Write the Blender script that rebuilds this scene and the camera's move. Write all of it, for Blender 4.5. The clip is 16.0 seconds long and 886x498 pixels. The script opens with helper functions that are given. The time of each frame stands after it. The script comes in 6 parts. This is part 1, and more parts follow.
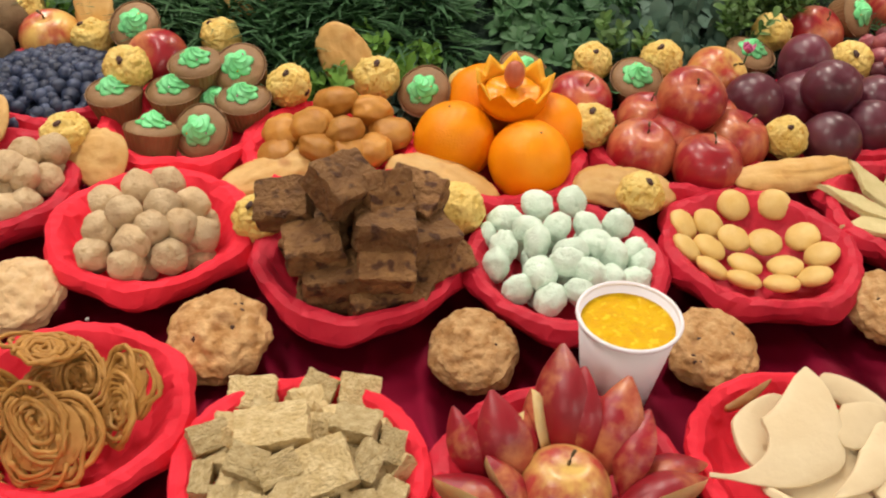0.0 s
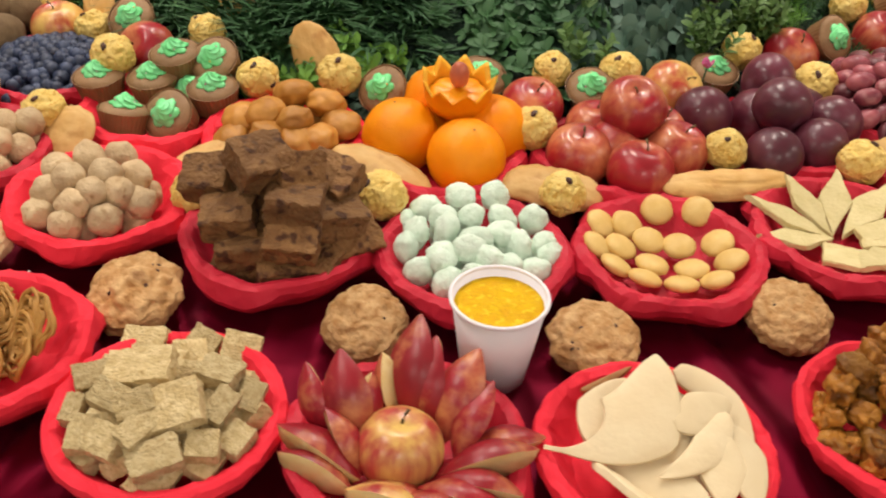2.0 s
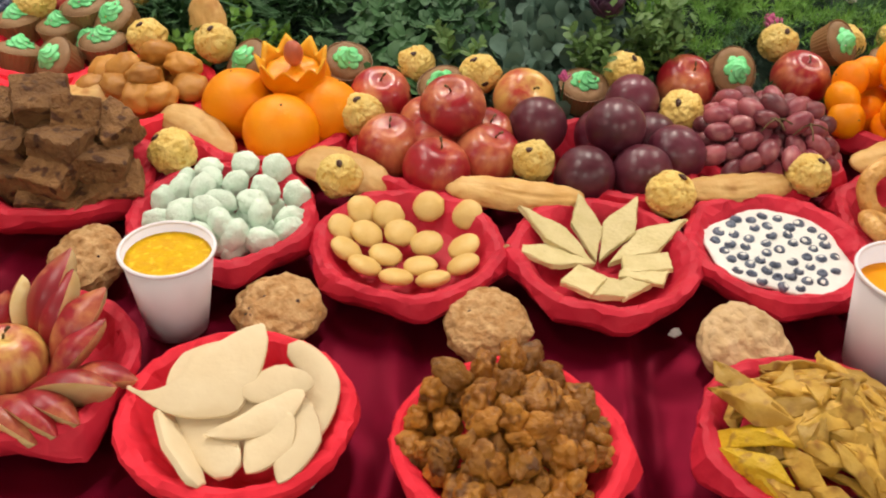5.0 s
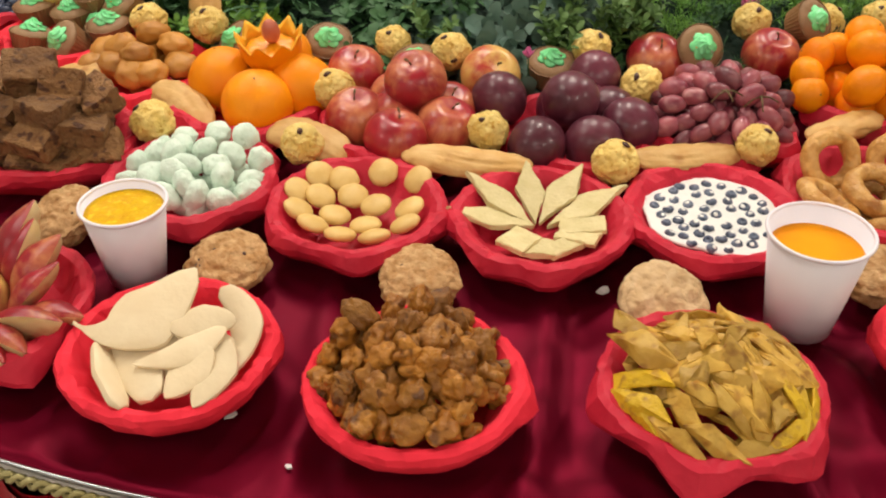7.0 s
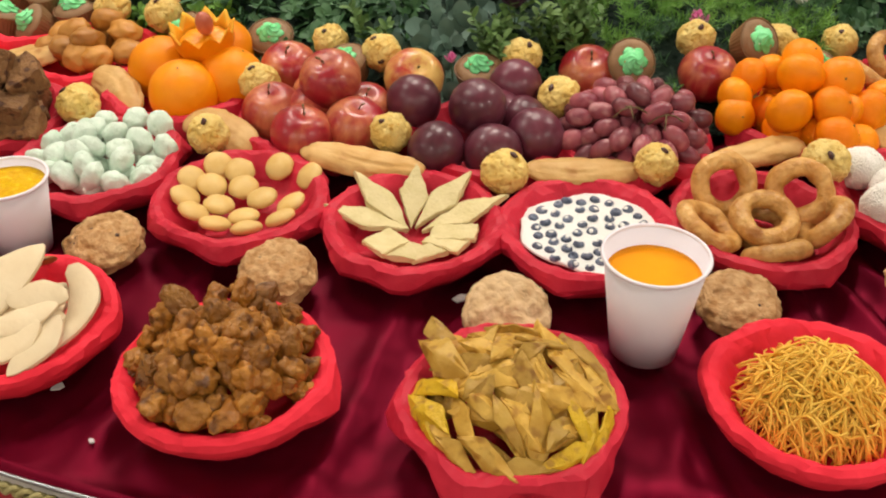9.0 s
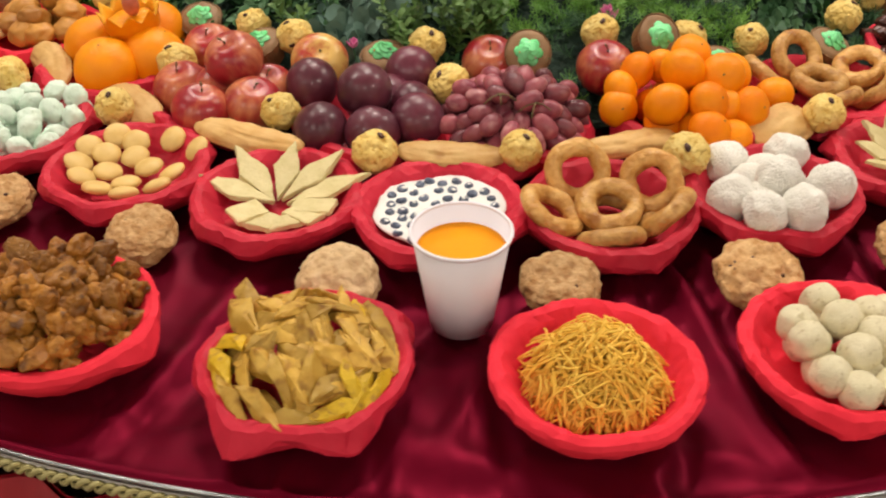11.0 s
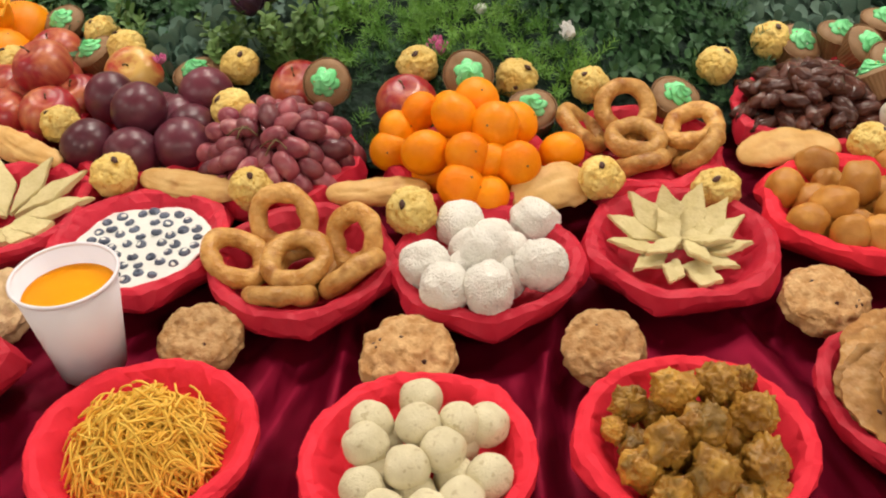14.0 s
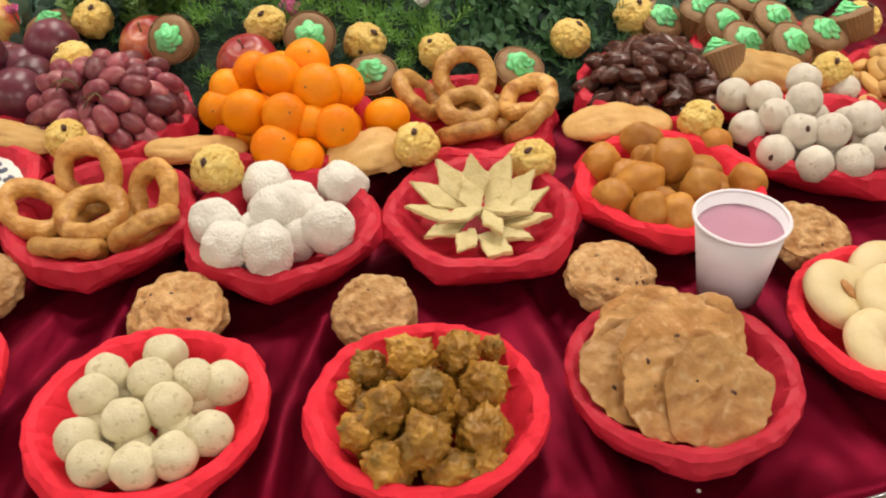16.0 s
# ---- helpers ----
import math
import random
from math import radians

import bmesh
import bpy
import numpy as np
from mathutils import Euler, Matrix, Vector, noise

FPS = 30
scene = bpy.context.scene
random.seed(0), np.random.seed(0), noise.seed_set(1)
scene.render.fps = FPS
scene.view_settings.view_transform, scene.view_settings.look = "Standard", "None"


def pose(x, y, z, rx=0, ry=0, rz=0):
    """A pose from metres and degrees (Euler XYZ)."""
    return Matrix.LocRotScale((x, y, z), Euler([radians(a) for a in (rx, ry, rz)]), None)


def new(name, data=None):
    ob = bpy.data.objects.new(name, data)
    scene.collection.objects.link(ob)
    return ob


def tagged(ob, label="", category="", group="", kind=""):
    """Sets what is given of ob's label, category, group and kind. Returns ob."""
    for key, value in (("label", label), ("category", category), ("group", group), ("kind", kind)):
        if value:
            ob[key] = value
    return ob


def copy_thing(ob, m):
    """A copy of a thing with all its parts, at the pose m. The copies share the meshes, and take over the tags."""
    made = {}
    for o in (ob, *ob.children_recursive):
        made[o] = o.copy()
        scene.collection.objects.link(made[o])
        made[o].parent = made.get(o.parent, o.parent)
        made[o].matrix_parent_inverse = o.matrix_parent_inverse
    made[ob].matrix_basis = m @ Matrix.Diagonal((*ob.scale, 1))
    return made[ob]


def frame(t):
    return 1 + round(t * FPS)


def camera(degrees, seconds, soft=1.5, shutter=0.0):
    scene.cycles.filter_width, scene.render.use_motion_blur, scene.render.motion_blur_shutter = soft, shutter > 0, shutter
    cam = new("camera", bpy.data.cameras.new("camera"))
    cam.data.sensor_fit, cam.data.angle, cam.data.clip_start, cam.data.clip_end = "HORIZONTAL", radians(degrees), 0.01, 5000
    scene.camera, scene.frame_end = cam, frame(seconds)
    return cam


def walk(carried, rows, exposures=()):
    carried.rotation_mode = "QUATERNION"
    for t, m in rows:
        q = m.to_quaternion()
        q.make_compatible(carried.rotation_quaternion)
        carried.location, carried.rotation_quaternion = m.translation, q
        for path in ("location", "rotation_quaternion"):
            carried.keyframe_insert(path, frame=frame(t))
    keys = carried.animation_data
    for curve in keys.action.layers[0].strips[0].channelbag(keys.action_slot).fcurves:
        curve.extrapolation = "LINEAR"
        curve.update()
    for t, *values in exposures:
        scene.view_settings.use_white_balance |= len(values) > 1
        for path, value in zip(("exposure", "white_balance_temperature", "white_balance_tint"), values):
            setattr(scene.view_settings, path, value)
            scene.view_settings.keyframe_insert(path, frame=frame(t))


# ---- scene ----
cam = camera(47.8, 16.0, 2.0, 0.35)
METRES, EYE, TILT, LEAN, TURN = 2.548, 0.679, 1.72, 0.69, 0.0
ROWS = [
    (0.0, 0.0, 0.0, 0.0, 2.8, -39.55, -3.4),
    (0.5, -0.012, -0.0182, -0.0001, 2.17, -39.26, -3.03),
    (1.0, -0.007, -0.0361, 0.0047, 2.25, -38.69, -2.82),
    (1.5, 0.0304, -0.0306, 0.0024, 5.97, -38.06, -2.69),
    (2.0, 0.0831, -0.021, 0.0031, 9.83, -38.16, -2.54),
    (2.5, 0.107, -0.0273, 0.0028, 10.53, -38.37, -2.5),
    (3.0, 0.1253, -0.0457, 0.0028, 11.32, -38.61, -2.61),
    (3.5, 0.1631, -0.0383, 0.006, 14.46, -37.98, -2.75),
    (4.0, 0.2105, -0.0096, 0.0056, 18.93, -38.24, -2.98),
    (6.5, 0.3447, 0.0355, 0.0068, 29.74, -37.3, -0.24),
    (7.0, 0.3574, 0.0264, 0.006, 30.02, -37.7, 0.23),
    (7.5, 0.3879, 0.0462, 0.0076, 32.66, -37.17, 0.46),
    (8.0, 0.4155, 0.0785, 0.0105, 35.81, -36.93, 0.15),
    (8.5, 0.4337, 0.0916, 0.0086, 37.55, -37.16, -0.13),
    (9.0, 0.4482, 0.0834, 0.0076, 37.49, -37.58, 0.57),
    (11.5, 0.5862, 0.1806, 0.0113, 46.85, -36.93, 1.45),
    (12.0, 0.6241, 0.2344, 0.0113, 51.01, -36.19, 1.82),
    (12.5, 0.6329, 0.2457, 0.0138, 52.11, -36.51, 2.97),
    (13.0, 0.6434, 0.2632, 0.0133, 52.96, -36.88, 3.52),
    (13.5, 0.6641, 0.3118, 0.0079, 55.72, -37.26, 3.4),
    (14.0, 0.6659, 0.3383, 0.0068, 56.16, -37.83, 3.71),
    (14.5, 0.67, 0.3512, 0.0025, 55.2, -38.47, 3.9),
    (15.0, 0.6919, 0.3786, 0.002, 56.62, -38.64, 3.4),
    (15.5, 0.7118, 0.4006, -0.0017, 57.77, -38.82, 2.94),
    (16.0, 0.7172, 0.417, -0.0047, 58.37, -39.04, 2.29),
]
walk(cam, [(t, pose(0, 0, EYE, TILT, LEAN, TURN) @ pose(METRES * x, METRES * y, METRES * z, 90 + pitch, roll, yaw)) for t, x, y, z, yaw, pitch, roll in ROWS])

# ---- light ----
LAMP_POWER = 33.0
SKY = 0.27
world = bpy.data.worlds.new("room_air")
scene.world = world
world.use_nodes = True
world.node_tree.nodes["Background"].inputs[0].default_value = (1.0, 0.93, 0.84, 1)
world.node_tree.nodes["Background"].inputs[1].default_value = SKY
scene.view_settings.exposure = 0.0

# the display is a round table: its centre and the rings on which the food stands
CX, CY = -0.06, 2.04
RING_A, RING_B, RING_C, EDGE = 1.52, 1.238, 1.03, 1.66
FLOOR_Z, CEILING_Z = -0.74, 3.40
# place, and power as a share of the usual lamp
PANELS = [(-0.3, 2.7, 2.1), (-2.4, 3.4, 2.0), (1.7, 4.3, 2.0), (-1.6, 0.6, 1.2), (1.2, -3.6, 1.6), (4.3, -2.2, 1.7), (5.2, 1.2, 2.1), (-2.4, -3.0, 1.2)]
for px, py, share in PANELS:
    lamp = bpy.data.lights.new("ceiling_lamp", "AREA")
    lamp.shape, lamp.size, lamp.size_y = "RECTANGLE", 0.28, 1.2
    lamp.energy, lamp.color = LAMP_POWER * share, (1.0, 0.915, 0.81)
    lo = new("ceiling_lamp", lamp)
    lo.matrix_world = pose(px, py, CEILING_Z - 0.06)


def at(r, deg, z=0.0):
    return Vector((CX + r * math.cos(radians(deg)), CY + r * math.sin(radians(deg)), z))


def outward(x, y):
    """Angle in degrees of the way from the display's centre through a place."""
    return math.degrees(math.atan2(y - CY, x - CX))


# ---- materials ----
def material(name, c1, c2, scale=40.0, rough=0.6, bump=0.2, grain=300.0, c3=None, spots=90.0, share=0.62, spec=0.4,
             coat=0.0, metal=0.0, vary=0.12, fine=0.35, sheen=0.0, stretch=(1, 1, 1), soft=0.06, sss=0.0, depth=0.002, crumple=0.0):
    """A two-tone surface with a coarse and a fine variation, optional specks of a third colour, and relief."""
    m = bpy.data.materials.new(name)
    m.use_nodes = True
    nodes, links = m.node_tree.nodes, m.node_tree.links
    p = nodes["Principled BSDF"]
    geo, info = nodes.new("ShaderNodeTexCoord"), nodes.new("ShaderNodeObjectInfo")
    shift = nodes.new("ShaderNodeVectorMath")
    shift.operation = "MULTIPLY_ADD"
    shift.inputs[1].default_value = stretch
    far = nodes.new("ShaderNodeVectorMath")
    far.operation = "SCALE"
    far.inputs[0].default_value = (7.1, 3.7, 5.3)
    links.new(info.outputs["Random"], far.inputs["Scale"])
    links.new(geo.outputs["Object"], shift.inputs[0])
    links.new(far.outputs[0], shift.inputs[2])

    def noise_of(s, detail=3.0):
        n = nodes.new("ShaderNodeTexNoise")
        n.inputs["Scale"].default_value, n.inputs["Detail"].default_value = s, detail
        links.new(shift.outputs[0], n.inputs["Vector"])
        return n

    def mix(fac, a, b, mode="MIX"):
        x = nodes.new("ShaderNodeMix")
        x.data_type, x.blend_type = "RGBA", mode
        for socket, v in ((x.inputs[0], fac), (x.inputs[6], a), (x.inputs[7], b)):
            if isinstance(v, bpy.types.NodeSocket):
                links.new(v, socket)
            elif isinstance(v, (int, float)):
                socket.default_value = v
            else:
                socket.default_value = (*v, 1)
        return x.outputs[2]

    def ramp(v, lo, hi):
        r = nodes.new("ShaderNodeMapRange")
        links.new(v, r.inputs[0])
        r.inputs[1].default_value, r.inputs[2].default_value = lo, hi
        return r.outputs[0]

    coarse, grainy = noise_of(scale), noise_of(grain, 2.0)
    col = mix(ramp(coarse.outputs[0], 0.35, 0.65), c1, c2)
    dark = tuple(v * 0.7 for v in c1)
    col = mix(ramp(grainy.outputs[0], 1 - fine, 1.0), col, dark) if fine else col
    if c3:
        speck = noise_of(spots, 1.5)
        col = mix(ramp(speck.outputs[0], share, share + soft), col, c3)
    if vary:
        hsv = nodes.new("ShaderNodeHueSaturation")
        links.new(col, hsv.inputs["Color"])
        v = nodes.new("ShaderNodeMapRange")
        links.new(info.outputs["Random"], v.inputs[0])
        v.inputs[3].default_value, v.inputs[4].default_value = 1 - vary, 1 + vary
        links.new(v.outputs[0], hsv.inputs["Value"])
        col = hsv.outputs[0]
    links.new(col, p.inputs["Base Color"])
    p.inputs["Roughness"].default_value, p.inputs["Metallic"].default_value = rough, metal
    p.inputs["Specular IOR Level"].default_value = spec
    p.inputs["Coat Weight"].default_value, p.inputs["Coat Roughness"].default_value = coat, 0.12
    p.inputs["Sheen Weight"].default_value = sheen
    if sss:
        p.inputs["Subsurface Weight"].default_value = sss
        p.inputs["Subsurface Scale"].default_value = 0.006
    if bump:
        b = nodes.new("ShaderNodeBump")
        b.inputs["Strength"].default_value, b.inputs["Distance"].default_value = bump, depth
        height = grainy.outputs[0]
        if crumple:
            cells = nodes.new("ShaderNodeTexVoronoi")
            cells.inputs["Scale"].default_value = crumple
            bend = nodes.new("ShaderNodeVectorMath")
            bend.operation = "MULTIPLY_ADD"
            bend.inputs[1].default_value = (0.03, 0.03, 0.03)
            links.new(coarse.outputs[1], bend.inputs[0])
            links.new(shift.outputs[0], bend.inputs[2])
            links.new(bend.outputs[0], cells.inputs["Vector"])
            both = nodes.new("ShaderNodeMath")
            both.operation = "MULTIPLY_ADD"
            both.inputs[1].default_value = 0.35
            links.new(grainy.outputs[0], both.inputs[0])
            links.new(cells.outputs["Distance"], both.inputs[2])
            height = both.outputs[0]
        links.new(height, b.inputs["Height"])
        links.new(b.outputs[0], p.inputs["Normal"])
    return m


M = {}


def mats(name, *a, **k):
    M[name] = material(name, *a, **k)


mats("cloth", (0.138, 0.0026, 0.0160), (0.112, 0.0020, 0.0130), 5, 0.44, 0.10, 900, metal=0.55, spec=0.04, fine=0.2, depth=0.0006, vary=0)
mats("skirt", (0.35, 0.01, 0.02), (0.28, 0.006, 0.015), 8, 0.5, 0.1, 700, vary=0)
mats("steel", (0.40, 0.41, 0.43), (0.28, 0.28, 0.30), 20, 0.3, 0.05, 200, metal=1.0, vary=0)
mats("braid", (0.30, 0.25, 0.09), (0.42, 0.37, 0.17), 60, 0.45, 0.6, 500, metal=0.3, vary=0)
mats("tissue", (0.86, 0.034, 0.062), (0.78, 0.026, 0.050), 18, 0.62, 0.45, 160, spec=0.15, fine=0.10, vary=0.05, depth=0.003, crumple=55)
mats("tissue_dark", (0.60, 0.021, 0.048), (0.50, 0.015, 0.038), 18, 0.55, 0.45, 160, spec=0.25, fine=0.10, vary=0.12, depth=0.003, crumple=50)
mats("plate", (0.75, 0.74, 0.72), (0.65, 0.65, 0.64), 20, 0.45, 0.05, 200)
mats("cup_paper", (0.85, 0.81, 0.87), (0.83, 0.79, 0.85), 15, 0.5, 0.04, 400, vary=0.02, fine=0.05)
mats("pulp", (0.70, 0.43, 0.001), (0.66, 0.35, 0.0008), 70, 0.45, 0.8, 120, c3=(0.78, 0.54, 0.02), spots=110, share=0.57, soft=0.08, fine=0, vary=0, depth=0.003, spec=0.10)
mats("mango", (0.92, 0.34, 0.001), (0.90, 0.32, 0.001), 20, 0.45, 0.04, 80, fine=0, vary=0, spec=0.08)
mats("rose_milk", (0.50, 0.26, 0.35), (0.48, 0.245, 0.335), 20, 0.15, 0.02, 80, coat=0.3, fine=0, vary=0)
mats("cookie", (0.43, 0.215, 0.070), (0.64, 0.40, 0.185), 75, 0.75, 1.0, 130, c3=(0.27, 0.125, 0.042), spots=48, share=0.62, soft=0.2, vary=0.14, depth=0.004)
mats("cookie_pale", (0.60, 0.395, 0.195), (0.68, 0.48, 0.27), 55, 0.8, 1.0, 130, c3=(0.38, 0.20, 0.07), spots=50, share=0.62, soft=0.16, vary=0.05, depth=0.003)
mats("raisin", (0.045, 0.016, 0.012), (0.085, 0.030, 0.018), 300, 0.4, 0.6, 500)
mats("ladoo", (0.74, 0.50, 0.12), (0.80, 0.60, 0.20), 60, 0.65, 0.9, 230, c3=(0.60, 0.35, 0.06), spots=150, share=0.62, vary=0.08, depth=0.003)
mats("pastry", (0.58, 0.325, 0.095), (0.67, 0.425, 0.160), 30, 0.55, 0.30, 120, c3=(0.45, 0.21, 0.055), spots=40, share=0.60, soft=0.2, vary=0.14, depth=0.003, fine=0.2)
mats("taupe", (0.53, 0.375, 0.215), (0.64, 0.485, 0.30), 45, 0.85, 0.7, 300, c3=(0.45, 0.30, 0.155), spots=80, share=0.62, soft=0.1, vary=0.12, depth=0.003)
mats("brownie", (0.160, 0.072, 0.024), (0.255, 0.128, 0.046), 50, 0.8, 1.0, 200, c3=(0.075, 0.028, 0.011), spots=70, share=0.56, soft=0.1, vary=0.2, depth=0.005)
mats("mint", (0.65, 0.79, 0.66), (0.74, 0.86, 0.74), 90, 0.85, 0.8, 400, c3=(0.58, 0.72, 0.58), spots=120, share=0.6, soft=0.12, vary=0.04, depth=0.002)
mats("peda", (0.68, 0.44, 0.135), (0.73, 0.50, 0.18), 60, 0.5, 0.2, 260, vary=0.06)
mats("coconut", (0.84, 0.81, 0.73), (0.88, 0.85, 0.78), 90, 0.95, 1.0, 420, vary=0.02, fine=0.3, depth=0.003)
mats("cream_ball", (0.66, 0.59, 0.39), (0.73, 0.66, 0.46), 60, 0.8, 0.6, 420, c3=(0.56, 0.48, 0.30), spots=130, share=0.62, vary=0.05, depth=0.002)
mats("white_ball", (0.68, 0.62, 0.52), (0.75, 0.70, 0.61), 90, 0.85, 0.9, 600, c3=(0.56, 0.49, 0.40), spots=110, share=0.64, vary=0.05, depth=0.002)
mats("jamun", (0.40, 0.155, 0.020), (0.53, 0.245, 0.044), 36, 0.5, 0.35, 160, c3=(0.55, 0.27, 0.055), spots=26, share=0.66, soft=0.2, vary=0.16)
mats("dough", (0.46, 0.21, 0.044), (0.66, 0.38, 0.120), 55, 0.40, 0.9, 170, c3=(0.33, 0.125, 0.022), spots=45, share=0.55, soft=0.18, vary=0.16, depth=0.003)
mats("wafer", (0.52, 0.385, 0.185), (0.67, 0.535, 0.295), 120, 0.8, 1.0, 300, c3=(0.48, 0.34, 0.15), spots=200, share=0.58, soft=0.14, vary=0.16, depth=0.003)
mats("kaju", (0.60, 0.50, 0.235), (0.68, 0.575, 0.30), 50, 0.6, 0.5, 220, vary=0.06)
mats("cutout", (0.73, 0.585, 0.365), (0.77, 0.635, 0.415), 30, 0.6, 0.25, 160, vary=0.06, fine=0.2)
mats("toffee", (0.30, 0.13, 0.035), (0.42, 0.21, 0.07), 60, 0.5, 0.2, 200)
mats("nugget", (0.27, 0.098, 0.012), (0.42, 0.180, 0.026), 40, 0.42, 0.8, 260, c3=(0.13, 0.045, 0.008), spots=70, share=0.56, soft=0.14, vary=0.34, depth=0.003)
mats("chip", (0.48, 0.265, 0.034), (0.60, 0.37, 0.066), 45, 0.5, 0.6, 150, c3=(0.32, 0.145, 0.016), spots=60, share=0.55, soft=0.14, vary=0.28, depth=0.002)
mats("chip_yellow", (0.60, 0.37, 0.012), (0.66, 0.43, 0.02), 45, 0.5, 0.6, 210, c3=(0.42, 0.23, 0.025), spots=80, share=0.56, soft=0.12, vary=0.1, depth=0.003)
mats("sev", (0.90, 0.52, 0.06), (0.93, 0.62, 0.10), 60, 0.5, 0.2, 300, vary=0)
mats("chakli", (0.40, 0.19, 0.038), (0.50, 0.26, 0.065), 60, 0.55, 0.4, 300, vary=0.08)
mats("pakora", (0.30, 0.135, 0.018), (0.50, 0.270, 0.044), 52, 0.40, 0.6, 170, c3=(0.23, 0.125, 0.022), spots=40, share=0.54, soft=0.14, vary=0.26, depth=0.003)
mats("papdi", (0.41, 0.195, 0.058), (0.56, 0.305, 0.105), 32, 0.5, 0.7, 90, c3=(0.58, 0.37, 0.17), spots=110, share=0.56, soft=0.20, vary=0.24, depth=0.004, fine=0.3)
mats("shortbread", (0.70, 0.56, 0.30), (0.74, 0.61, 0.36), 40, 0.6, 0.2, 250, vary=0.03)
mats("almond", (0.45, 0.19, 0.055), (0.55, 0.27, 0.09), 90, 0.55, 0.5, 260, vary=0.15, stretch=(1, 0.3, 1))
mats("yogurt", (0.82, 0.82, 0.78), (0.79, 0.79, 0.75), 50, 0.4, 0.3, 120, vary=0, fine=0.1)
mats("blueberry", (0.016, 0.023, 0.055), (0.046, 0.062, 0.115), 90, 0.45, 0.2, 300, vary=0.35)
mats("blueberry_skin", (0.045, 0.06, 0.10), (0.17, 0.20, 0.27), 160, 0.5, 0.2, 300, vary=0.3)
mats("orange_peel", (0.92, 0.31, 0.001), (0.88, 0.26, 0.001), 25, 0.44, 0.3, 350, spec=0.28, vary=0.06, fine=0.1)
mats("orange_flesh", (0.90, 0.28, 0.004), (0.93, 0.37, 0.012), 60, 0.35, 0.4, 200)
mats("pith", (0.95, 0.50, 0.03), (0.93, 0.44, 0.02), 60, 0.5, 0.2, 200)
mats("mandarin_peel", (0.88, 0.215, 0.001), (0.92, 0.30, 0.002), 18, 0.48, 0.4, 220, spec=0.22, vary=0.10, fine=0.1)
mats("plum", (0.074, 0.010, 0.022), (0.145, 0.030, 0.050), 18, 0.34, 0.12, 240, c3=(0.16, 0.060, 0.085), spots=55, share=0.54, soft=0.25, vary=0.25, fine=0, coat=0.08)
mats("grape", (0.17, 0.026, 0.045), (0.31, 0.080, 0.095), 40, 0.40, 0.10, 300, c3=(0.42, 0.20, 0.20), spots=60, share=0.56, soft=0.2, vary=0.5, fine=0, coat=0.08)
mats("grape_pale", (0.46, 0.10, 0.055), (0.55, 0.17, 0.10), 40, 0.35, 0.1, 300, vary=0, fine=0)
mats("stalk", (0.17, 0.12, 0.05), (0.11, 0.07, 0.03), 90, 0.7, 0.3, 300)
mats("date", (0.050, 0.014, 0.011), (0.105, 0.036, 0.024), 70, 0.27, 0.8, 140, vary=0.3, stretch=(1, 0.35, 1), depth=0.004)
mats("cupcake_case", (0.225, 0.115, 0.048), (0.28, 0.150, 0.066), 40, 0.5, 0.1, 250, vary=0.1)
mats("cupcake_top", (0.25, 0.140, 0.064), (0.31, 0.180, 0.088), 40, 0.6, 0.5, 180, vary=0.1)
mats("frosting", (0.17, 0.73, 0.27), (0.26, 0.82, 0.38), 60, 0.45, 0.3, 250, vary=0.05)
mats("sapota", (0.14, 0.085, 0.04), (0.19, 0.12, 0.06), 60, 0.85, 0.5, 300, vary=0.15)
mats("apple_flesh", (0.78, 0.58, 0.24), (0.84, 0.68, 0.36), 40, 0.4, 0.1, 200, c3=(0.62, 0.38, 0.10), spots=40, share=0.6, soft=0.2)
mats("leaf_dark", (0.028, 0.090, 0.032), (0.045, 0.13, 0.040), 9, 0.6, 0.1, 200, vary=0)
mats("leaf_mid", (0.085, 0.225, 0.026), (0.15, 0.33, 0.042), 9, 0.6, 0.1, 200, vary=0)
mats("leaf_grey", (0.075, 0.15, 0.115), (0.11, 0.19, 0.14), 9, 0.6, 0.1, 200, vary=0)
mats("leaf_olive", (0.070, 0.150, 0.030), (0.115, 0.210, 0.050), 9, 0.55, 0.1, 200, vary=0)
mats("leaf_purple", (0.035, 0.012, 0.030), (0.06, 0.02, 0.05), 30, 0.45, 0.1, 200, vary=0)
mats("petal_pink", (0.60, 0.10, 0.30), (0.70, 0.22, 0.40), 60, 0.5, 0.1, 200)
mats("petal_white", (0.78, 0.78, 0.76), (0.7, 0.7, 0.68), 60, 0.5, 0.1, 200)
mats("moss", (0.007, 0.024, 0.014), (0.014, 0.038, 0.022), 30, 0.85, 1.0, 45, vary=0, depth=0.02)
mats("wall_paint", (0.74, 0.70, 0.64), (0.70, 0.66, 0.60), 2, 0.8, 0.1, 120, vary=0)
mats("ceiling_paint", (0.75, 0.74, 0.72), (0.70, 0.69, 0.67), 2, 0.85, 0.15, 90, vary=0)
mats("floor_tile", (0.46, 0.42, 0.37), (0.40, 0.36, 0.31), 3, 0.45, 0.1, 120, vary=0)


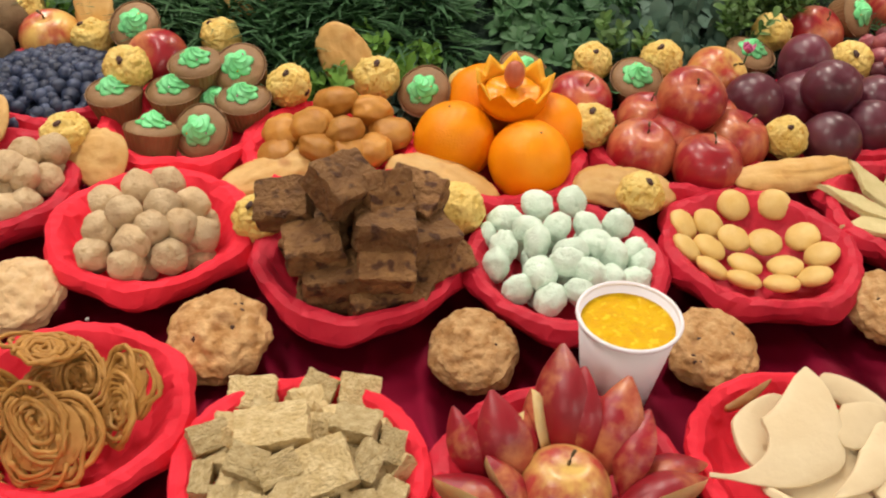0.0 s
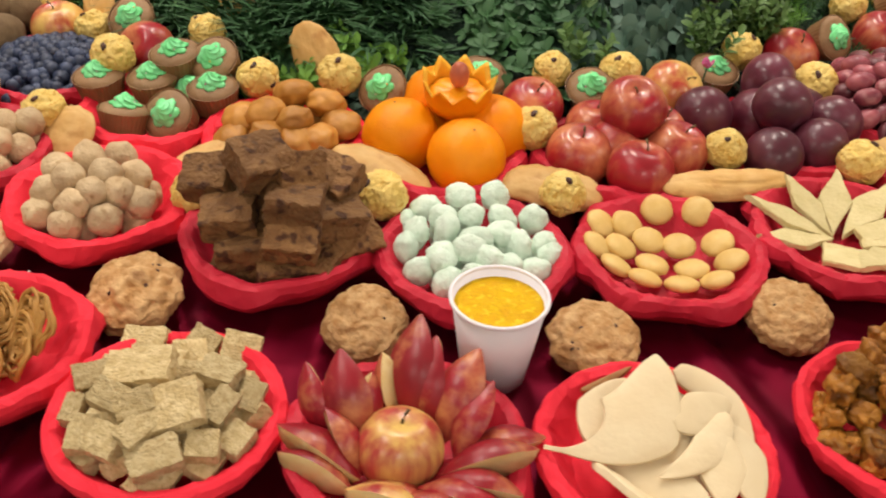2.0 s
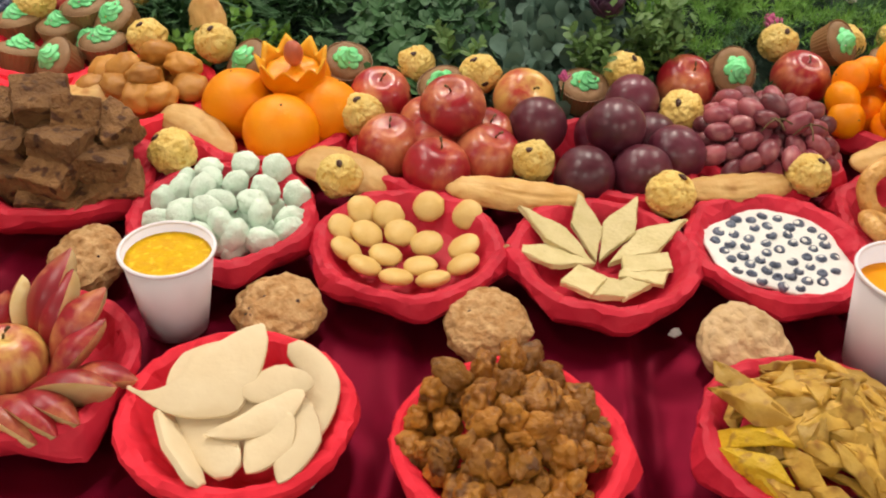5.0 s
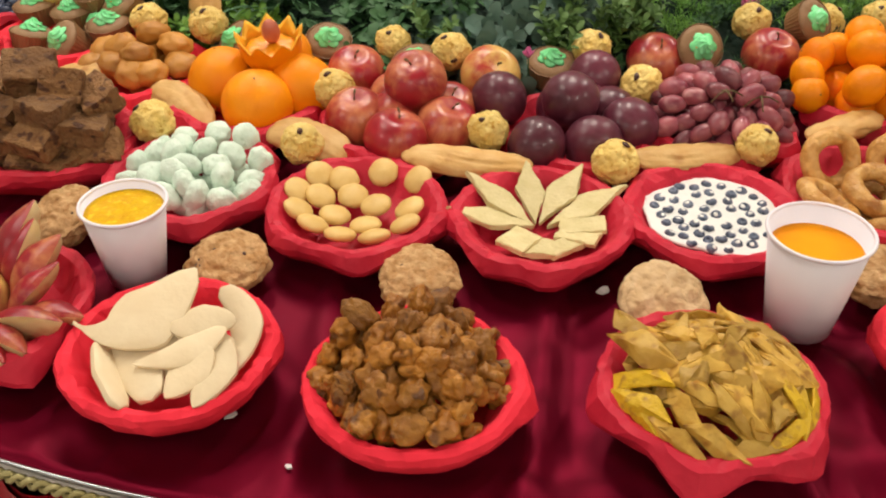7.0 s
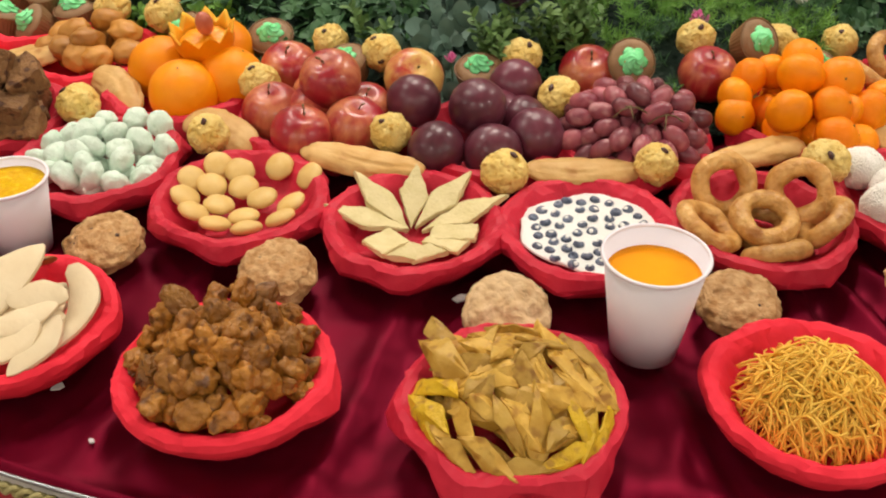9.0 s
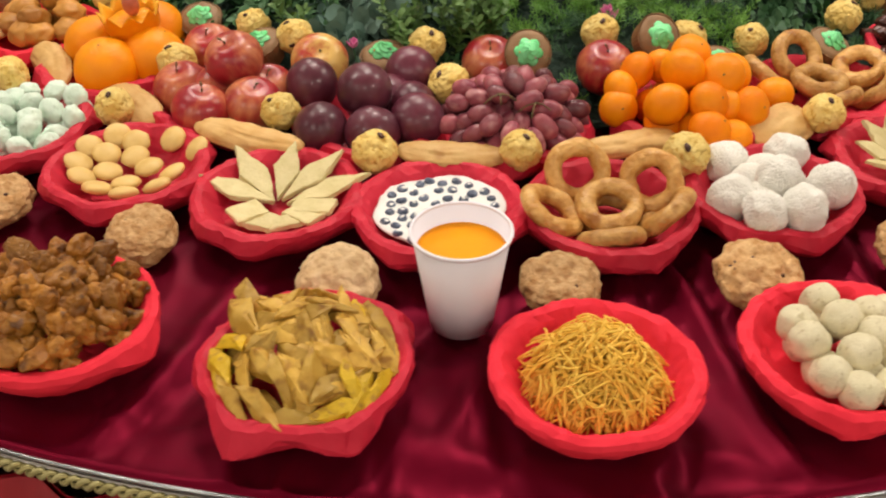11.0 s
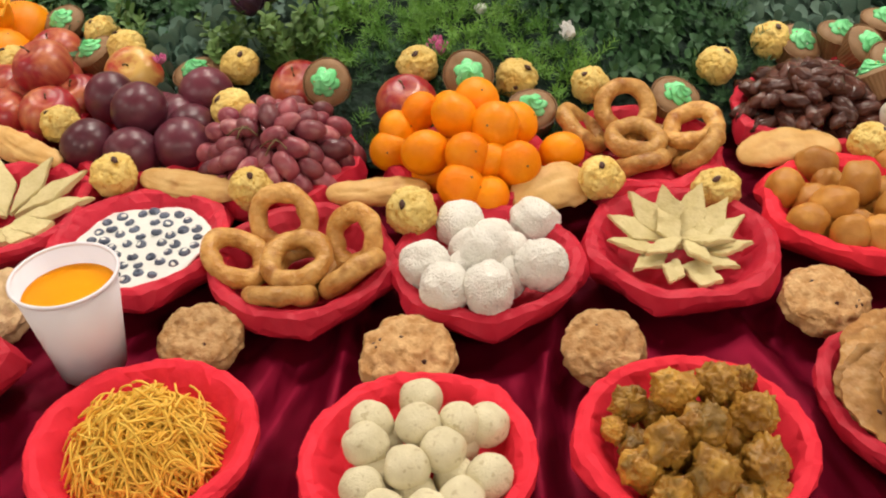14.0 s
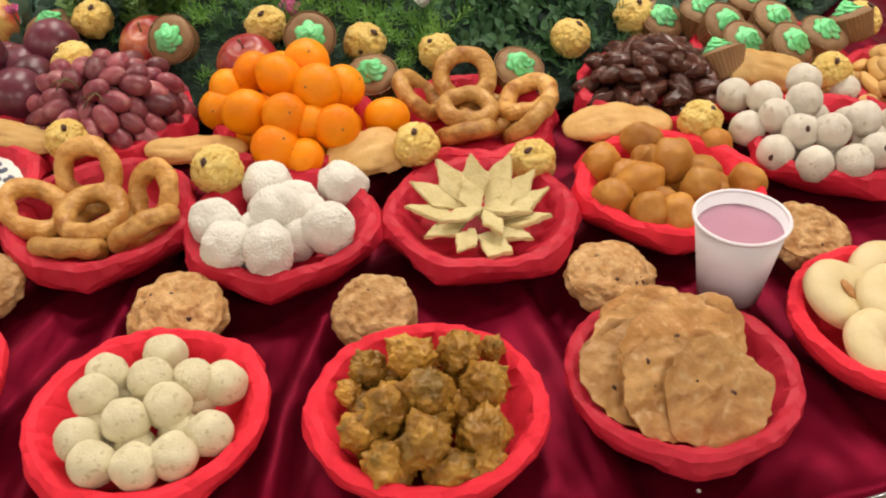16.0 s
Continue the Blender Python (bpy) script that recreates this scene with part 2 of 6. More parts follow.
def apple_skin(name, red, yellow, lo, hi, rough=0.33, coat=0.10):
    """Red skin, streaked along the core's axis, over yellow that shows at the stalk end and in patches."""
    m = material(name, red, tuple(v * 0.75 for v in red), 30, rough, 0.08, 300, spec=0.5, vary=0.12, fine=0, coat=coat)
    nodes, links = m.node_tree.nodes, m.node_tree.links
    p = nodes["Principled BSDF"]
    before = p.inputs["Base Color"].links[0].from_socket
    geo, info = nodes.new("ShaderNodeTexCoord"), nodes.new("ShaderNodeObjectInfo")
    add = nodes.new("ShaderNodeVectorMath")
    add.operation = "MULTIPLY_ADD"
    add.inputs[1].default_value = (1, 1, 0.25)
    links.new(geo.outputs["Object"], add.inputs[0])
    links.new(info.outputs["Random"], add.inputs[2])
    streak, patch = nodes.new("ShaderNodeTexNoise"), nodes.new("ShaderNodeTexNoise")
    streak.inputs["Scale"].default_value, patch.inputs["Scale"].default_value = 130, 22
    streak.inputs["Detail"].default_value = 4
    links.new(add.outputs[0], streak.inputs["Vector"])
    links.new(add.outputs[0], patch.inputs["Vector"])
    both = nodes.new("ShaderNodeMath")
    both.operation = "MULTIPLY_ADD"
    both.inputs[1].default_value = 0.35
    links.new(streak.outputs[0], both.inputs[0])
    links.new(patch.outputs[0], both.inputs[2])
    r = nodes.new("ShaderNodeMapRange")
    r.inputs[1].default_value, r.inputs[2].default_value = lo, hi
    links.new(both.outputs[0], r.inputs[0])
    x = nodes.new("ShaderNodeMix")
    x.data_type = "RGBA"
    links.new(r.outputs[0], x.inputs[0])
    links.new(before, x.inputs[6])
    x.inputs[7].default_value = (*yellow, 1)
    links.new(x.outputs[2], p.inputs["Base Color"])
    M[name] = m


apple_skin("apple_red", (0.37, 0.011, 0.022), (0.64, 0.24, 0.10), 0.62, 0.95)
apple_skin("apple_mixed", (0.52, 0.045, 0.030), (0.74, 0.46, 0.13), 0.52, 0.80)
apple_skin("apple_blush", (0.42, 0.05, 0.04), (0.76, 0.50, 0.14), 0.62, 0.88)
apple_skin("apple_cut_red", (0.33, 0.010, 0.022), (0.62, 0.25, 0.10), 0.70, 1.00, 0.36, 0.0)
apple_skin("apple_cut_mixed", (0.42, 0.03, 0.028), (0.72, 0.46, 0.14), 0.58, 0.84, 0.36, 0.0)
glow = bpy.data.materials.new("lamp_diffuser")
glow.use_nodes = True
glow.node_tree.nodes["Principled BSDF"].inputs["Emission Color"].default_value = (1.0, 0.94, 0.84, 1)
glow.node_tree.nodes["Principled BSDF"].inputs["Emission Strength"].default_value = 6.0
M["lamp_diffuser"] = glow

# ---- mesh helpers ----
rng = random.Random(7)
V = Vector


def data_of(bm, name, mat, smooth=True, sharp=0):
    me = bpy.data.meshes.new(name)
    bmesh.ops.recalc_face_normals(bm, faces=bm.faces)
    bm.to_mesh(me)
    bm.free()
    for m in (mat if isinstance(mat, (list, tuple)) else [mat]):
        me.materials.append(M[m])
    if smooth:
        me.shade_smooth()
    if sharp:
        me.set_sharp_from_angle(angle=radians(sharp))
    return me


def part(name, bm, mat, parent=None, label="", smooth=True, m=None):
    """One mesh object out of a bmesh (or of ready mesh data), under a thing or a part."""
    me = bm if isinstance(bm, bpy.types.Mesh) else data_of(bm, name, mat, smooth)
    ob = new(name, me)
    if parent:
        ob.parent = parent
    if m:
        ob.matrix_basis = m
    return tagged(ob, label) if label else ob


def n3(v, seed=0.0):
    return noise.noise(V((v[0] + seed * 3.1, v[1] - seed * 1.7, v[2] + seed * 2.3)))


def lump(r, sub=3, amp=0.1, freq=2.0, seed=0.0, squash=(1, 1, 1), amp2=0.0, freq2=6.0):
    """A ball of radius r, squashed, with a coarse and a fine unevenness in parts of r."""
    bm = bmesh.new()
    bmesh.ops.create_icosphere(bm, subdivisions=sub, radius=1.0)
    for v in bm.verts:
        d = v.co.normalized()
        k = 1 + amp * n3(d * freq, seed) + (amp2 * n3(d * freq2, seed + 9) if amp2 else 0)
        v.co = V((d.x * squash[0], d.y * squash[1], d.z * squash[2])) * (r * k)
    return bm


def knobbly(r, sub=4, bumps=4.5, amp=0.12, seed=0.0, squash=(1, 1, 1), bend=0.2, freq=1.6, fine=0.03):
    """An uneven ball covered with rounded crumbs, set close together."""
    bm = bmesh.new()
    bmesh.ops.create_icosphere(bm, subdivisions=sub, radius=1.0)
    off = V((seed * 3.7, seed * 1.9, -seed * 2.3))
    for v in bm.verts:
        d = v.co.normalized()
        near = noise.voronoi(d * bumps + off)[0]
        k = 1 + bend * n3(d * freq, seed) + amp * (math.sqrt(max(0.0, 1 - (near[0] / 0.8) ** 2)) - 0.6) * 1.9 + fine * n3(d * bumps * 3, seed + 5)
        v.co = V((d.x * squash[0], d.y * squash[1], d.z * squash[2])) * (r * k)
    return bm


def lathe(profile, n=32, wobble=None):
    """A surface of revolution through (radius, height) pairs; wobble(i, a, r, z) may move a point."""
    bm = bmesh.new()
    rings = []
    for i, (r, z) in enumerate(profile):
        if r < 1e-6:
            rings.append([bm.verts.new((0, 0, z))])
            continue
        ring = []
        for k in range(n):
            a = 2 * math.pi * k / n
            rr, zz = wobble(i, a, r, z) if wobble else (r, z)
            ring.append(bm.verts.new((rr * math.cos(a), rr * math.sin(a), zz)))
        rings.append(ring)
    for a, b in zip(rings, rings[1:]):
        for k in range(n):
            q = (k + 1) % n
            f = [a[k % len(a)], a[q % len(a)], b[q % len(b)], b[k % len(b)]]
            u = []
            for v in f:
                if v not in u:
                    u.append(v)
            if len(u) > 2:
                bm.faces.new(u)
    return bm


def block(sx, sy, sz, bevel=0.002, cuts=3, amp=0.0, freq=60.0, seed=0.0):
    """A box with softened edges and uneven faces, its middle at the origin."""
    bm = bmesh.new()
    bmesh.ops.create_cube(bm, size=1.0)
    for v in bm.verts:
        v.co = V((v.co.x * sx, v.co.y * sy, v.co.z * sz))
    bmesh.ops.bevel(bm, geom=bm.edges[:], offset=bevel, segments=2, affect="EDGES", profile=0.6)
    if cuts:
        bmesh.ops.subdivide_edges(bm, edges=bm.edges[:], cuts=cuts, use_grid_fill=True)
    if amp:
        for v in bm.verts:
            v.co += V([amp * n3(v.co * freq, seed + k) for k in (1, 2, 3)])
    return bm


def tube(bm, pts, r, n=5, taper=1.0):
    """A round strand along a row of points, with closed ends."""
    last, total = None, len(pts)
    for i, p in enumerate(pts):
        d = (pts[min(i + 1, total - 1)] - pts[max(i - 1, 0)]).normalized()
        u = d.cross(V((0, 0, 1)) if abs(d.z) < 0.9 else V((1, 0, 0))).normalized()
        w = d.cross(u)
        rr = r * (1 + (taper - 1) * i / (total - 1))
        ring = [bm.verts.new(p + (u * math.cos(6.2832 * k / n) + w * math.sin(6.2832 * k / n)) * rr) for k in range(n)]
        if last:
            for k in range(n):
                bm.faces.new((last[k], last[(k + 1) % n], ring[(k + 1) % n], ring[k]))
        else:
            bm.faces.new(ring[::-1])
        last = ring
    bm.faces.new(last)
    return bm


def torus(R, r, nu=28, nv=12, amp=0.0, seed=0.0, flat=1.0, oval=1.0):
    bm = bmesh.new()
    g = []
    for i in range(nu):
        a = 2 * math.pi * i / nu
        row = []
        for j in range(nv):
            b = 2 * math.pi * j / nv
            k = 1 + amp * n3((math.cos(a) * 1.6, math.sin(a) * 1.6, math.sin(b) * 0.7), seed)
            rr = R * (1 + 0.5 * amp * n3((math.cos(a), math.sin(a), 0), seed + 4)) + r * k * math.cos(b)
            row.append(bm.verts.new((rr * math.cos(a), rr * math.sin(a) * oval, r * k * flat * math.sin(b))))
        g.append(row)
    for i in range(nu):
        for j in range(nv):
            bm.faces.new((g[i][j], g[(i + 1) % nu][j], g[(i + 1) % nu][(j + 1) % nv], g[i][(j + 1) % nv]))
    return bm


def slab(outline, rows, thick, lift, pillow=False):
    """A thick bent sheet. outline(s) gives the half width and sideways shift at s in 0..1 along it, lift(s, w) the height."""
    bm = bmesh.new()
    cols = 6
    top, low = [], []
    for i in range(rows + 1):
        s = i / rows
        y, half, side = outline(s)
        a, b = [], []
        for j in range(cols + 1):
            w = 2 * j / cols - 1
            x = side + half * w
            z = lift(s, w)
            edge = thick * (0.5 if abs(w) < 0.99 and 0 < i < rows else 0.42)
            if pillow:
                edge = thick * (0.10 + 0.40 * (1 - w * w))
            a.append(bm.verts.new((x, y, z + edge)))
            b.append(bm.verts.new((x, y, z - edge)))
        top.append(a)
        low.append(b)
    for i in range(rows):
        for j in range(cols):
            bm.faces.new((top[i][j], top[i][j + 1], top[i + 1][j + 1], top[i + 1][j]))
            bm.faces.new((low[i][j], low[i + 1][j], low[i + 1][j + 1], low[i][j + 1]))
    for i in range(rows):
        bm.faces.new((top[i][0], top[i + 1][0], low[i + 1][0], low[i][0]))
        bm.faces.new((top[i][cols], low[i][cols], low[i + 1][cols], top[i + 1][cols]))
    for j in range(cols):
        bm.faces.new((top[0][j], low[0][j], low[0][j + 1], top[0][j + 1]))
        bm.faces.new((top[rows][j], top[rows][j + 1], low[rows][j + 1], low[rows][j]))
    return bm


def thing(name, me, m, label, category, group="", smooth=True):
    ob = new(name, me)
    ob.matrix_basis = m
    return tagged(ob, label, category, group)


def leant(rx, rz, ry=0):
    """Turned by rz on the spot first, then leant by rx towards the walk."""
    return pose(0, 0, 0, rx, 0, 0) @ pose(0, 0, 0, 0, ry, 0) @ pose(0, 0, 0, 0, 0, rz)


def spin(x, y, z):
    """A place with any turn."""
    return pose(x, y, z, rng.uniform(0, 360), rng.uniform(0, 360), rng.uniform(0, 360))


# ---- the room and the table ----
def room():
    X0, X1, Y0, Y1 = -6.0, 7.5, -5.5, 7.0

    def box(name, lo, hi, mat, label):
        bm = bmesh.new()
        bmesh.ops.create_cube(bm, size=1.0)
        for v in bm.verts:
            v.co = V([(l + h) / 2 + c * (h - l) for l, h, c in zip(lo, hi, v.co)])
        return tagged(part(name, bm, mat, smooth=False), label, name.split("_")[0], kind="structure")

    box("floor", (X0, Y0, FLOOR_Z - 0.1), (X1, Y1, FLOOR_Z), "floor_tile", "pale beige polished hall floor")
    box("ceiling", (X0, Y0, CEILING_Z), (X1, Y1, CEILING_Z + 0.1), "ceiling_paint", "plain white hall ceiling")
    box("wall_north", (X0, Y1, FLOOR_Z), (X1, Y1 + 0.15, CEILING_Z), "wall_paint", "plain painted beige hall wall")
    box("wall_south", (X0, Y0 - 0.15, FLOOR_Z), (X1, Y0, CEILING_Z), "wall_paint", "plain painted beige hall wall")
    box("wall_west", (X0 - 0.15, Y0, FLOOR_Z), (X0, Y1, CEILING_Z), "wall_paint", "plain painted beige hall wall")
    box("wall_east", (X1, Y0, FLOOR_Z), (X1 + 0.15, Y1, CEILING_Z), "wall_paint", "plain painted beige hall wall")
    for px, py, share in PANELS:
        base = tagged(new("ceiling_light"), "long white ceiling light panel, switched on", "lamp", "ceiling lights")
        base.location = (px, py, CEILING_Z - 0.02)
        part("frame", block(0.34, 1.30, 0.04, 0.006, 0), "plate", base, smooth=False)
        part("diffuser", block(0.30, 1.24, 0.012, 0.003, 0), "lamp_diffuser", base, m=pose(0, 0, -0.0185), smooth=False)


room()


# folds that run outwards across the cloth: angle, sideways drift on the way out, nearest and farthest radius, depth, width
FOLDS = [(-42.6, -0.16, 1.10, 1.66, 0.016, 0.034), (-39.8, 0.05, 1.12, 1.64, 0.015, 0.026), (-37.0, 0.14, 1.26, 1.66, 0.010, 0.030), (-31.0, -0.12, 1.15, 1.66, 0.013, 0.032), (-28.4, 0.10, 1.30, 1.66, 0.008, 0.024),
         (-21.6, 0.10, 1.25, 1.66, 0.012, 0.030), (-13.4, 0.10, 1.28, 1.66, 0.010, 0.030), (-50.5, 0.12, 1.20, 1.66, 0.007, 0.034), (-61.4, -0.14, 1.22, 1.66, 0.009, 0.036), (-71.0, 0.10, 1.25, 1.66, 0.007, 0.036),
         (-88.0, 0.10, 1.25, 1.66, 0.006, 0.036), (-96.0, -0.10, 1.25, 1.66, 0.007, 0.034)]


def fold(a, r):
    """Depth of the cloth's folds, 0 or below."""
    x, y = r * math.cos(a), r * math.sin(a)
    warp = 0.10 * n3((x * 3, y * 3, 8)) + 0.03 * n3((x * 9, y * 9, 2))
    patch = 0.30 + 1.2 * max(0.0, n3((x * 1.9, y * 1.9, 3.3)) + 0.18)
    ridge = max(0.0, 1 - 3.6 * abs(n3(((a + 0.7 * warp) * 24, r * 1.2, 1.7))))
    long = 1.3 * ridge - 0.45 + 0.40 * n3(((a - warp) * 60, r * 2.5, 4.4))
    round_ = n3((a * 5, (r + 0.5 * warp) * 24, 6.1)) * max(0.0, min(1.0, (r - 1.5) / 0.08))
    cross = n3((x * 7 + 2 * warp, y * 7, 0.3)) + 0.25 * n3((x * 19, y * 19 + warp, 5.3))
    cell = noise.voronoi(V((x * 13 + 6 * warp, y * 13, 0.7)))[0]
    k = 0.22 * long * patch * max(0.3, min(1.0, (r - 1.05) / 0.2)) + 0.95 * cross + 0.7 * round_ + 1.5 * max(0.0, 0.3 - (cell[1] - cell[0])) * (0.4 + 1.2 * patch)
    z = -0.011 + 0.0100 * k
    for deg, drift, r0, r1, deep, wide in FOLDS:
        side = (a + (6.2832 if a < -3.1416 else -6.2832 if a > 3.1416 else 0) - radians(deg)) * r - drift * (r - 1.38) - 0.012 * n3((r * 5, deg, 0))
        if abs(side) < 4 * wide and r0 < r < r1:
            ends = min(1.0, (r - r0) / 0.06, (r1 - r) / 0.06)
            z += deep * ends * (1.25 * math.exp(-(side / (0.45 * wide)) ** 2) - math.exp(-((side - 0.8 * wide) / (0.8 * wide)) ** 2) * 0.8)
    return min(0.001 + 0.12 * max(0.0, z - 0.001), z)


def table():
    base = tagged(new("round_table"), "large round table with a maroon cloth, steel rim and red skirt", "table")
    base.location = (CX, CY, FLOOR_Z)
    up = -FLOOR_Z
    bm = lathe([(0, up - 0.045), (EDGE - 0.012, up - 0.045), (EDGE - 0.012, up - 0.032), (0, up - 0.032)], 120)
    part("tabletop", bm, "plate", base, smooth=False)

    def drape(i, a, r, z):
        return r + 0.012 * math.sin(a * 90) + 0.006 * math.sin(a * 37), z

    part("skirt", lathe([(EDGE - 0.002, up - 0.05), (EDGE + 0.004, up - 0.3), (EDGE + 0.012, 0.01), (EDGE + 0.006, 0.01), (EDGE - 0.008, up - 0.05)], 720, drape), "skirt", base, "pleated bright red table skirt")
    part("steel_rim", torus(EDGE - 0.0010, 0.0022, 240, 10), "steel", base, "polished steel edge strip", m=pose(0, 0, up - 0.010))
    bm = bmesh.new()
    for s in range(2):
        pts = []
        for k in range(2881):
            a = 2 * math.pi * k / 2880
            b = a * 420 + s * math.pi
            pts.append(V(((EDGE + 0.006 + 0.0026 * math.cos(b)) * math.cos(a), (EDGE + 0.006 + 0.0026 * math.cos(b)) * math.sin(a), up - 0.020 + 0.0045 * math.sin(b))))
        tube(bm, pts, 0.0032, 5)
    part("gold_braid", bm, "braid", base, "twisted dull gold braid trim")
    return base


table()


def cloth():
    bm = bmesh.new()
    rings = [0.6 + 0.0120 * k for k in range(88)] + [1.651, 1.656, 1.659]
    n = 1150
    rows = []
    for r in rings:
        rows.append([bm.verts.new((r * math.cos(2 * math.pi * k / n), r * math.sin(2 * math.pi * k / n), fold(2 * math.pi * (k / n if k < n / 2 else k / n - 1), r) if r < 1.65 else -0.004 - 0.9 * (r - 1.65))) for k in range(n)])
    for a, b in zip(rows, rows[1:]):
        for k in range(n):
            bm.faces.new((a[k], a[(k + 1) % n], b[(k + 1) % n], b[k]))
    ob = thing("tablecloth", data_of(bm, "tablecloth", "cloth"), pose(CX, CY, 0), "dark maroon satin tablecloth with soft folds", "tablecloth")
    return ob


cloth()

# ---- bowls, cups ----
def liner(seed, r=0.107, flaps=()):
    """Crumpled tissue laid over a dish: flat facets between creases, an uneven folded lip, corners that hang out."""
    g = random.Random(seed)
    k = r / 0.107
    hang = [(radians(deg), size) for deg, size in flaps or ((g.uniform(0, 360), 0.05),)]
    knots = [(0.030, 0.0110), (0.056, 0.0115), (0.0690, 0.0165), (0.0780, 0.0255), (0.0860, 0.0370), (0.0915, 0.0440), (0.0985, 0.0465),
             (0.1045, 0.0435), (0.1060, 0.0370), (0.1030, 0.0280), (0.0950, 0.0160), (0.0830, 0.0035)]
    counts = [18, 30, 44, 52, 60, 68, 68, 68, 60, 52, 44, 40]
    bm = bmesh.new()
    rings = []
    for i, ((rr, z), n) in enumerate(zip(knots, counts)):
        ring = []
        for j in range(n):
            a = (j + 0.5 * (i % 2) + g.uniform(-0.30, 0.30)) * 2 * math.pi / n
            out, low = 1.0, 0.0
            for b, size in hang:
                d = abs((a - b + math.pi) % (2 * math.pi) - math.pi) / (0.42 if i > 7 else 0.30)
                if d < 1:
                    out += size * (1 - d) * (1.25 if i > 8 else 1.0 if i == 8 else 0.45 if i > 4 else 0)
                    low += (1 - d) * min(1.0, size / 0.12) * (0.5 if i > 7 else 0.06 if i > 5 else 0)
            e = V((math.cos(a), math.sin(a), 0))
            w = min(1.0, i / 4)
            wave = 1 + 0.016 * n3(e * 2.2, seed) * w + 0.012 * n3(e * 5, seed + 4) * w
            up = 0.0026 * n3(e * 2.6, seed + 50) * w + g.uniform(-0.0013, 0.0013) * (1.0 if i < 10 else 0.3)
            q = rr * k * out * wave + g.uniform(-0.0013, 0.0013)
            ring.append((a, bm.verts.new((q * e.x, q * e.y, max(0.004, z * (1 - low) + up)))))
        ring.sort(key=lambda p: p[0])
        rings.append(ring)
    hub = bm.verts.new((0, 0, 0.011))
    for (_, p), (_, q) in zip(rings[0], rings[0][1:] + rings[0][:1]):
        bm.faces.new((hub, p, q))
    for inner, outer in zip(rings, rings[1:]):
        # stitch two rings with different numbers of points, always taking the step that lags behind
        i = j = 0
        while i < len(inner) or j < len(outer):
            p, q = inner[i % len(inner)], outer[j % len(outer)]
            pa = inner[(i + 1) % len(inner)][0] + (6.2832 if i + 1 >= len(inner) else 0)
            qa = outer[(j + 1) % len(outer)][0] + (6.2832 if j + 1 >= len(outer) else 0)
            if j >= len(outer) or (i < len(inner) and pa < qa):
                bm.faces.new((p[1], q[1], inner[(i + 1) % len(inner)][1]))
                i += 1
            else:
                bm.faces.new((p[1], q[1], outer[(j + 1) % len(outer)][1]))
                j += 1
    bmesh.ops.subdivide_edges(bm, edges=bm.edges[:], cuts=1, use_grid_fill=True, smooth=0.35)
    for v in bm.verts:
        v.co += V((n3(v.co * 150, seed), n3(v.co * 150, seed + 1), n3(v.co * 150, seed + 2))) * 0.0007
    return bm


def bowl(x, y, seed, dark=False, r=0.107, flaps=()):
    base = tagged(new("lined_bowl"), ("crimson" if dark else "bright red") + " tissue-lined round paper bowl standing on the maroon cloth", "bowl", "tissue-lined bowls")
    base.matrix_basis = pose(x, y, 0, 0, 0, 0)
    k = r / 0.107
    dish = lathe([(0, 0.0005), (0.070 * k, 0.0005), (0.080 * k, 0.0115), (0.0795 * k, 0.0130), (0.069 * k, 0.0035), (0, 0.0035)], 40)
    part("paper_dish", dish, "plate", base, "thin white paper dish")
    me = data_of(liner(seed, r, flaps), "tissue_liner", "tissue_dark" if dark else "tissue", True, 19)
    part("tissue_liner", me, None, base)
    return base


A_DEG = [-99.9, -91.8, -83.8, -75.7, -66.5, -56.1, -45.4, -35.9, -26.7, -18.0, -9.2]
B_DEG = [-111.9, -101.9, -91.6, -81.6, -71.5, -61.5, -52.1, -42.7, -33.1, -23.0, -12.7, -2.0]
C_DEG = [-116.7, -105.4, -95.1, -83.9, -71.5, -58.5, -47.6, -33.6, -21.6, -7.4, 3.5]
A = [at(RING_A - (0.028 if i == 0 else 0), d) for i, d in enumerate(A_DEG)]
B = [at(RING_B, d) for d in B_DEG]
C = [at(RING_C, d) for d in C_DEG]
FLAPS = {0: ((-10, 0.08), (40, 0.12), (100, 0.08)), 2: ((-87, 0.26), (-25, 0.20), (170, 0.12)), 5: ((-77, 0.20), (-20, 0.14), (81, 0.20), (150, 0.12), (-140, 0.12)), 7: ((105, 0.10), (-65, 0.06), (-10, 0.07)), 4: ((20, 0.10),)}
for i, p in enumerate(A):
    bowl(p.x, p.y, 11 + i, dark=i in (2, 5, 9), flaps=FLAPS.get(i, ()))
for i, p in enumerate(B):
    bowl(p.x, p.y, 41 + i, dark=i not in (1, 10), r=0.101 if i == 11 else 0.107, flaps=((B_DEG[i] + 34 - 17 * (i % 3), 0.085), (B_DEG[i] - 46 + 11 * (i % 4), 0.07), (B_DEG[i] + 92, 0.10), (B_DEG[i] - 94, 0.09), (B_DEG[i] + 150, 0.16), (B_DEG[i] - 148, 0.17), (B_DEG[i] + 180, 0.12)))
C.append(at(1.22, 7.5))
for i, p in enumerate(C):
    d = outward(p.x, p.y)
    bowl(p.x, p.y, 71 + i, dark=i not in (1, 2), r=0.104, flaps=((d + 8 * (i % 3) - 8, 0.14), (d + 42, 0.17), (d - 44, 0.16), (d + 92, 0.13), (d - 90, 0.14)))


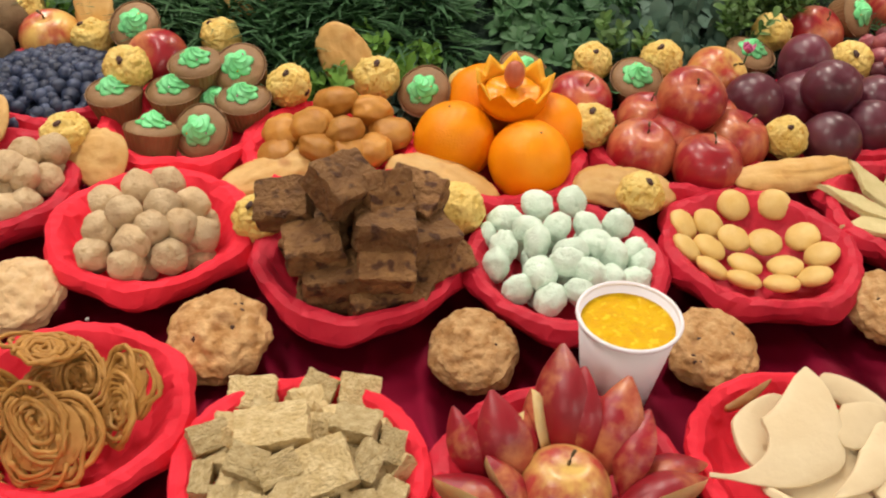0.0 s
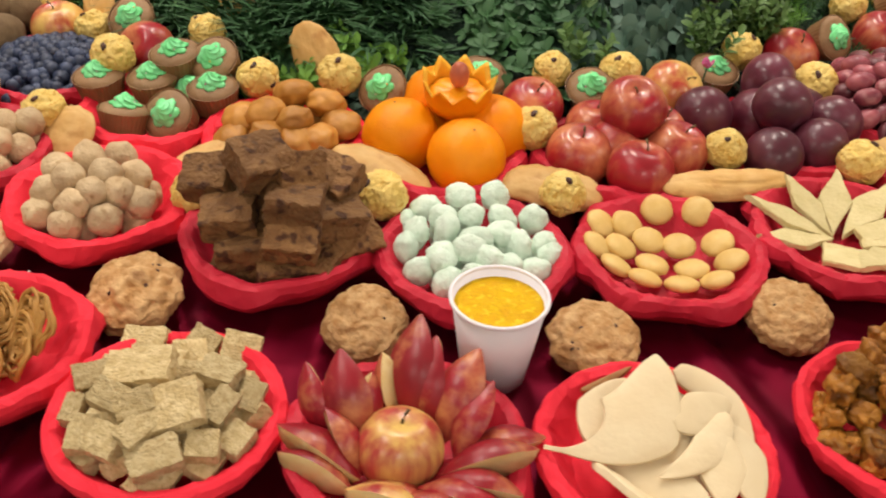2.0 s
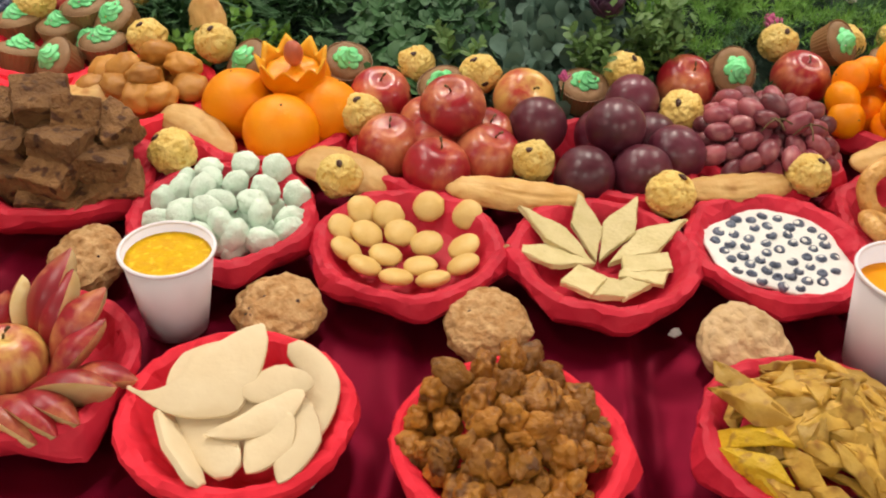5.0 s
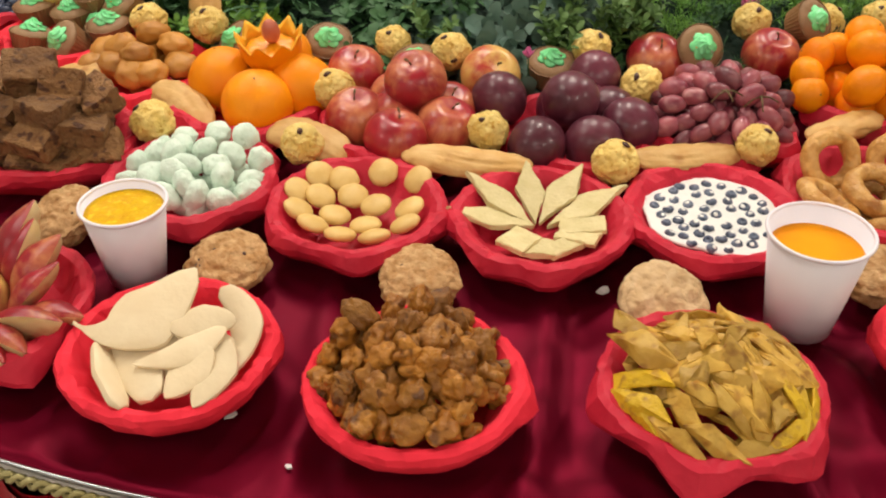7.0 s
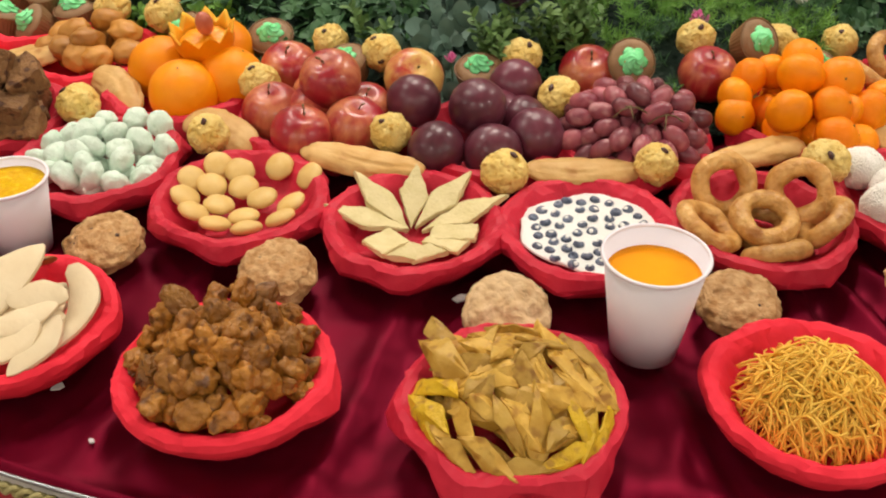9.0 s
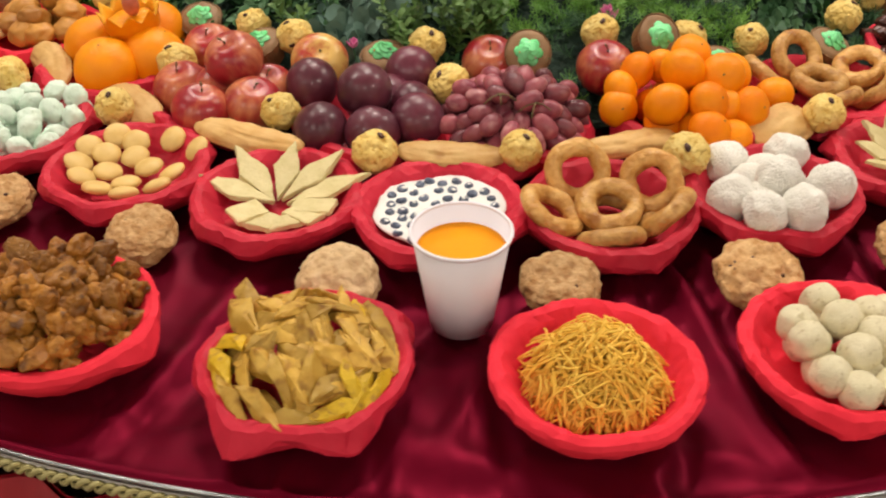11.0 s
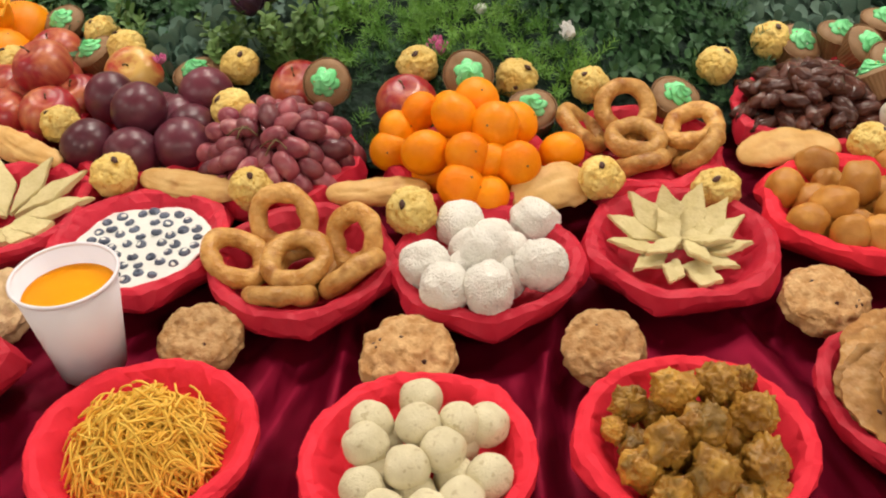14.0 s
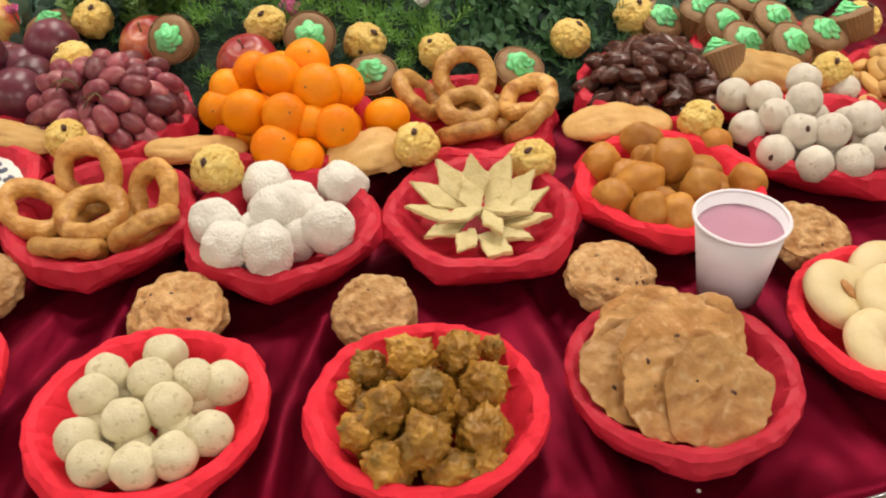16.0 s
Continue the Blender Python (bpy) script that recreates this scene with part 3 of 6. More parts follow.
def cup(x, y, seed, mat, fill, label, R=0.0455, r=0.0315, h=0.096):
    base = tagged(new("paper_cup"), label, "cup", "drink cups")
    base.matrix_basis = pose(x, y, 0, 0, 0, seed * 40)
    body = lathe([(0, 0.006), (r - 0.001, 0.006), (r - 0.001, 0.0), (r, 0.0), (r + 0.4 * (R - r), 0.4 * h), (R, h), (R - 0.0012, h), (r - 0.0002, 0.007), (0, 0.007)], 64)
    part("wall", body, "cup_paper", base)
    part("rolled_rim", torus(R + 0.0006, 0.0021, 64, 10), "cup_paper", base, m=pose(0, 0, h))
    k = fill / h
    rr = r + (R - r) * k - 0.0013
    rings = [(0, fill)] + [(rr * q / 8, fill + (0.0012 if mat == "pulp" else 0.0002) * n3((q, seed, 0))) for q in range(1, 8)] + [(rr, fill + 0.0008), (rr, fill - 0.003)]

    def wave(i, a, r0, z):
        return r0, z + ((0.0016 if mat == "pulp" else 0.0002) * n3((math.cos(a) * r0 * 150, math.sin(a) * r0 * 150, 0), seed) if i < 8 else 0)

    part("drink", lathe(rings, 40, wave), mat, base)
    return base


cup(0.163, 0.674, 1, "pulp", 0.086, "white paper cup full of pulpy yellow mango drink")
cup(0.829, 0.960, 2, "mango", 0.096, "tall white paper cup of smooth orange mango juice", 0.0515, 0.0345, 0.118)
cup(1.293, 1.724, 3, "rose_milk", 0.080, "white paper cup of pale pink rose milk", 0.0460, 0.0320, 0.094)

# ---- cookies, sweet balls and pastries between the bowls ----
def cookie_kind(seed, mat):
    bm = bmesh.new()
    bmesh.ops.create_icosphere(bm, subdivisions=5, radius=1.0)
    for v in bm.verts:
        d = v.co.normalized()
        flat = math.copysign(abs(d.z) ** 0.8, d.z)
        k = 1 + 0.10 * n3(d * 2.2, seed) + 0.08 * n3(d * 5, seed + 3)
        cell = noise.voronoi(d * 2.5 + V((seed, 0, 0)))[0]
        bits = noise.voronoi(d * 5.2 + V((0, seed, 0)))[0]
        lumps = 0.26 * n3(d * 3.0, seed + 7) + 0.75 * (min(0.22, cell[1] - cell[0]) - 0.14) + 0.25 * (min(0.14, bits[1] - bits[0]) - 0.08) + 0.08 * n3(d * 12, seed + 4)
        v.co = V((d.x * 0.0480 * k, d.y * 0.0480 * k, max(-0.015, flat * 0.0200 * (1 + lumps)))) * (1 + 0.05 * lumps + 0.05 * (0.3 - abs(n3(d * 9, seed + 5))))
    base = new("cookie", data_of(bm, "cookie", mat))
    g = random.Random(seed)
    bit = data_of(lump(0.0046, 2, 0.4, 2, seed, (1.3, 0.8, 0.6)), "raisin", "raisin")
    for k in range(4):
        a, r = g.uniform(0, 6.28), g.uniform(0.008, 0.034)
        z = 0.0190 * math.sqrt(1 - (r / 0.0465) ** 2) ** 0.8 * 0.90
        part("raisin", bit, None, base, m=pose(r * math.cos(a), r * math.sin(a), z, 0, 0, g.uniform(0, 180)) @ Matrix.Scale(g.uniform(0.6, 1.1), 4))
    return base


COOKIES = [(-0.422, 0.729, 0.02),(-0.214, 0.691, 0.02),(0.029, 0.696, 0.02),(0.258, 0.721, 0.02),(0.457, 0.801, 0.02),(0.7, 0.899, 0.02),(0.886, 1.061, 0.02),(1.04, 1.221, 0.02),(1.144, 1.387, 0.02),(1.228, 1.617, 0.02),(1.291, 1.84, 0.02)]
kinds = [cookie_kind(3, "cookie"), cookie_kind(8, "cookie"), cookie_kind(15, "cookie_pale")]
for i, (x, y, z) in enumerate(COOKIES):
    a = outward(x, y)
    k = kinds[2 if i in (0, 5) else i % 2]
    ob = copy_thing(k, pose(x, y, 0.0185, 0, 0, 0) @ pose(0, 0, 0, 0, 0, a) @ pose(0, 0, 0, 0, 12 + 6 * (i % 3), 0) @ pose(0, 0, 0.002, 0, 0, i * 77) @ Matrix.Scale((0.94, 1.0, 0.88, 0.95, 0.92, 0.97)[i % 6], 4))
    tagged(ob, "thick lumpy " + ("pale" if i in (0, 5) else "golden-brown") + " baked cookie with dark raisins on the maroon cloth", "cookie", "raisin cookies")


def drop_kinds(*obs):
    """Take away the patterns from which copies were made."""
    for ob in obs:
        for o in (*ob.children_recursive, ob):
            bpy.data.objects.remove(o)


drop_kinds(*kinds)


def ladoo_kind(seed):
    bm = knobbly(0.0250, 5, 5.4, 0.062, seed, (1, 1, 0.95), 0.12, 2.0, 0.03)
    base = new("sweet_ball", data_of(bm, "sweet_ball", "ladoo"))
    g = random.Random(seed)
    bit = data_of(lump(0.0042, 2, 0.35, 2, seed, (1.25, 0.8, 0.5)), "raisin", "raisin")
    for k in range(1 + (seed % 4 == 1)):
        a, t = g.choice((-70, 70)) if k else g.uniform(-30, 30), g.uniform(-10, 20) if k else g.uniform(35, 70)
        d = V((math.cos(radians(t)) * math.cos(radians(a)), math.cos(radians(t)) * math.sin(radians(a)), math.sin(radians(t))))
        part("raisin", bit, None, base, m=Matrix.Translation(d * 0.0242) @ d.to_track_quat("Z", "X").to_matrix().to_4x4() @ pose(0, 0, 0, 0, 0, g.uniform(0, 180)))
    return base


LADOOS = [(-0.616, 1.284, 0.06),(-0.496, 1.208, 0.06),(-0.413, 1.094, 0.08),(-0.323, 1.207, 0.075),(-0.215, 1.105, 0.065),(-0.107, 1.122, 0.075),(-0.205, 0.842, 0.05),(-0.447, 0.964, 0.06),(0.005, 0.878, 0.055),(0.17, 1.205, 0.075),(0.262, 1.213, 0.08),(0.161, 1.066, 0.06),(0.208, 0.929, 0.055),(0.431, 1.323, 0.08),(0.53, 1.266, 0.07),(0.399, 1.068, 0.06),(0.007, 1.142, 0.055),(0.567, 1.084, 0.055),(0.707, 1.208, 0.058),(0.606, 1.514, 0.088),(0.693, 1.619, 0.068),(0.759, 1.696, 0.06),(0.825, 1.872, 0.06),(0.817, 1.991, 0.06),(0.949, 1.551, 0.06),(1.035, 1.656, 0.045),(0.871, 1.334, 0.06),(1.08, 1.876, 0.05),(1.088, 2.095, 0.055),(1.009, 2.24, 0.06)]
kinds = [ladoo_kind(s) for s in (2, 5, 9, 12, 17, 23)]
for i, (x, y, z) in enumerate(LADOOS):
    ob = copy_thing(kinds[i % 6], pose(x, y, z, 0, 0, outward(x, y) + rng.uniform(-60, 60)) @ Matrix.Scale(1.04 + 0.05 * (i % 3), 4))
    tagged(ob, "round yellow gram-flour sweet ball studded with dark raisins", "sweet", "yellow raisin sweet balls")
drop_kinds(*kinds)


def puff_kind(length, width, thick, seed, blunt=0.38):
    """A baked oval bread: a cushion, pointed at both ends, with a seam and blisters."""
    bm = bmesh.new()
    bmesh.ops.create_icosphere(bm, subdivisions=4, radius=1.0)
    for v in bm.verts:
        d = v.co.normalized()
        s = d.x
        w = (1 - abs(s) ** 2.4) ** blunt if abs(s) < 1 else 0
        q = math.sqrt(max(1e-6, d.y * d.y + d.z * d.z))
        b = 1 + 0.16 * n3(d * 3, seed) + 0.12 * n3(d * 7, seed + 2) - 0.22 * max(0, 1 - 9 * abs(d.y - 0.25 * math.sin(s * 2 + seed))) * (d.z > 0)
        v.co = V((s * length / 2 * (1 + 0.05 * n3(d, seed)), d.y / q * w * width / 2 * b + 0.10 * width * math.sin(s * 2 + seed), d.z / q * w * thick / 2 * b * (0.85 if d.z > 0 else 0.5)))
    return data_of(bm, "puff_bread", "pastry")


def puff(x, y, z, deg, length, width, thick, seed, tilt=12, roll=0, label="golden-brown flat oval baked bread lying between the bowls", blunt=0.38):
    """tilt: degrees by which its upper face leans towards the walk."""
    a = outward(x, y)
    m = Matrix.Translation((x, y, z)) @ pose(0, 0, 0, 0, 0, a + 90) @ pose(0, 0, 0, tilt, 0, 0) @ pose(0, 0, 0, 0, roll, deg - a - 90)
    return thing("oval_bread", puff_kind(length, width, thick, seed, blunt), m, label, "bread", "oval breads")


puff(-0.215, 0.938, 0.036, 25, 0.130, 0.052, 0.024, 1, 22)
puff(-0.013, 0.951, 0.038, -16, 0.140, 0.052, 0.024, 2, 22)
puff(0.194, 0.961, 0.040, 12, 0.120, 0.060, 0.026, 3, 20, blunt=0.4)
puff(0.401, 1.010, 0.045, 23, 0.168, 0.044, 0.030, 4, 20, label="long golden baked bread stick lying against a bowl")
puff(0.634, 1.157, 0.046, 36, 0.142, 0.044, 0.024, 5, 20)
puff(0.789, 1.336, 0.044, 50, 0.130, 0.040, 0.024, 6, 20)
puff(0.915, 1.505, 0.044, 62, 0.100, 0.060, 0.020, 7, 30)
puff(1.023, 1.794, 0.044, 70, 0.140, 0.052, 0.026, 8, 25)
puff(1.041, 2.031, 0.055, 75, 0.125, 0.056, 0.026, 9, 40)
puff(-0.407, 0.943, 0.050, 8, 0.076, 0.072, 0.020, 10, 38, blunt=0.5, label="round flat golden biscuit leaning on a bowl")
puff(-0.559, 0.995, 0.052, 10, 0.076, 0.072, 0.020, 11, 42, blunt=0.5, label="round flat golden biscuit leaning on a bowl")
puff(-0.154, 1.165, 0.075, 100, 0.100, 0.066, 0.022, 12, 62, blunt=0.5, label="oval golden bread standing upright behind the fried dough balls")
puff(-0.500, 1.244, 0.085, 80, 0.090, 0.066, 0.022, 13, 60, blunt=0.5, label="oval golden bread standing upright against the greenery")
puff(-0.315, 1.303, 0.085, 20, 0.075, 0.066, 0.022, 14, 60, blunt=0.5, label="oval golden bread standing upright against the greenery")

# ---- heaps in the bowls ----
def heap(name, spots, meshes, label, category, group, r, turn=None, prop=True):
    """Pieces at the given places; those lying high are propped by others under them."""
    for i, (x, y, z) in enumerate(spots):
        m = turn(i, x, y, z) if turn else spin(x, y, z)
        thing(name, meshes[i % len(meshes)], m, label, category, group)
        if prop and z > 0.014 + 2.0 * r:
            thing(name, meshes[(i + 1) % len(meshes)], spin(x + rng.uniform(-0.4, 0.4) * r, y + rng.uniform(-0.4, 0.4) * r, z - 1.55 * r), label, category, group)


def balls(name, mat, r, n, sub=3, amp=0.08, freq=2.0, squash=(1, 1, 1), amp2=0.03, freq2=7.0, seed=0):
    return [data_of(lump(r, sub, amp, freq, seed + 3.3 * k, squash, amp2, freq2), name, mat) for k in range(n)]


TAUPE = [(-0.325, 0.84, 0.082),(-0.31, 0.882, 0.06),(-0.353, 0.82, 0.075),(-0.328, 0.798, 0.079),(-0.293, 0.814, 0.08),(-0.271, 0.837, 0.067),(-0.35, 0.787, 0.066),(-0.298, 0.788, 0.072),(-0.274, 0.8, 0.067),(-0.254, 0.806, 0.053),(-0.354, 0.766, 0.05),(-0.314, 0.771, 0.064),(-0.317, 0.755, 0.049),(-0.278, 0.769, 0.051),(-0.477, 0.919, 0.062),(-0.451, 0.933, 0.06),(-0.479, 0.88, 0.07),(-0.449, 0.9, 0.042),(-0.466, 0.88, 0.06),(-0.456, 0.852, 0.041),(-0.47, 0.836, 0.043),(-0.503, 0.861, 0.076),(-0.507, 0.833, 0.06)]
heap("sweet_ball", TAUPE, [data_of(lump(0.0188, 4, 0.14, 1.6, k + 17, (1, 1, 0.97), 0.03, 8), "sweet_ball", "taupe") for k in range(6)], "matt grey-brown round flour sweet ball heaped in a bowl", "sweet", "grey-brown sweet balls", 0.019)


def brownies():
    meshes = [data_of(block(0.055, 0.045, 0.030, 0.003, 6, 0.0036, 90, k), "brownie", "brownie", True, 50) for k in range(5)]
    label = "dark chocolate brownie square with crumbly edges, stacked in a bowl"
    # place, turn, lean towards the walk, roll, size
    for i, (x, y, z, turn, lean, roll, size) in enumerate([
            (-0.108, 0.799, 0.132, 38, 24, 8, 1.14), (-0.166, 0.800, 0.103, -12, 26, -10, 1.0), (-0.068, 0.808, 0.118, 24, 56, 10, 0.95), (-0.040, 0.836, 0.098, -35, 22, 6, 1.05),
            (-0.064, 0.774, 0.100, -6, -4, 4, 1.08), (-0.026, 0.797, 0.076, 20, 4, 8, 1.05), (-0.132, 0.760, 0.083, 2, 8, -3, 1.02), (-0.060, 0.748, 0.074, -6, 22, 2, 1.0),
            (-0.008, 0.796, 0.050, 26, 34, -4, 1.0), (-0.114, 0.746, 0.058, 0, 5, -4, 1.0), (-0.074, 0.744, 0.040, 18, 14, 2, 0.95), (-0.038, 0.758, 0.042, -26, 20, 6, 0.9),
            (-0.122, 0.750, 0.034, -8, 8, -6, 0.9)]):
        thing("brownie", meshes[i % 5], pose(x, y, z, 0, 0, 13 + turn) @ pose(0, 0, 0, lean, roll, 0) @ Matrix.Scale(size, 4), label, "brownie", "brownies")
    for i, (dx, dy, z, turn) in enumerate([(0, 0.02, 0.030, 10), (-0.05, 0.02, 0.032, 50), (0.045, 0.03, 0.034, -20), (-0.02, 0.0, 0.062, 30), (0.025, 0.02, 0.062, -10), (-0.045, 0.025, 0.064, 70), (-0.01, 0.03, 0.090, 15), (0.0, 0.055, 0.034, 20)]):
        thing("brownie", meshes[i % 5], pose(B[2].x + dx, B[2].y + dy, z, 4, -5, turn), label, "brownie", "brownies")


brownies()
MINT = [(0.056, 0.879, 0.045),(0.092, 0.904, 0.05),(0.131, 0.913, 0.05),(0.179, 0.881, 0.045),(0.038, 0.858, 0.031),(0.081, 0.85, 0.052),(0.111, 0.857, 0.055),(0.145, 0.868, 0.05),(0.055, 0.827, 0.045),(0.089, 0.825, 0.057),(0.123, 0.811, 0.059),(0.151, 0.833, 0.056),(0.168, 0.822, 0.051),(0.048, 0.804, 0.04),(0.091, 0.782, 0.051),(0.119, 0.795, 0.057),(0.142, 0.785, 0.052),(0.193, 0.843, 0.038),(0.201, 0.827, 0.035),(0.069, 0.768, 0.039),(0.102, 0.754, 0.041),(0.133, 0.762, 0.045),(0.162, 0.781, 0.046),(0.188, 0.793, 0.039)]
heap("mint_sweet", MINT, [data_of(knobbly(0.0168, 4, 9, 0.030, k + 27, (1.14, 1, 0.80), 0.14, 1.8, 0.03), "mint_sweet", "mint") for k in range(5)], "pale mint-green sugar-dusted round sweet in a bowl", "sweet", "mint-green sweets", 0.0158)
PEDA = [(0.318, 0.946, 0.027),(0.365, 0.951, 0.027),(0.255, 0.901, 0.027),(0.284, 0.91, 0.027),(0.31, 0.891, 0.027),(0.344, 0.889, 0.027),(0.386, 0.897, 0.027),(0.253, 0.86, 0.027),(0.279, 0.868, 0.027),(0.314, 0.847, 0.027),(0.357, 0.847, 0.027),(0.399, 0.866, 0.027),(0.275, 0.829, 0.027),(0.306, 0.815, 0.027),(0.345, 0.813, 0.027),(0.382, 0.828, 0.027)]


def peda_turn(i, x, y, z):
    p = B[4]
    d = math.degrees(math.atan2(y - p.y, x - p.x))
    k = math.hypot(x - p.x, y - p.y) / 0.09
    return pose(x, y, z + 0.012 * k, 0, 0, d) @ pose(0, 0, 0, 0, -38 * k, 0)


heap("peda", PEDA, balls("peda", "peda", 0.0190, 3, amp=0.07, squash=(1, 1, 0.44), amp2=0.0), "smooth yellow-tan flat round milk sweet in a bowl", "sweet", "yellow milk sweets", 0.018, peda_turn, False)
COCO = [(0.901, 1.38, 0.041),(0.949, 1.452, 0.04),(0.983, 1.359, 0.06),(0.956, 1.296, 0.05),(1.034, 1.394, 0.053),(1.003, 1.293, 0.052),(1.035, 1.324, 0.055)]
heap("coconut_ball", COCO, [data_of(knobbly(0.0280, 5, 15, 0.030, k, (1.06, 1, 0.92), 0.12, 1.7, 0.040), "coconut_ball", "coconut") for k in range(4)], "large white ball coated in grated coconut", "sweet", "coconut balls", 0.029, None, False)
thing("coconut_ball", balls("coconut_ball", "coconut", 0.027, 1)[0], spin(B[8].x - 0.03, B[8].y + 0.03, 0.036), "large white ball coated in grated coconut", "sweet", "coconut balls")
for k in range(4):
    thing("coconut_ball", balls("coconut_ball", "coconut", 0.026, 1, 4)[0], spin(B[8].x + 0.03 * math.cos(k * 1.57), B[8].y + 0.03 * math.sin(k * 1.57), 0.035), "large white ball coated in grated coconut", "sweet", "coconut balls")
CREAM = [(1.13, 1.185, 0.051),(1.131, 1.135, 0.054),(1.161, 1.164, 0.059),(1.176, 1.195, 0.053),(1.185, 1.217, 0.046),(1.151, 1.118, 0.056),(1.195, 1.166, 0.057),(1.193, 1.132, 0.057),(1.23, 1.186, 0.045),(1.186, 1.094, 0.05),(1.213, 1.096, 0.046),(1.234, 1.124, 0.046),(1.239, 1.153, 0.046)]
CREAM = [(A[7].x + 1.05 * (x - A[7].x) - 0.004, A[7].y + 1.05 * (y - A[7].y) - 0.004, z) for x, y, z in CREAM]
heap("cream_ball", CREAM, [data_of(lump(0.0203, 4, 0.10, 1.5, k, (1, 1, 0.98), 0.024, 8), "cream_ball", "cream_ball") for k in range(5)], "pale cream smooth round sweet ball heaped in a bowl", "sweet", "cream sweet balls", 0.0225)
for k in range(6):
    thing("cream_ball", balls("cream_ball", "cream_ball", 0.0198, 1, 4, seed=k)[0], spin(A[7].x + 0.040 * math.cos(k * 1.05 + 0.4), A[7].y + 0.040 * math.sin(k * 1.05 + 0.4), 0.034), "pale cream smooth round sweet ball heaped in a bowl", "sweet", "cream sweet balls")
WHITE = [(1.066, 1.944, 0.05),(1.112, 2.012, 0.07),(1.104, 1.955, 0.06),(1.143, 1.98, 0.067),(1.111, 2.097, 0.03),(1.118, 1.917, 0.036),(1.137, 1.942, 0.055),(1.179, 1.938, 0.055),(1.203, 1.962, 0.06),(1.206, 2.011, 0.062),(1.176, 1.905, 0.036),(1.219, 1.923, 0.037),(1.244, 1.958, 0.04),(1.246, 1.994, 0.044),(1.214, 2.064, 0.042),(1.194, 2.103, 0.06)]
whites = [data_of(lump(0.0216, 4, 0.07, 1.6, k + 7, (1, 1, 1), 0.02, 9), "white_ball", "white_ball") for k in range(4)]
dot = data_of(lump(0.0034, 2, 0.3, 2, 4, (1.2, 0.8, 0.5)), "raisin", "raisin")
for i, (x, y, z) in enumerate(WHITE):
    z += 0.009
    ob = thing("white_ball", whites[i % 4], pose(x, y, z, 0, 0, outward(x, y) + rng.uniform(-60, 60)), "off-white sweet ball with a few dark raisins, heaped in a bowl", "sweet", "white raisin balls")
    for k in range(1 if i % 3 == 1 else 0):
        a, t = radians(rng.uniform(-40, 40)), radians(rng.uniform(10, 70))
        d = V((math.cos(t) * math.cos(a), math.cos(t) * math.sin(a), math.sin(t)))
        part("raisin", dot, None, ob, m=Matrix.Translation(d * 0.0212) @ d.to_track_quat("Z", "X").to_matrix().to_4x4())
for k in range(7):
    a = k * 0.9
    thing("white_ball", whites[k % 4], spin(B[11].x + 0.05 * math.cos(a), B[11].y + 0.05 * math.sin(a), 0.034), "off-white sweet ball with a few dark raisins, heaped in a bowl", "sweet", "white raisin balls")
JAMUN = [(1.078, 1.723, 0.042),(1.065, 1.797, 0.041),(1.139, 1.776, 0.06),(1.112, 1.873, 0.03),(1.145, 1.726, 0.054),(1.143, 1.689, 0.041),(1.191, 1.772, 0.052),(1.186, 1.705, 0.041),(1.209, 1.729, 0.041),(1.198, 1.837, 0.036)]
heap("fried_dough_ball", JAMUN, balls("fried_dough_ball", "jamun", 0.0236, 5, 4, 0.12, 1.5, (1.16, 1, 0.92)), "glossy golden-brown fried oval dough ball", "sweet", "fried dough balls by the pink cup", 0.0225)
for k in range(8):
    a = k * 0.8 + 2.2
    thing("fried_dough_ball", balls("fried_dough_ball", "jamun", 0.0225, 1, 4, 0.15, 1.9, (1.15, 1, 0.92), seed=k)[0], spin(B[10].x + 0.048 * math.cos(a), B[10].y + 0.048 * math.sin(a), 0.034), "glossy golden-brown fried oval dough ball", "sweet", "fried dough balls by the pink cup")
JAMUNS = [(-0.149, 1.048, 0.08),(-0.107, 1.048, 0.071),(-0.172, 1.004, 0.071),(-0.206, 1.005, 0.057),(-0.132, 0.997, 0.069),(-0.081, 1.025, 0.055),(-0.158, 0.974, 0.057),(-0.101, 0.985, 0.053),(-0.209, 0.979, 0.043),(-0.122, 0.973, 0.053)]
heap("fried_dough_ball", JAMUNS, balls("fried_dough_ball", "jamun", 0.0245, 5, 4, 0.15, 1.9, (1.1, 1, 0.74), seed=20), "glossy golden-brown flattened fried dough ball", "sweet", "fried dough balls by the oranges", 0.022,
     lambda i, x, y, z: pose(x, y, z, rng.uniform(-25, 25), rng.uniform(-25, 25), rng.uniform(0, 360)))
def crag(r, seed, squash):
    """A batter-fried lump: uneven, with curled ridges and small spikes."""
    bm = bmesh.new()
    bmesh.ops.create_icosphere(bm, subdivisions=5, radius=1.0)
    for v in bm.verts:
        d = v.co.normalized()
        ridge = max(0.0, 0.30 - abs(n3(d * 2.3, seed + 2))) / 0.30
        spike = max(0.0, n3(d * 3.1, seed + 6) - 0.18)
        k = 0.98 + 0.26 * n3(d * 1.5, seed) + 0.07 * ridge ** 2 + 0.42 * spike - 0.20 * abs(n3(d * 4.5, seed + 4)) + 0.055 * n3(d * 11, seed + 8)
        v.co = V((d.x * squash[0], d.y * squash[1], d.z * squash[2])) * (r * k)
    return bm


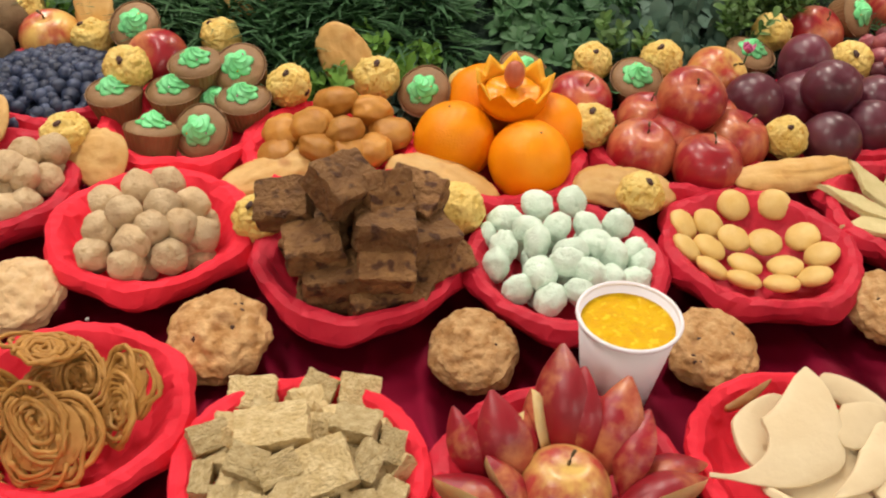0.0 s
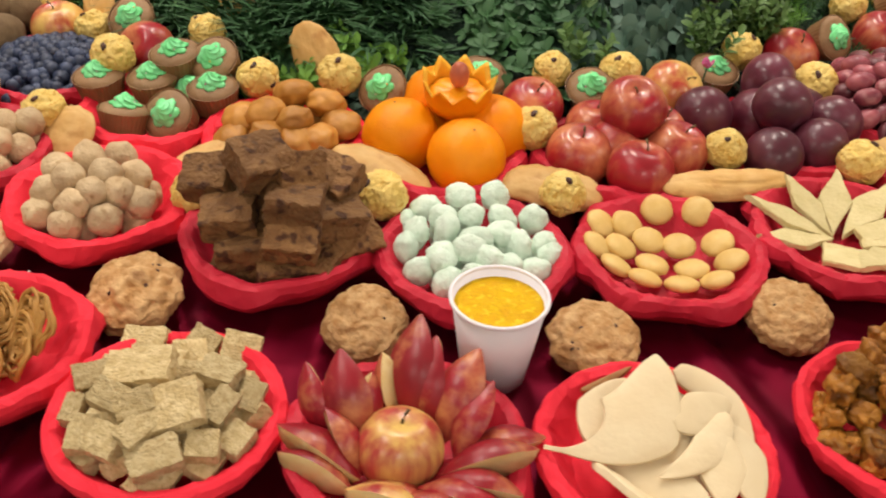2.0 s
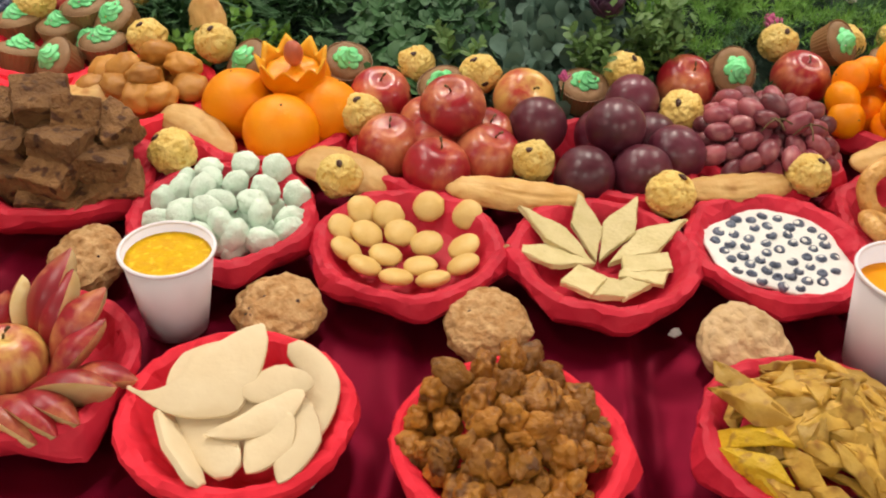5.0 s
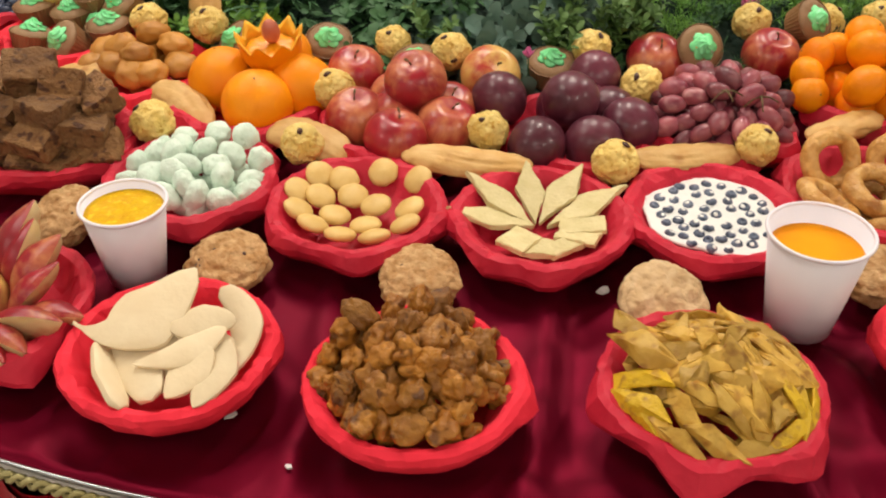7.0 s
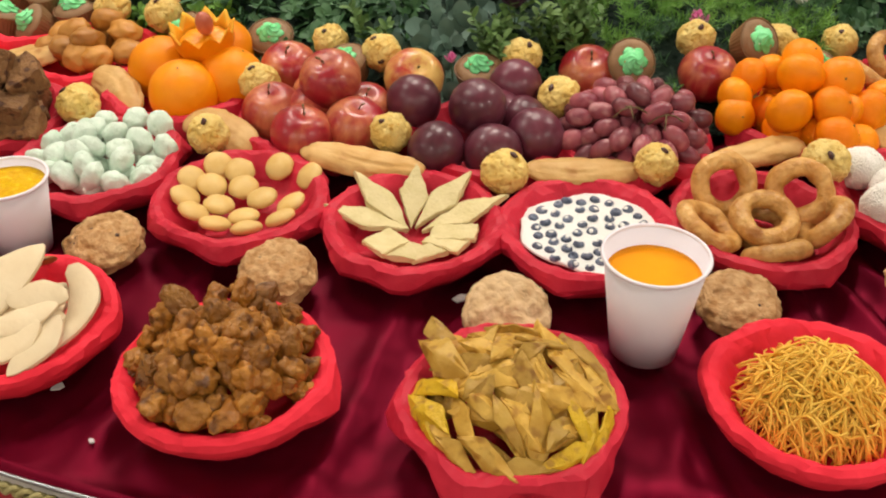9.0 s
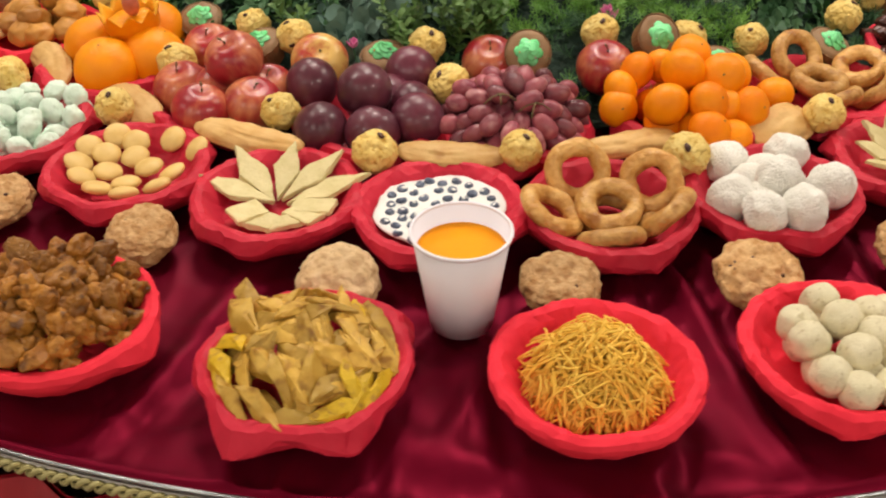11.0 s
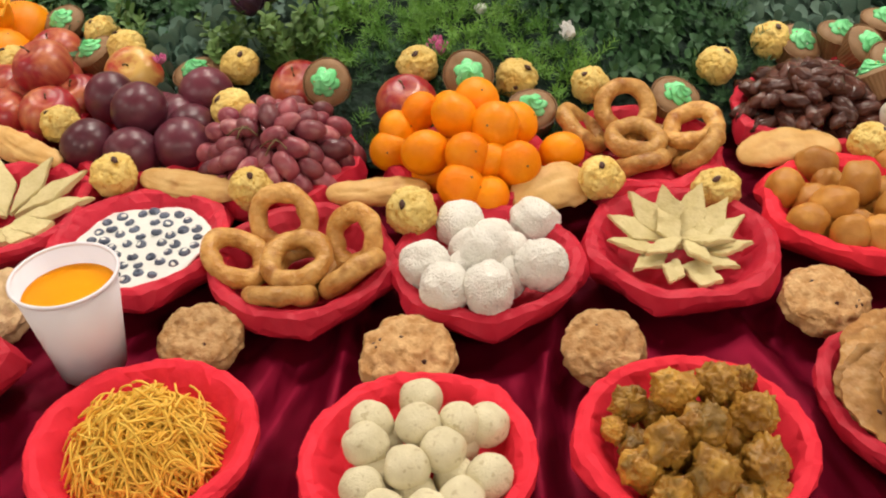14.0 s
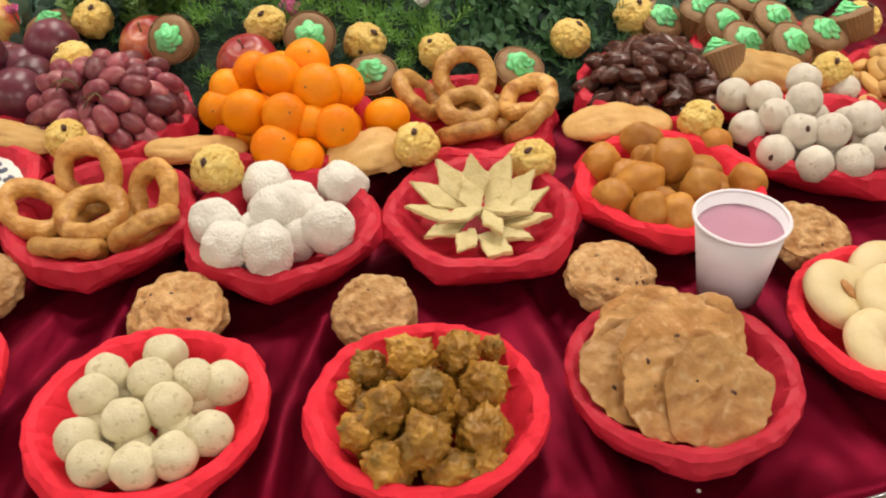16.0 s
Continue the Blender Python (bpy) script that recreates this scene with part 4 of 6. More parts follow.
# place and size of the fritters on top
PAKORA = [(1.242, 1.330, 0.052, 0.85), (1.266, 1.359, 0.072, 1.0), (1.276, 1.404, 0.061, 1.02), (1.277, 1.438, 0.050, 0.6), (1.314, 1.348, 0.076, 1.02), (1.321, 1.401, 0.062, 1.0), (1.303, 1.315, 0.066, 1.05), (1.301, 1.291, 0.047, 0.95),
          (1.346, 1.327, 0.057, 1.08), (1.358, 1.378, 0.049, 1.08), (1.339, 1.295, 0.039, 1.08), (1.369, 1.337, 0.038, 0.95), (1.251, 1.306, 0.043, 0.6), (1.379, 1.366, 0.034, 0.75)]
pakoras = [data_of(crag(0.0205, 5.3 * k + 1, (1.12, 1, 0.92)), "pakora", "pakora") for k in range(7)]
for i, (x, y, z, size) in enumerate(PAKORA):
    thing("pakora", pakoras[i % 7], spin(x, y, z) @ Matrix.Scale(size, 4), "craggy dark golden fried vegetable fritter", "fritter", "fritters")
for k in range(11):
    a, d = k * 2.39996, 0.060 * math.sqrt((k + 0.5) / 11)
    thing("pakora", pakoras[(k + 3) % 7], spin(A[8].x + d * math.cos(a), A[8].y + d * math.sin(a), 0.028 + 0.010 * (1 - (d / 0.075) ** 2)) @ Matrix.Scale(0.9, 4), "craggy dark golden fried vegetable fritter", "fritter", "fritters")


def wafers():
    meshes = [data_of(block(0.0445, 0.039, 0.0155, 0.0009, 7, 0.0024, 150, k), "sesame_bar", "wafer", True, 30) for k in range(5)]
    label = "rough beige sesame brittle piece, broken square, piled in a bowl"
    c = A[1]
    # place, turn, lean towards the walk, length, width
    spots = [(-0.162, 0.601, 0.045, 0, 58, 1.05, 0.90), (-0.107, 0.609, 0.048, -20, 50, 0.75, 0.80), (-0.071, 0.611, 0.046, 2, 56, 0.90, 0.85), (-0.130, 0.529, 0.085, 4, 38, 1.50, 1.00), (-0.067, 0.550, 0.073, -16, 14, 0.95, 0.80), (-0.187, 0.545, 0.050, 32, 44, 0.85, 0.70), (-0.144, 0.498, 0.078, -18, 36, 0.80, 0.70), (-0.119, 0.492, 0.082, 30, 75, 0.85, 0.60), (-0.085, 0.496, 0.081, 16, 48, 1.15, 1.15), (-0.037, 0.541, 0.058, 80, 45, 0.75, 0.60), (-0.054, 0.513, 0.071, 70, 40, 0.85, 0.60), (-0.182, 0.499, 0.054, 86, 40, 0.70, 0.45), (-0.155, 0.469, 0.060, 4, 55, 0.75, 0.90), (-0.133, 0.461, 0.065, -24, 40, 0.80, 0.80), (-0.109, 0.472, 0.073, 60, 46, 0.95, 0.65), (-0.089, 0.455, 0.063, 28, 40, 1.10, 0.80), (-0.056, 0.476, 0.061, 8, 48, 0.70, 0.70), (-0.034, 0.494, 0.053, 66, 45, 0.75, 0.65)]
    for i, (x, y, z, turn, lean, sx, sy) in enumerate(spots):
        thing("sesame_bar", meshes[i % 5], pose(x, y, z - 0.005, 0, 0, turn * 0.4 + 4) @ pose(0, 0, 0, lean * 0.45 + rng.uniform(-9, 9), rng.uniform(-14, 14), 0) @ pose(0, 0, 0, 0, 0, turn * 0.6) @ Matrix.Diagonal((sx * 0.88, sy * 0.90, 1.0, 1)), label, "sweet", "sesame bars")
    for k in range(24):
        a, r = k * 2.4, 0.0150 * math.sqrt(k + 0.3)
        thing("sesame_bar", meshes[k % 5], pose(c.x + r * math.cos(a), c.y + r * math.sin(a), 0.026 + 0.034 * (1 - (r / 0.085) ** 2), rng.uniform(-30, 30), rng.uniform(-30, 30), rng.uniform(0, 180)) @ Matrix.Diagonal((0.9, 0.8, 1, 1)), label, "sweet", "sesame bars")


wafers()


def rings(center, label, group, seed, spots):
    """Fried dough rings leaning on one another; each: place, lean, turn."""
    a = outward(center.x, center.y)
    meshes = [data_of(torus(0.0300, 0.0113, 48, 16, 0.26, seed + k), "dough_ring", "dough") for k in range(3)]
    for i, (s, o, z, lean, tw) in enumerate(spots):
        m = pose(s, o, z, 0, 0, a + 90 + tw) @ pose(0, 0, 0, lean, 0, 0) @ pose(0, 0, 0, 0, 0, 40 * i)
        thing("dough_ring", meshes[i % 3], m, label, "snack", group)


rings(B[7], "golden-brown thick fried dough ring", "fried dough rings beside the mango juice", 1,
      [(0.796, 1.209, 0.062, 62, 2), (0.870, 1.257, 0.054, 58, -34), (0.856, 1.193, 0.048, 14, 0), (0.811, 1.139, 0.046, 30, 80), (0.887, 1.155, 0.034, -38, 6), (0.909, 1.233, 0.042, 49, -127), (0.846, 1.204, 0.026, 4, 0)])
rings(C[8], "golden-brown thick fried dough ring", "fried dough rings beside the mandarins", 40,
      [(0.839, 1.690, 0.060, 46, 2), (0.919, 1.733, 0.052, 20, -80), (0.889, 1.661, 0.048, 5, 30), (0.825, 1.626, 0.046, 40, 80), (0.926, 1.634, 0.036, -36, 8), (0.952, 1.713, 0.042, 49, -127), (0.890, 1.690, 0.028, 4, 0)])


def diamonds(c, spec, group, seed, reach=0.93, size=1.0, loose=3):
    """Diamond-cut cashew fudge fanned like petals: heading and reach in the bowl, height of the tip, size."""
    a = outward(c.x, c.y)
    g = random.Random(seed)
    for i, (deg, r, z, tilt, ln, wd) in enumerate(spec):
        bm = bmesh.new()
        skew = g.uniform(-0.003, 0.003)
        ln, wd = ln * size, (wd + 0.003) * size
        out = [V((0, -ln / 2)), V((wd / 2, skew)), V((0, ln / 2)), V((-wd / 2, -skew))]
        if ln < 0.062 * size:
            out = [V((-wd / 2, -ln / 2)), V((wd / 2, -ln / 2 + skew)), V((wd / 2, ln / 2)), V((-wd / 2, ln / 2 - skew))]
        t = 0.0034 if loose < 10 else 0.0026
        lo, hi = [bm.verts.new((p.x, p.y, -t)) for p in out], [bm.verts.new((p.x, p.y, t)) for p in out]
        bm.faces.new(hi)
        bm.faces.new(lo[::-1])
        for k in range(4):
            bm.faces.new((lo[k], lo[(k + 1) % 4], hi[(k + 1) % 4], hi[k]))
        bmesh.ops.bevel(bm, geom=bm.edges[:], offset=0.0009, segments=2, affect="EDGES")
        bmesh.ops.subdivide_edges(bm, edges=bm.edges[:], cuts=5, use_grid_fill=True)
        for v in bm.verts:
            v.co += V([(0.0015 + 0.0006 * (abs(v.co.z) > 0.001)) * n3(v.co * (130 if k else 260), seed + i + k) for k in range(3)])
        m = pose(c.x, c.y, 0, 0, 0, a - 90 + deg) @ pose(0, r * reach, z, tilt, g.uniform(-loose, loose), g.uniform(-6, 6) * (1 + loose / 8))
        thing("cashew_diamond", data_of(bm, "cashew_diamond", "kaju", True, 40), m, "pale beige diamond-cut cashew fudge slice", "sweet", group)


# heading 0 points away from the table's centre
diamonds(B[5], [(118, 0.069, 0.036, 16, 0.112, 0.038), (153, 0.065, 0.038, 19, 0.106, 0.036), (190, 0.062, 0.038, 19, 0.100, 0.033), (230, 0.067, 0.037, 17, 0.112, 0.036), (263, 0.064, 0.032, 10, 0.108, 0.036),
                (84, 0.052, 0.030, 6, 0.052, 0.026), (62, 0.050, 0.028, 5, 0.050, 0.024), (322, 0.046, 0.029, 5, 0.040, 0.036), (352, 0.048, 0.027, 4, 0.034, 0.038), (28, 0.050, 0.026, 4, 0.026, 0.044)],
         "cashew diamonds beside the blueberry yogurt", 3)
diamonds(B[9], [(118, 0.060, 0.044, 28, 0.096, 0.040), (146, 0.060, 0.050, 34, 0.096, 0.044), (180, 0.056, 0.052, 40, 0.080, 0.046), (208, 0.062, 0.050, 34, 0.096, 0.044), (234, 0.064, 0.044, 26, 0.100, 0.042),
                (98, 0.060, 0.038, 20, 0.094, 0.038), (70, 0.058, 0.032, 12, 0.086, 0.038), (262, 0.062, 0.038, 18, 0.096, 0.040), (292, 0.056, 0.032, 10, 0.080, 0.034), (42, 0.052, 0.029, 6, 0.070, 0.034),
                (328, 0.054, 0.030, 6, 0.070, 0.032), (8, 0.056, 0.027, 4, 0.060, 0.032), (200, 0.028, 0.046, 26, 0.07, 0.036), (120, 0.030, 0.034, 18, 0.07, 0.04), (80, 0.034, 0.040, 8, 0.084, 0.030), (286, 0.030, 0.042, 8, 0.084, 0.030), (20, 0.030, 0.040, 6, 0.072, 0.028)],
         "cashew diamonds beside the fried dough balls", 23, 0.80, 0.78, 18)


def yogurt_bowl(c):
    def shore(i, a, r, z):
        k = 1 + 0.17 * n3((math.cos(a) * 1.5, math.sin(a) * 1.5, 0.5), 3) + 0.035 * n3((math.cos(a) * 9, math.sin(a) * 9, 0.5), 5)
        return r * k, z + 0.0012 * n3((math.cos(a) * r * 60, math.sin(a) * r * 60, 0), 8)

    bm = lathe([(0, 0.0335), (0.02, 0.0335), (0.045, 0.0335), (0.068, 0.0335), (0.081, 0.034), (0.0835, 0.032), (0.074, 0.024), (0.05, 0.0125), (0, 0.0125)], 64, shore)
    thing("yogurt", data_of(bm, "yogurt", "yogurt"), pose(c.x, c.y, 0), "thick white yogurt filling a bowl, dotted with berries", "yogurt")
    berry = data_of(lathe([(0, 0.001), (0.0018, 0.0012), (0.0030, 0.0026), (0.0046, 0.0024), (0.0062, 0.0005), (0.0066, -0.002), (0.004, -0.005), (0, -0.006)], 16), "blueberry", ["blueberry_skin"])
    milk = data_of(lump(0.0028, 2, 0.4, 2, 3, (1.2, 0.9, 0.25)), "yogurt_drop", "yogurt")
    g = random.Random(5)
    put = []
    while len(put) < 50:
        a, r = g.uniform(0, 6.283), 0.070 * math.sqrt(g.random())
        p = V((r * math.cos(a), r * math.sin(a)))
        if all((p - q).length > 0.0150 for q in put):
            put.append(p)
        elif g.random() < 0.0005:
            break
    for i, p in enumerate(put):
        ob = thing("blueberry", berry, pose(c.x + p.x, c.y + p.y, 0.0346, g.uniform(-25, 25), g.uniform(-25, 25), g.uniform(0, 360)) @ Matrix.Scale(g.uniform(0.85, 1.1), 4), "dark blue blueberry half sunk in white yogurt", "blueberry", "blueberries in the yogurt")
        if i % 4:
            part("yogurt_drop", milk, None, ob, m=pose(g.uniform(-0.002, 0.002), g.uniform(-0.002, 0.002), 0.0024))


yogurt_bowl(B[6])


def strands(c, n, R, h, base, r, length, seed, turn=1.6, sides=5):
    """A loose heap of thin strands lying over a dome."""
    g = random.Random(seed)
    bm = bmesh.new()
    for _ in range(n):
        a, q = g.uniform(0, 6.283), R * math.sqrt(g.random())
        x, y, d, w = q * math.cos(a), q * math.sin(a), g.uniform(0, 6.283), g.uniform(-turn, turn)
        lift, bow, rise = g.uniform(-0.012, 0.006), g.uniform(-0.002, 0.006), g.uniform(-0.022, 0.024)
        pts, steps = [], 9
        for k in range(steps):
            rho = math.hypot(x, y) / R
            if rho > 1.22 and len(pts) > 2:
                break
            s = k / (steps - 1)
            pts.append(V((x, y, max(0.014, base + h * (1 - rho ** 2.2) + lift + rise * s + bow * math.sin(3.14 * s) + 0.003 * math.sin(5 * s + d)))))
            x += math.cos(d) * length / steps
            y += math.sin(d) * length / steps
            d += w * 0.45 + g.uniform(-0.22, 0.22)
        tube(bm, pts, r * g.uniform(0.85, 1.2), sides)
    return bm


def dome_core(R, h, base, seed):
    """The inside of a heap."""
    return lathe([(0, base + h)] + [(R * k / 6, base + h * (1 - (k / 6) ** 2.2)) for k in range(1, 7)] + [(R * 0.9, base - 0.01), (0, base - 0.012)], 32,
                 lambda i, a, r, z: (r, z + 0.003 * n3((math.cos(a) * 3, math.sin(a) * 3, i), seed)))


bm = strands(A[6], 900, 0.064, 0.040, 0.028, 0.00106, 0.048, 4, 0.45)
ob = thing("gram_noodles", data_of(bm, "gram_noodles", "sev"), pose(A[6].x, A[6].y, 0), "heap of thin crisp orange-yellow gram noodles in a bowl", "snack")
tagged(ob, kind="stuff")
part("core", dome_core(0.054, 0.028, 0.024, 3), "sev", ob)


def nest(seed, R=0.040, turns=7.5):
    """A tangled coil of thick fried noodles: many arcs wound about one another."""
    g = random.Random(seed)
    out = []
    for layer in range(4):
        turn, sq, oa = g.uniform(0, 3.14), g.uniform(0.62, 0.86), g.uniform(0, 6.28)
        ox, oy, z0, q, k = 0.013 * math.cos(oa), 0.013 * math.sin(oa), 0.0036 * (layer - 1.5), 0.004, 0
        while q < R * 0.9:
            a, span, pts = g.uniform(0, 6.28), g.uniform(3.4, 6.0), []
            for s in range(20):
                t = a + span * s / 19
                rr = q * (1 + 0.22 * n3((math.cos(t) * 1.5, math.sin(t) * 1.5, k * 0.3), seed + layer)) + 0.005 * s / 19
                u, w = rr * math.cos(t), rr * math.sin(t) * sq
                pts.append(V((ox + u * math.cos(turn) - w * math.sin(turn), oy + u * math.sin(turn) + w * math.cos(turn), z0 + 0.005 * n3((math.cos(t) * 2, math.sin(t) * 2, k * 0.4), seed + 7))))
            bm = bmesh.new()
            tube(bm, pts, 0.0022 * g.uniform(0.9, 1.1), 6)
            out.append(data_of(bm, "noodle", "chakli"))
            q += g.uniform(0.0032, 0.0044)
            k += 1
    core = bmesh.new()
    bmesh.ops.create_icosphere(core, subdivisions=4, radius=1.0, matrix=Matrix.Diagonal((R * 0.80, R * 0.74, 0.0030, 1)))
    for v in core.verts:
        v.co.z += 0.001 * n3(v.co * 300, seed)
    return data_of(core, "noodle_nest", "chakli"), out


def nests(c):
    a = outward(c.x, c.y)
    spec = [((-0.318, 0.534, 0.046), 46, 4), ((-0.265, 0.576, 0.054), 56, -40), ((-0.368, 0.547, 0.056), 70, 62), ((-0.339, 0.605, 0.074), -24, 4), ((-0.321, 0.598, 0.046), 30, 0), ((-0.318, 0.570, 0.028), 4, 0)]
    for i, ((x, y, z), lean, tw) in enumerate(spec):
        m = pose(x, y, z, 0, 0, a + 90 + tw) @ leant(lean, i * 50)
        core, strands_ = nest(i + 2, (0.041, 0.038, 0.038, 0.036, 0.036, 0.04)[i])
        ob = thing("noodle_nest", core, m, "coiled nest of thick brown fried noodles", "snack", "noodle nests")
        for me in strands_:
            part("noodle", me, None, ob)


nests(A[0])


def scatter(c, n, R, h, base, seed, keep=0.9):
    """Places spread evenly over a dome, with its slope: x, y, z, heading, slope."""
    g = random.Random(seed)
    out = []
    for k in range(n):
        q = R * math.sqrt((k + 0.5) / n)
        a = k * 2.39996 + g.uniform(-0.3, 0.3)
        q *= g.uniform(0.92, 1.06)
        rho = min(1.0, q / R)
        out.append((c.x + q * math.cos(a), c.y + q * math.sin(a), base + h * (1 - rho ** 2), math.degrees(a), math.degrees(math.atan(2 * h * rho / R))))
    return out


def spun(g, x, y, z):
    return pose(x, y, z, g.uniform(0, 360), g.uniform(0, 360), g.uniform(0, 360))


NUGGETS = [(0.485, 0.653, 0.088), (0.474, 0.638, 0.072), (0.521, 0.631, 0.090), (0.470, 0.602, 0.040), (0.532, 0.615, 0.087), (0.553, 0.626, 0.092), (0.536, 0.655, 0.094), (0.520, 0.700, 0.088), (0.559, 0.697, 0.076),
           (0.561, 0.659, 0.092), (0.574, 0.629, 0.087), (0.541, 0.589, 0.071), (0.540, 0.568, 0.049), (0.582, 0.582, 0.055), (0.574, 0.601, 0.075), (0.598, 0.628, 0.072), (0.612, 0.643, 0.060), (0.604, 0.598, 0.053),
           (0.611, 0.615, 0.055), (0.596, 0.647, 0.077), (0.594, 0.685, 0.066), (0.580, 0.720, 0.044), (0.612, 0.668, 0.056), (0.545, 0.730, 0.050), (0.502, 0.681, 0.080), (0.466, 0.624, 0.050), (0.530, 0.712, 0.074)]


def nuggets(c):
    g = random.Random(31)
    meshes = [data_of(lump(0.0136, 4, 0.55, 1.35, 7 * k + 2, (g.uniform(1.15, 1.5), 1, 0.9), 0.16, 3.4), "nugget", "nugget") for k in range(10)]
    for k in range(0, 10, 3):
        meshes[k] = data_of(lump(0.0142, 4, 0.30, 1.7, 4 * k + 2, (g.uniform(1.35, 1.7), 1, 0.9), 0.14, 4.0), "nugget", "nugget")
    low = [p[:3] for p in scatter(c, 56, 0.080, 0.058, 0.030, 3)]
    for i, (x, y, z) in enumerate(NUGGETS + low):
        size = g.uniform(0.84, 1.08) if i < len(NUGGETS) else g.uniform(0.8, 1.0)
        thing("nugget", meshes[i % 10], spun(g, x, y, z) @ Matrix.Scale(size, 4), "crunchy brown fried nugget with a craggy crust", "snack", "fried nuggets")
    for i in range(12):
        a, q = g.uniform(0, 6.283), 0.082 * math.sqrt(g.random())
        z = 0.034 + 0.060 * (1 - (q / 0.09) ** 2)
        thing("nugget", meshes[i % 10], spun(g, c.x + q * math.cos(a), c.y + q * math.sin(a), z) @ Matrix.Scale(g.uniform(0.42, 0.62), 4), "small crunchy brown fried crumb among larger nuggets", "snack", "fried nuggets")


nuggets(A[4])


def chip_kind(seed):
    """A flat fried pocket: a slanting diamond, swollen in the middle, its edges pressed thin and sharp."""
    g = random.Random(seed)
    L, W, tw, curl, lean = g.uniform(0.066, 0.084), g.uniform(0.026, 0.034), g.uniform(-0.5, 0.5), g.uniform(-0.009, 0.005), g.choice((0.30, 0.38, 0.62, 0.70))
    n, bm, top, low = 16, bmesh.new(), [], []
    for i in range(n + 1):
        s = i / n
        left, right = (max(0.0007, W / 2 * min(s / e, (1 - s) / (1 - e)) ** 0.9) for e in (lean, 1 - lean))
        half = (left + right) / 2
        a, b = [], []
        for j in range(7):
            w = j / 3 - 1
            z = half * w * math.sin(tw * (2 * s - 1)) + curl * (2 * s - 1) ** 2 + 0.0030 * n3((s * 5, w * 1.6, seed)) + 0.0012 * n3((s * 14, w * 4, seed + 8))
            swell = 0.0008 + 0.0062 * (1 - abs(w)) ** 0.85 * math.sin(math.pi * s) ** 0.6 * (1 + 0.5 * n3((s * 5, w * 1.5, seed + 4)))
            a.append(bm.verts.new(((left if w < 0 else right) * w, (s - 0.5) * L, z + swell)))
            b.append(bm.verts.new(((left if w < 0 else right) * w, (s - 0.5) * L, z - swell)))
        top.append(a)
        low.append(b)
    for i in range(n):
        for j in range(6):
            bm.faces.new((top[i][j], top[i][j + 1], top[i + 1][j + 1], top[i + 1][j]))
            bm.faces.new((low[i][j], low[i + 1][j], low[i + 1][j + 1], low[i][j + 1]))
        for j, (x, y) in ((0, (top, low)), (6, (low, top))):
            bm.faces.new((x[i][j], x[i + 1][j], y[i + 1][j], y[i][j]))
    bm.faces.new(top[0] + low[0][::-1])
    bm.faces.new(low[n] + top[n][::-1])
    return data_of(bm, "folded_chip", "chip_yellow" if seed % 6 == 0 else "chip", True, 35)


# both tips of each chip that lies on top of the heap
CHIPS = [((0.690, 0.785, 0.084), (0.724, 0.764, 0.070)), ((0.692, 0.762, 0.075), (0.758, 0.744, 0.082)), ((0.718, 0.761, 0.066), (0.780, 0.763, 0.092)), ((0.700, 0.744, 0.043), (0.760, 0.723, 0.073)),
         ((0.711, 0.717, 0.050), (0.769, 0.699, 0.055)), ((0.758, 0.728, 0.075), (0.809, 0.780, 0.092)), ((0.736, 0.779, 0.079), (0.784, 0.778, 0.095)), ((0.724, 0.824, 0.060), (0.780, 0.838, 0.074)),
         ((0.767, 0.838, 0.072), (0.838, 0.805, 0.076)), ((0.776, 0.861, 0.057), (0.855, 0.802, 0.066)), ((0.791, 0.867, 0.061), (0.857, 0.830, 0.052)), ((0.814, 0.759, 0.088), (0.852, 0.777, 0.071)),
         ((0.761, 0.717, 0.068), (0.807, 0.698, 0.054)), ((0.805, 0.736, 0.081), (0.850, 0.728, 0.058)), ((0.865, 0.794, 0.058), (0.876, 0.760, 0.047))]
CHIPS += [((0.852, 0.731, 0.057), (0.860, 0.793, 0.062)), ((0.768, 0.727, 0.078), (0.806, 0.726, 0.076)), ((0.780, 0.785, 0.094), (0.828, 0.778, 0.085)), ((0.829, 0.830, 0.069), (0.869, 0.820, 0.046)),
          ((0.726, 0.720, 0.053), (0.766, 0.688, 0.045)), ((0.802, 0.732, 0.079), (0.842, 0.718, 0.057)), ((0.826, 0.689, 0.041), (0.871, 0.735, 0.043)), ((0.856, 0.776, 0.068), (0.878, 0.766, 0.046)),
          ((0.822, 0.761, 0.085), (0.859, 0.723, 0.048)), ((0.781, 0.689, 0.048), (0.809, 0.683, 0.040)), ((0.756, 0.698, 0.051), (0.789, 0.687, 0.044)), ((0.802, 0.697, 0.055), (0.833, 0.698, 0.046))]

CHIPS += [((0.786, 0.808, 0.083), (0.833, 0.825, 0.067)), ((0.778, 0.855, 0.059), (0.859, 0.812, 0.057)), ((0.832, 0.799, 0.075), (0.857, 0.802, 0.061)), ((0.883, 0.763, 0.043), (0.872, 0.814, 0.047)), ((0.833, 0.849, 0.053), (0.866, 0.823, 0.048)), ((0.853, 0.731, 0.054), (0.862, 0.774, 0.059)), ((0.836, 0.764, 0.074), (0.858, 0.792, 0.063)), ((0.857, 0.719, 0.045), (0.879, 0.760, 0.046)), ((0.700, 0.771, 0.061), (0.775, 0.773, 0.087)), ((0.817, 0.749, 0.078), (0.821, 0.780, 0.082)), ((0.724, 0.799, 0.066), (0.786, 0.790, 0.087))]


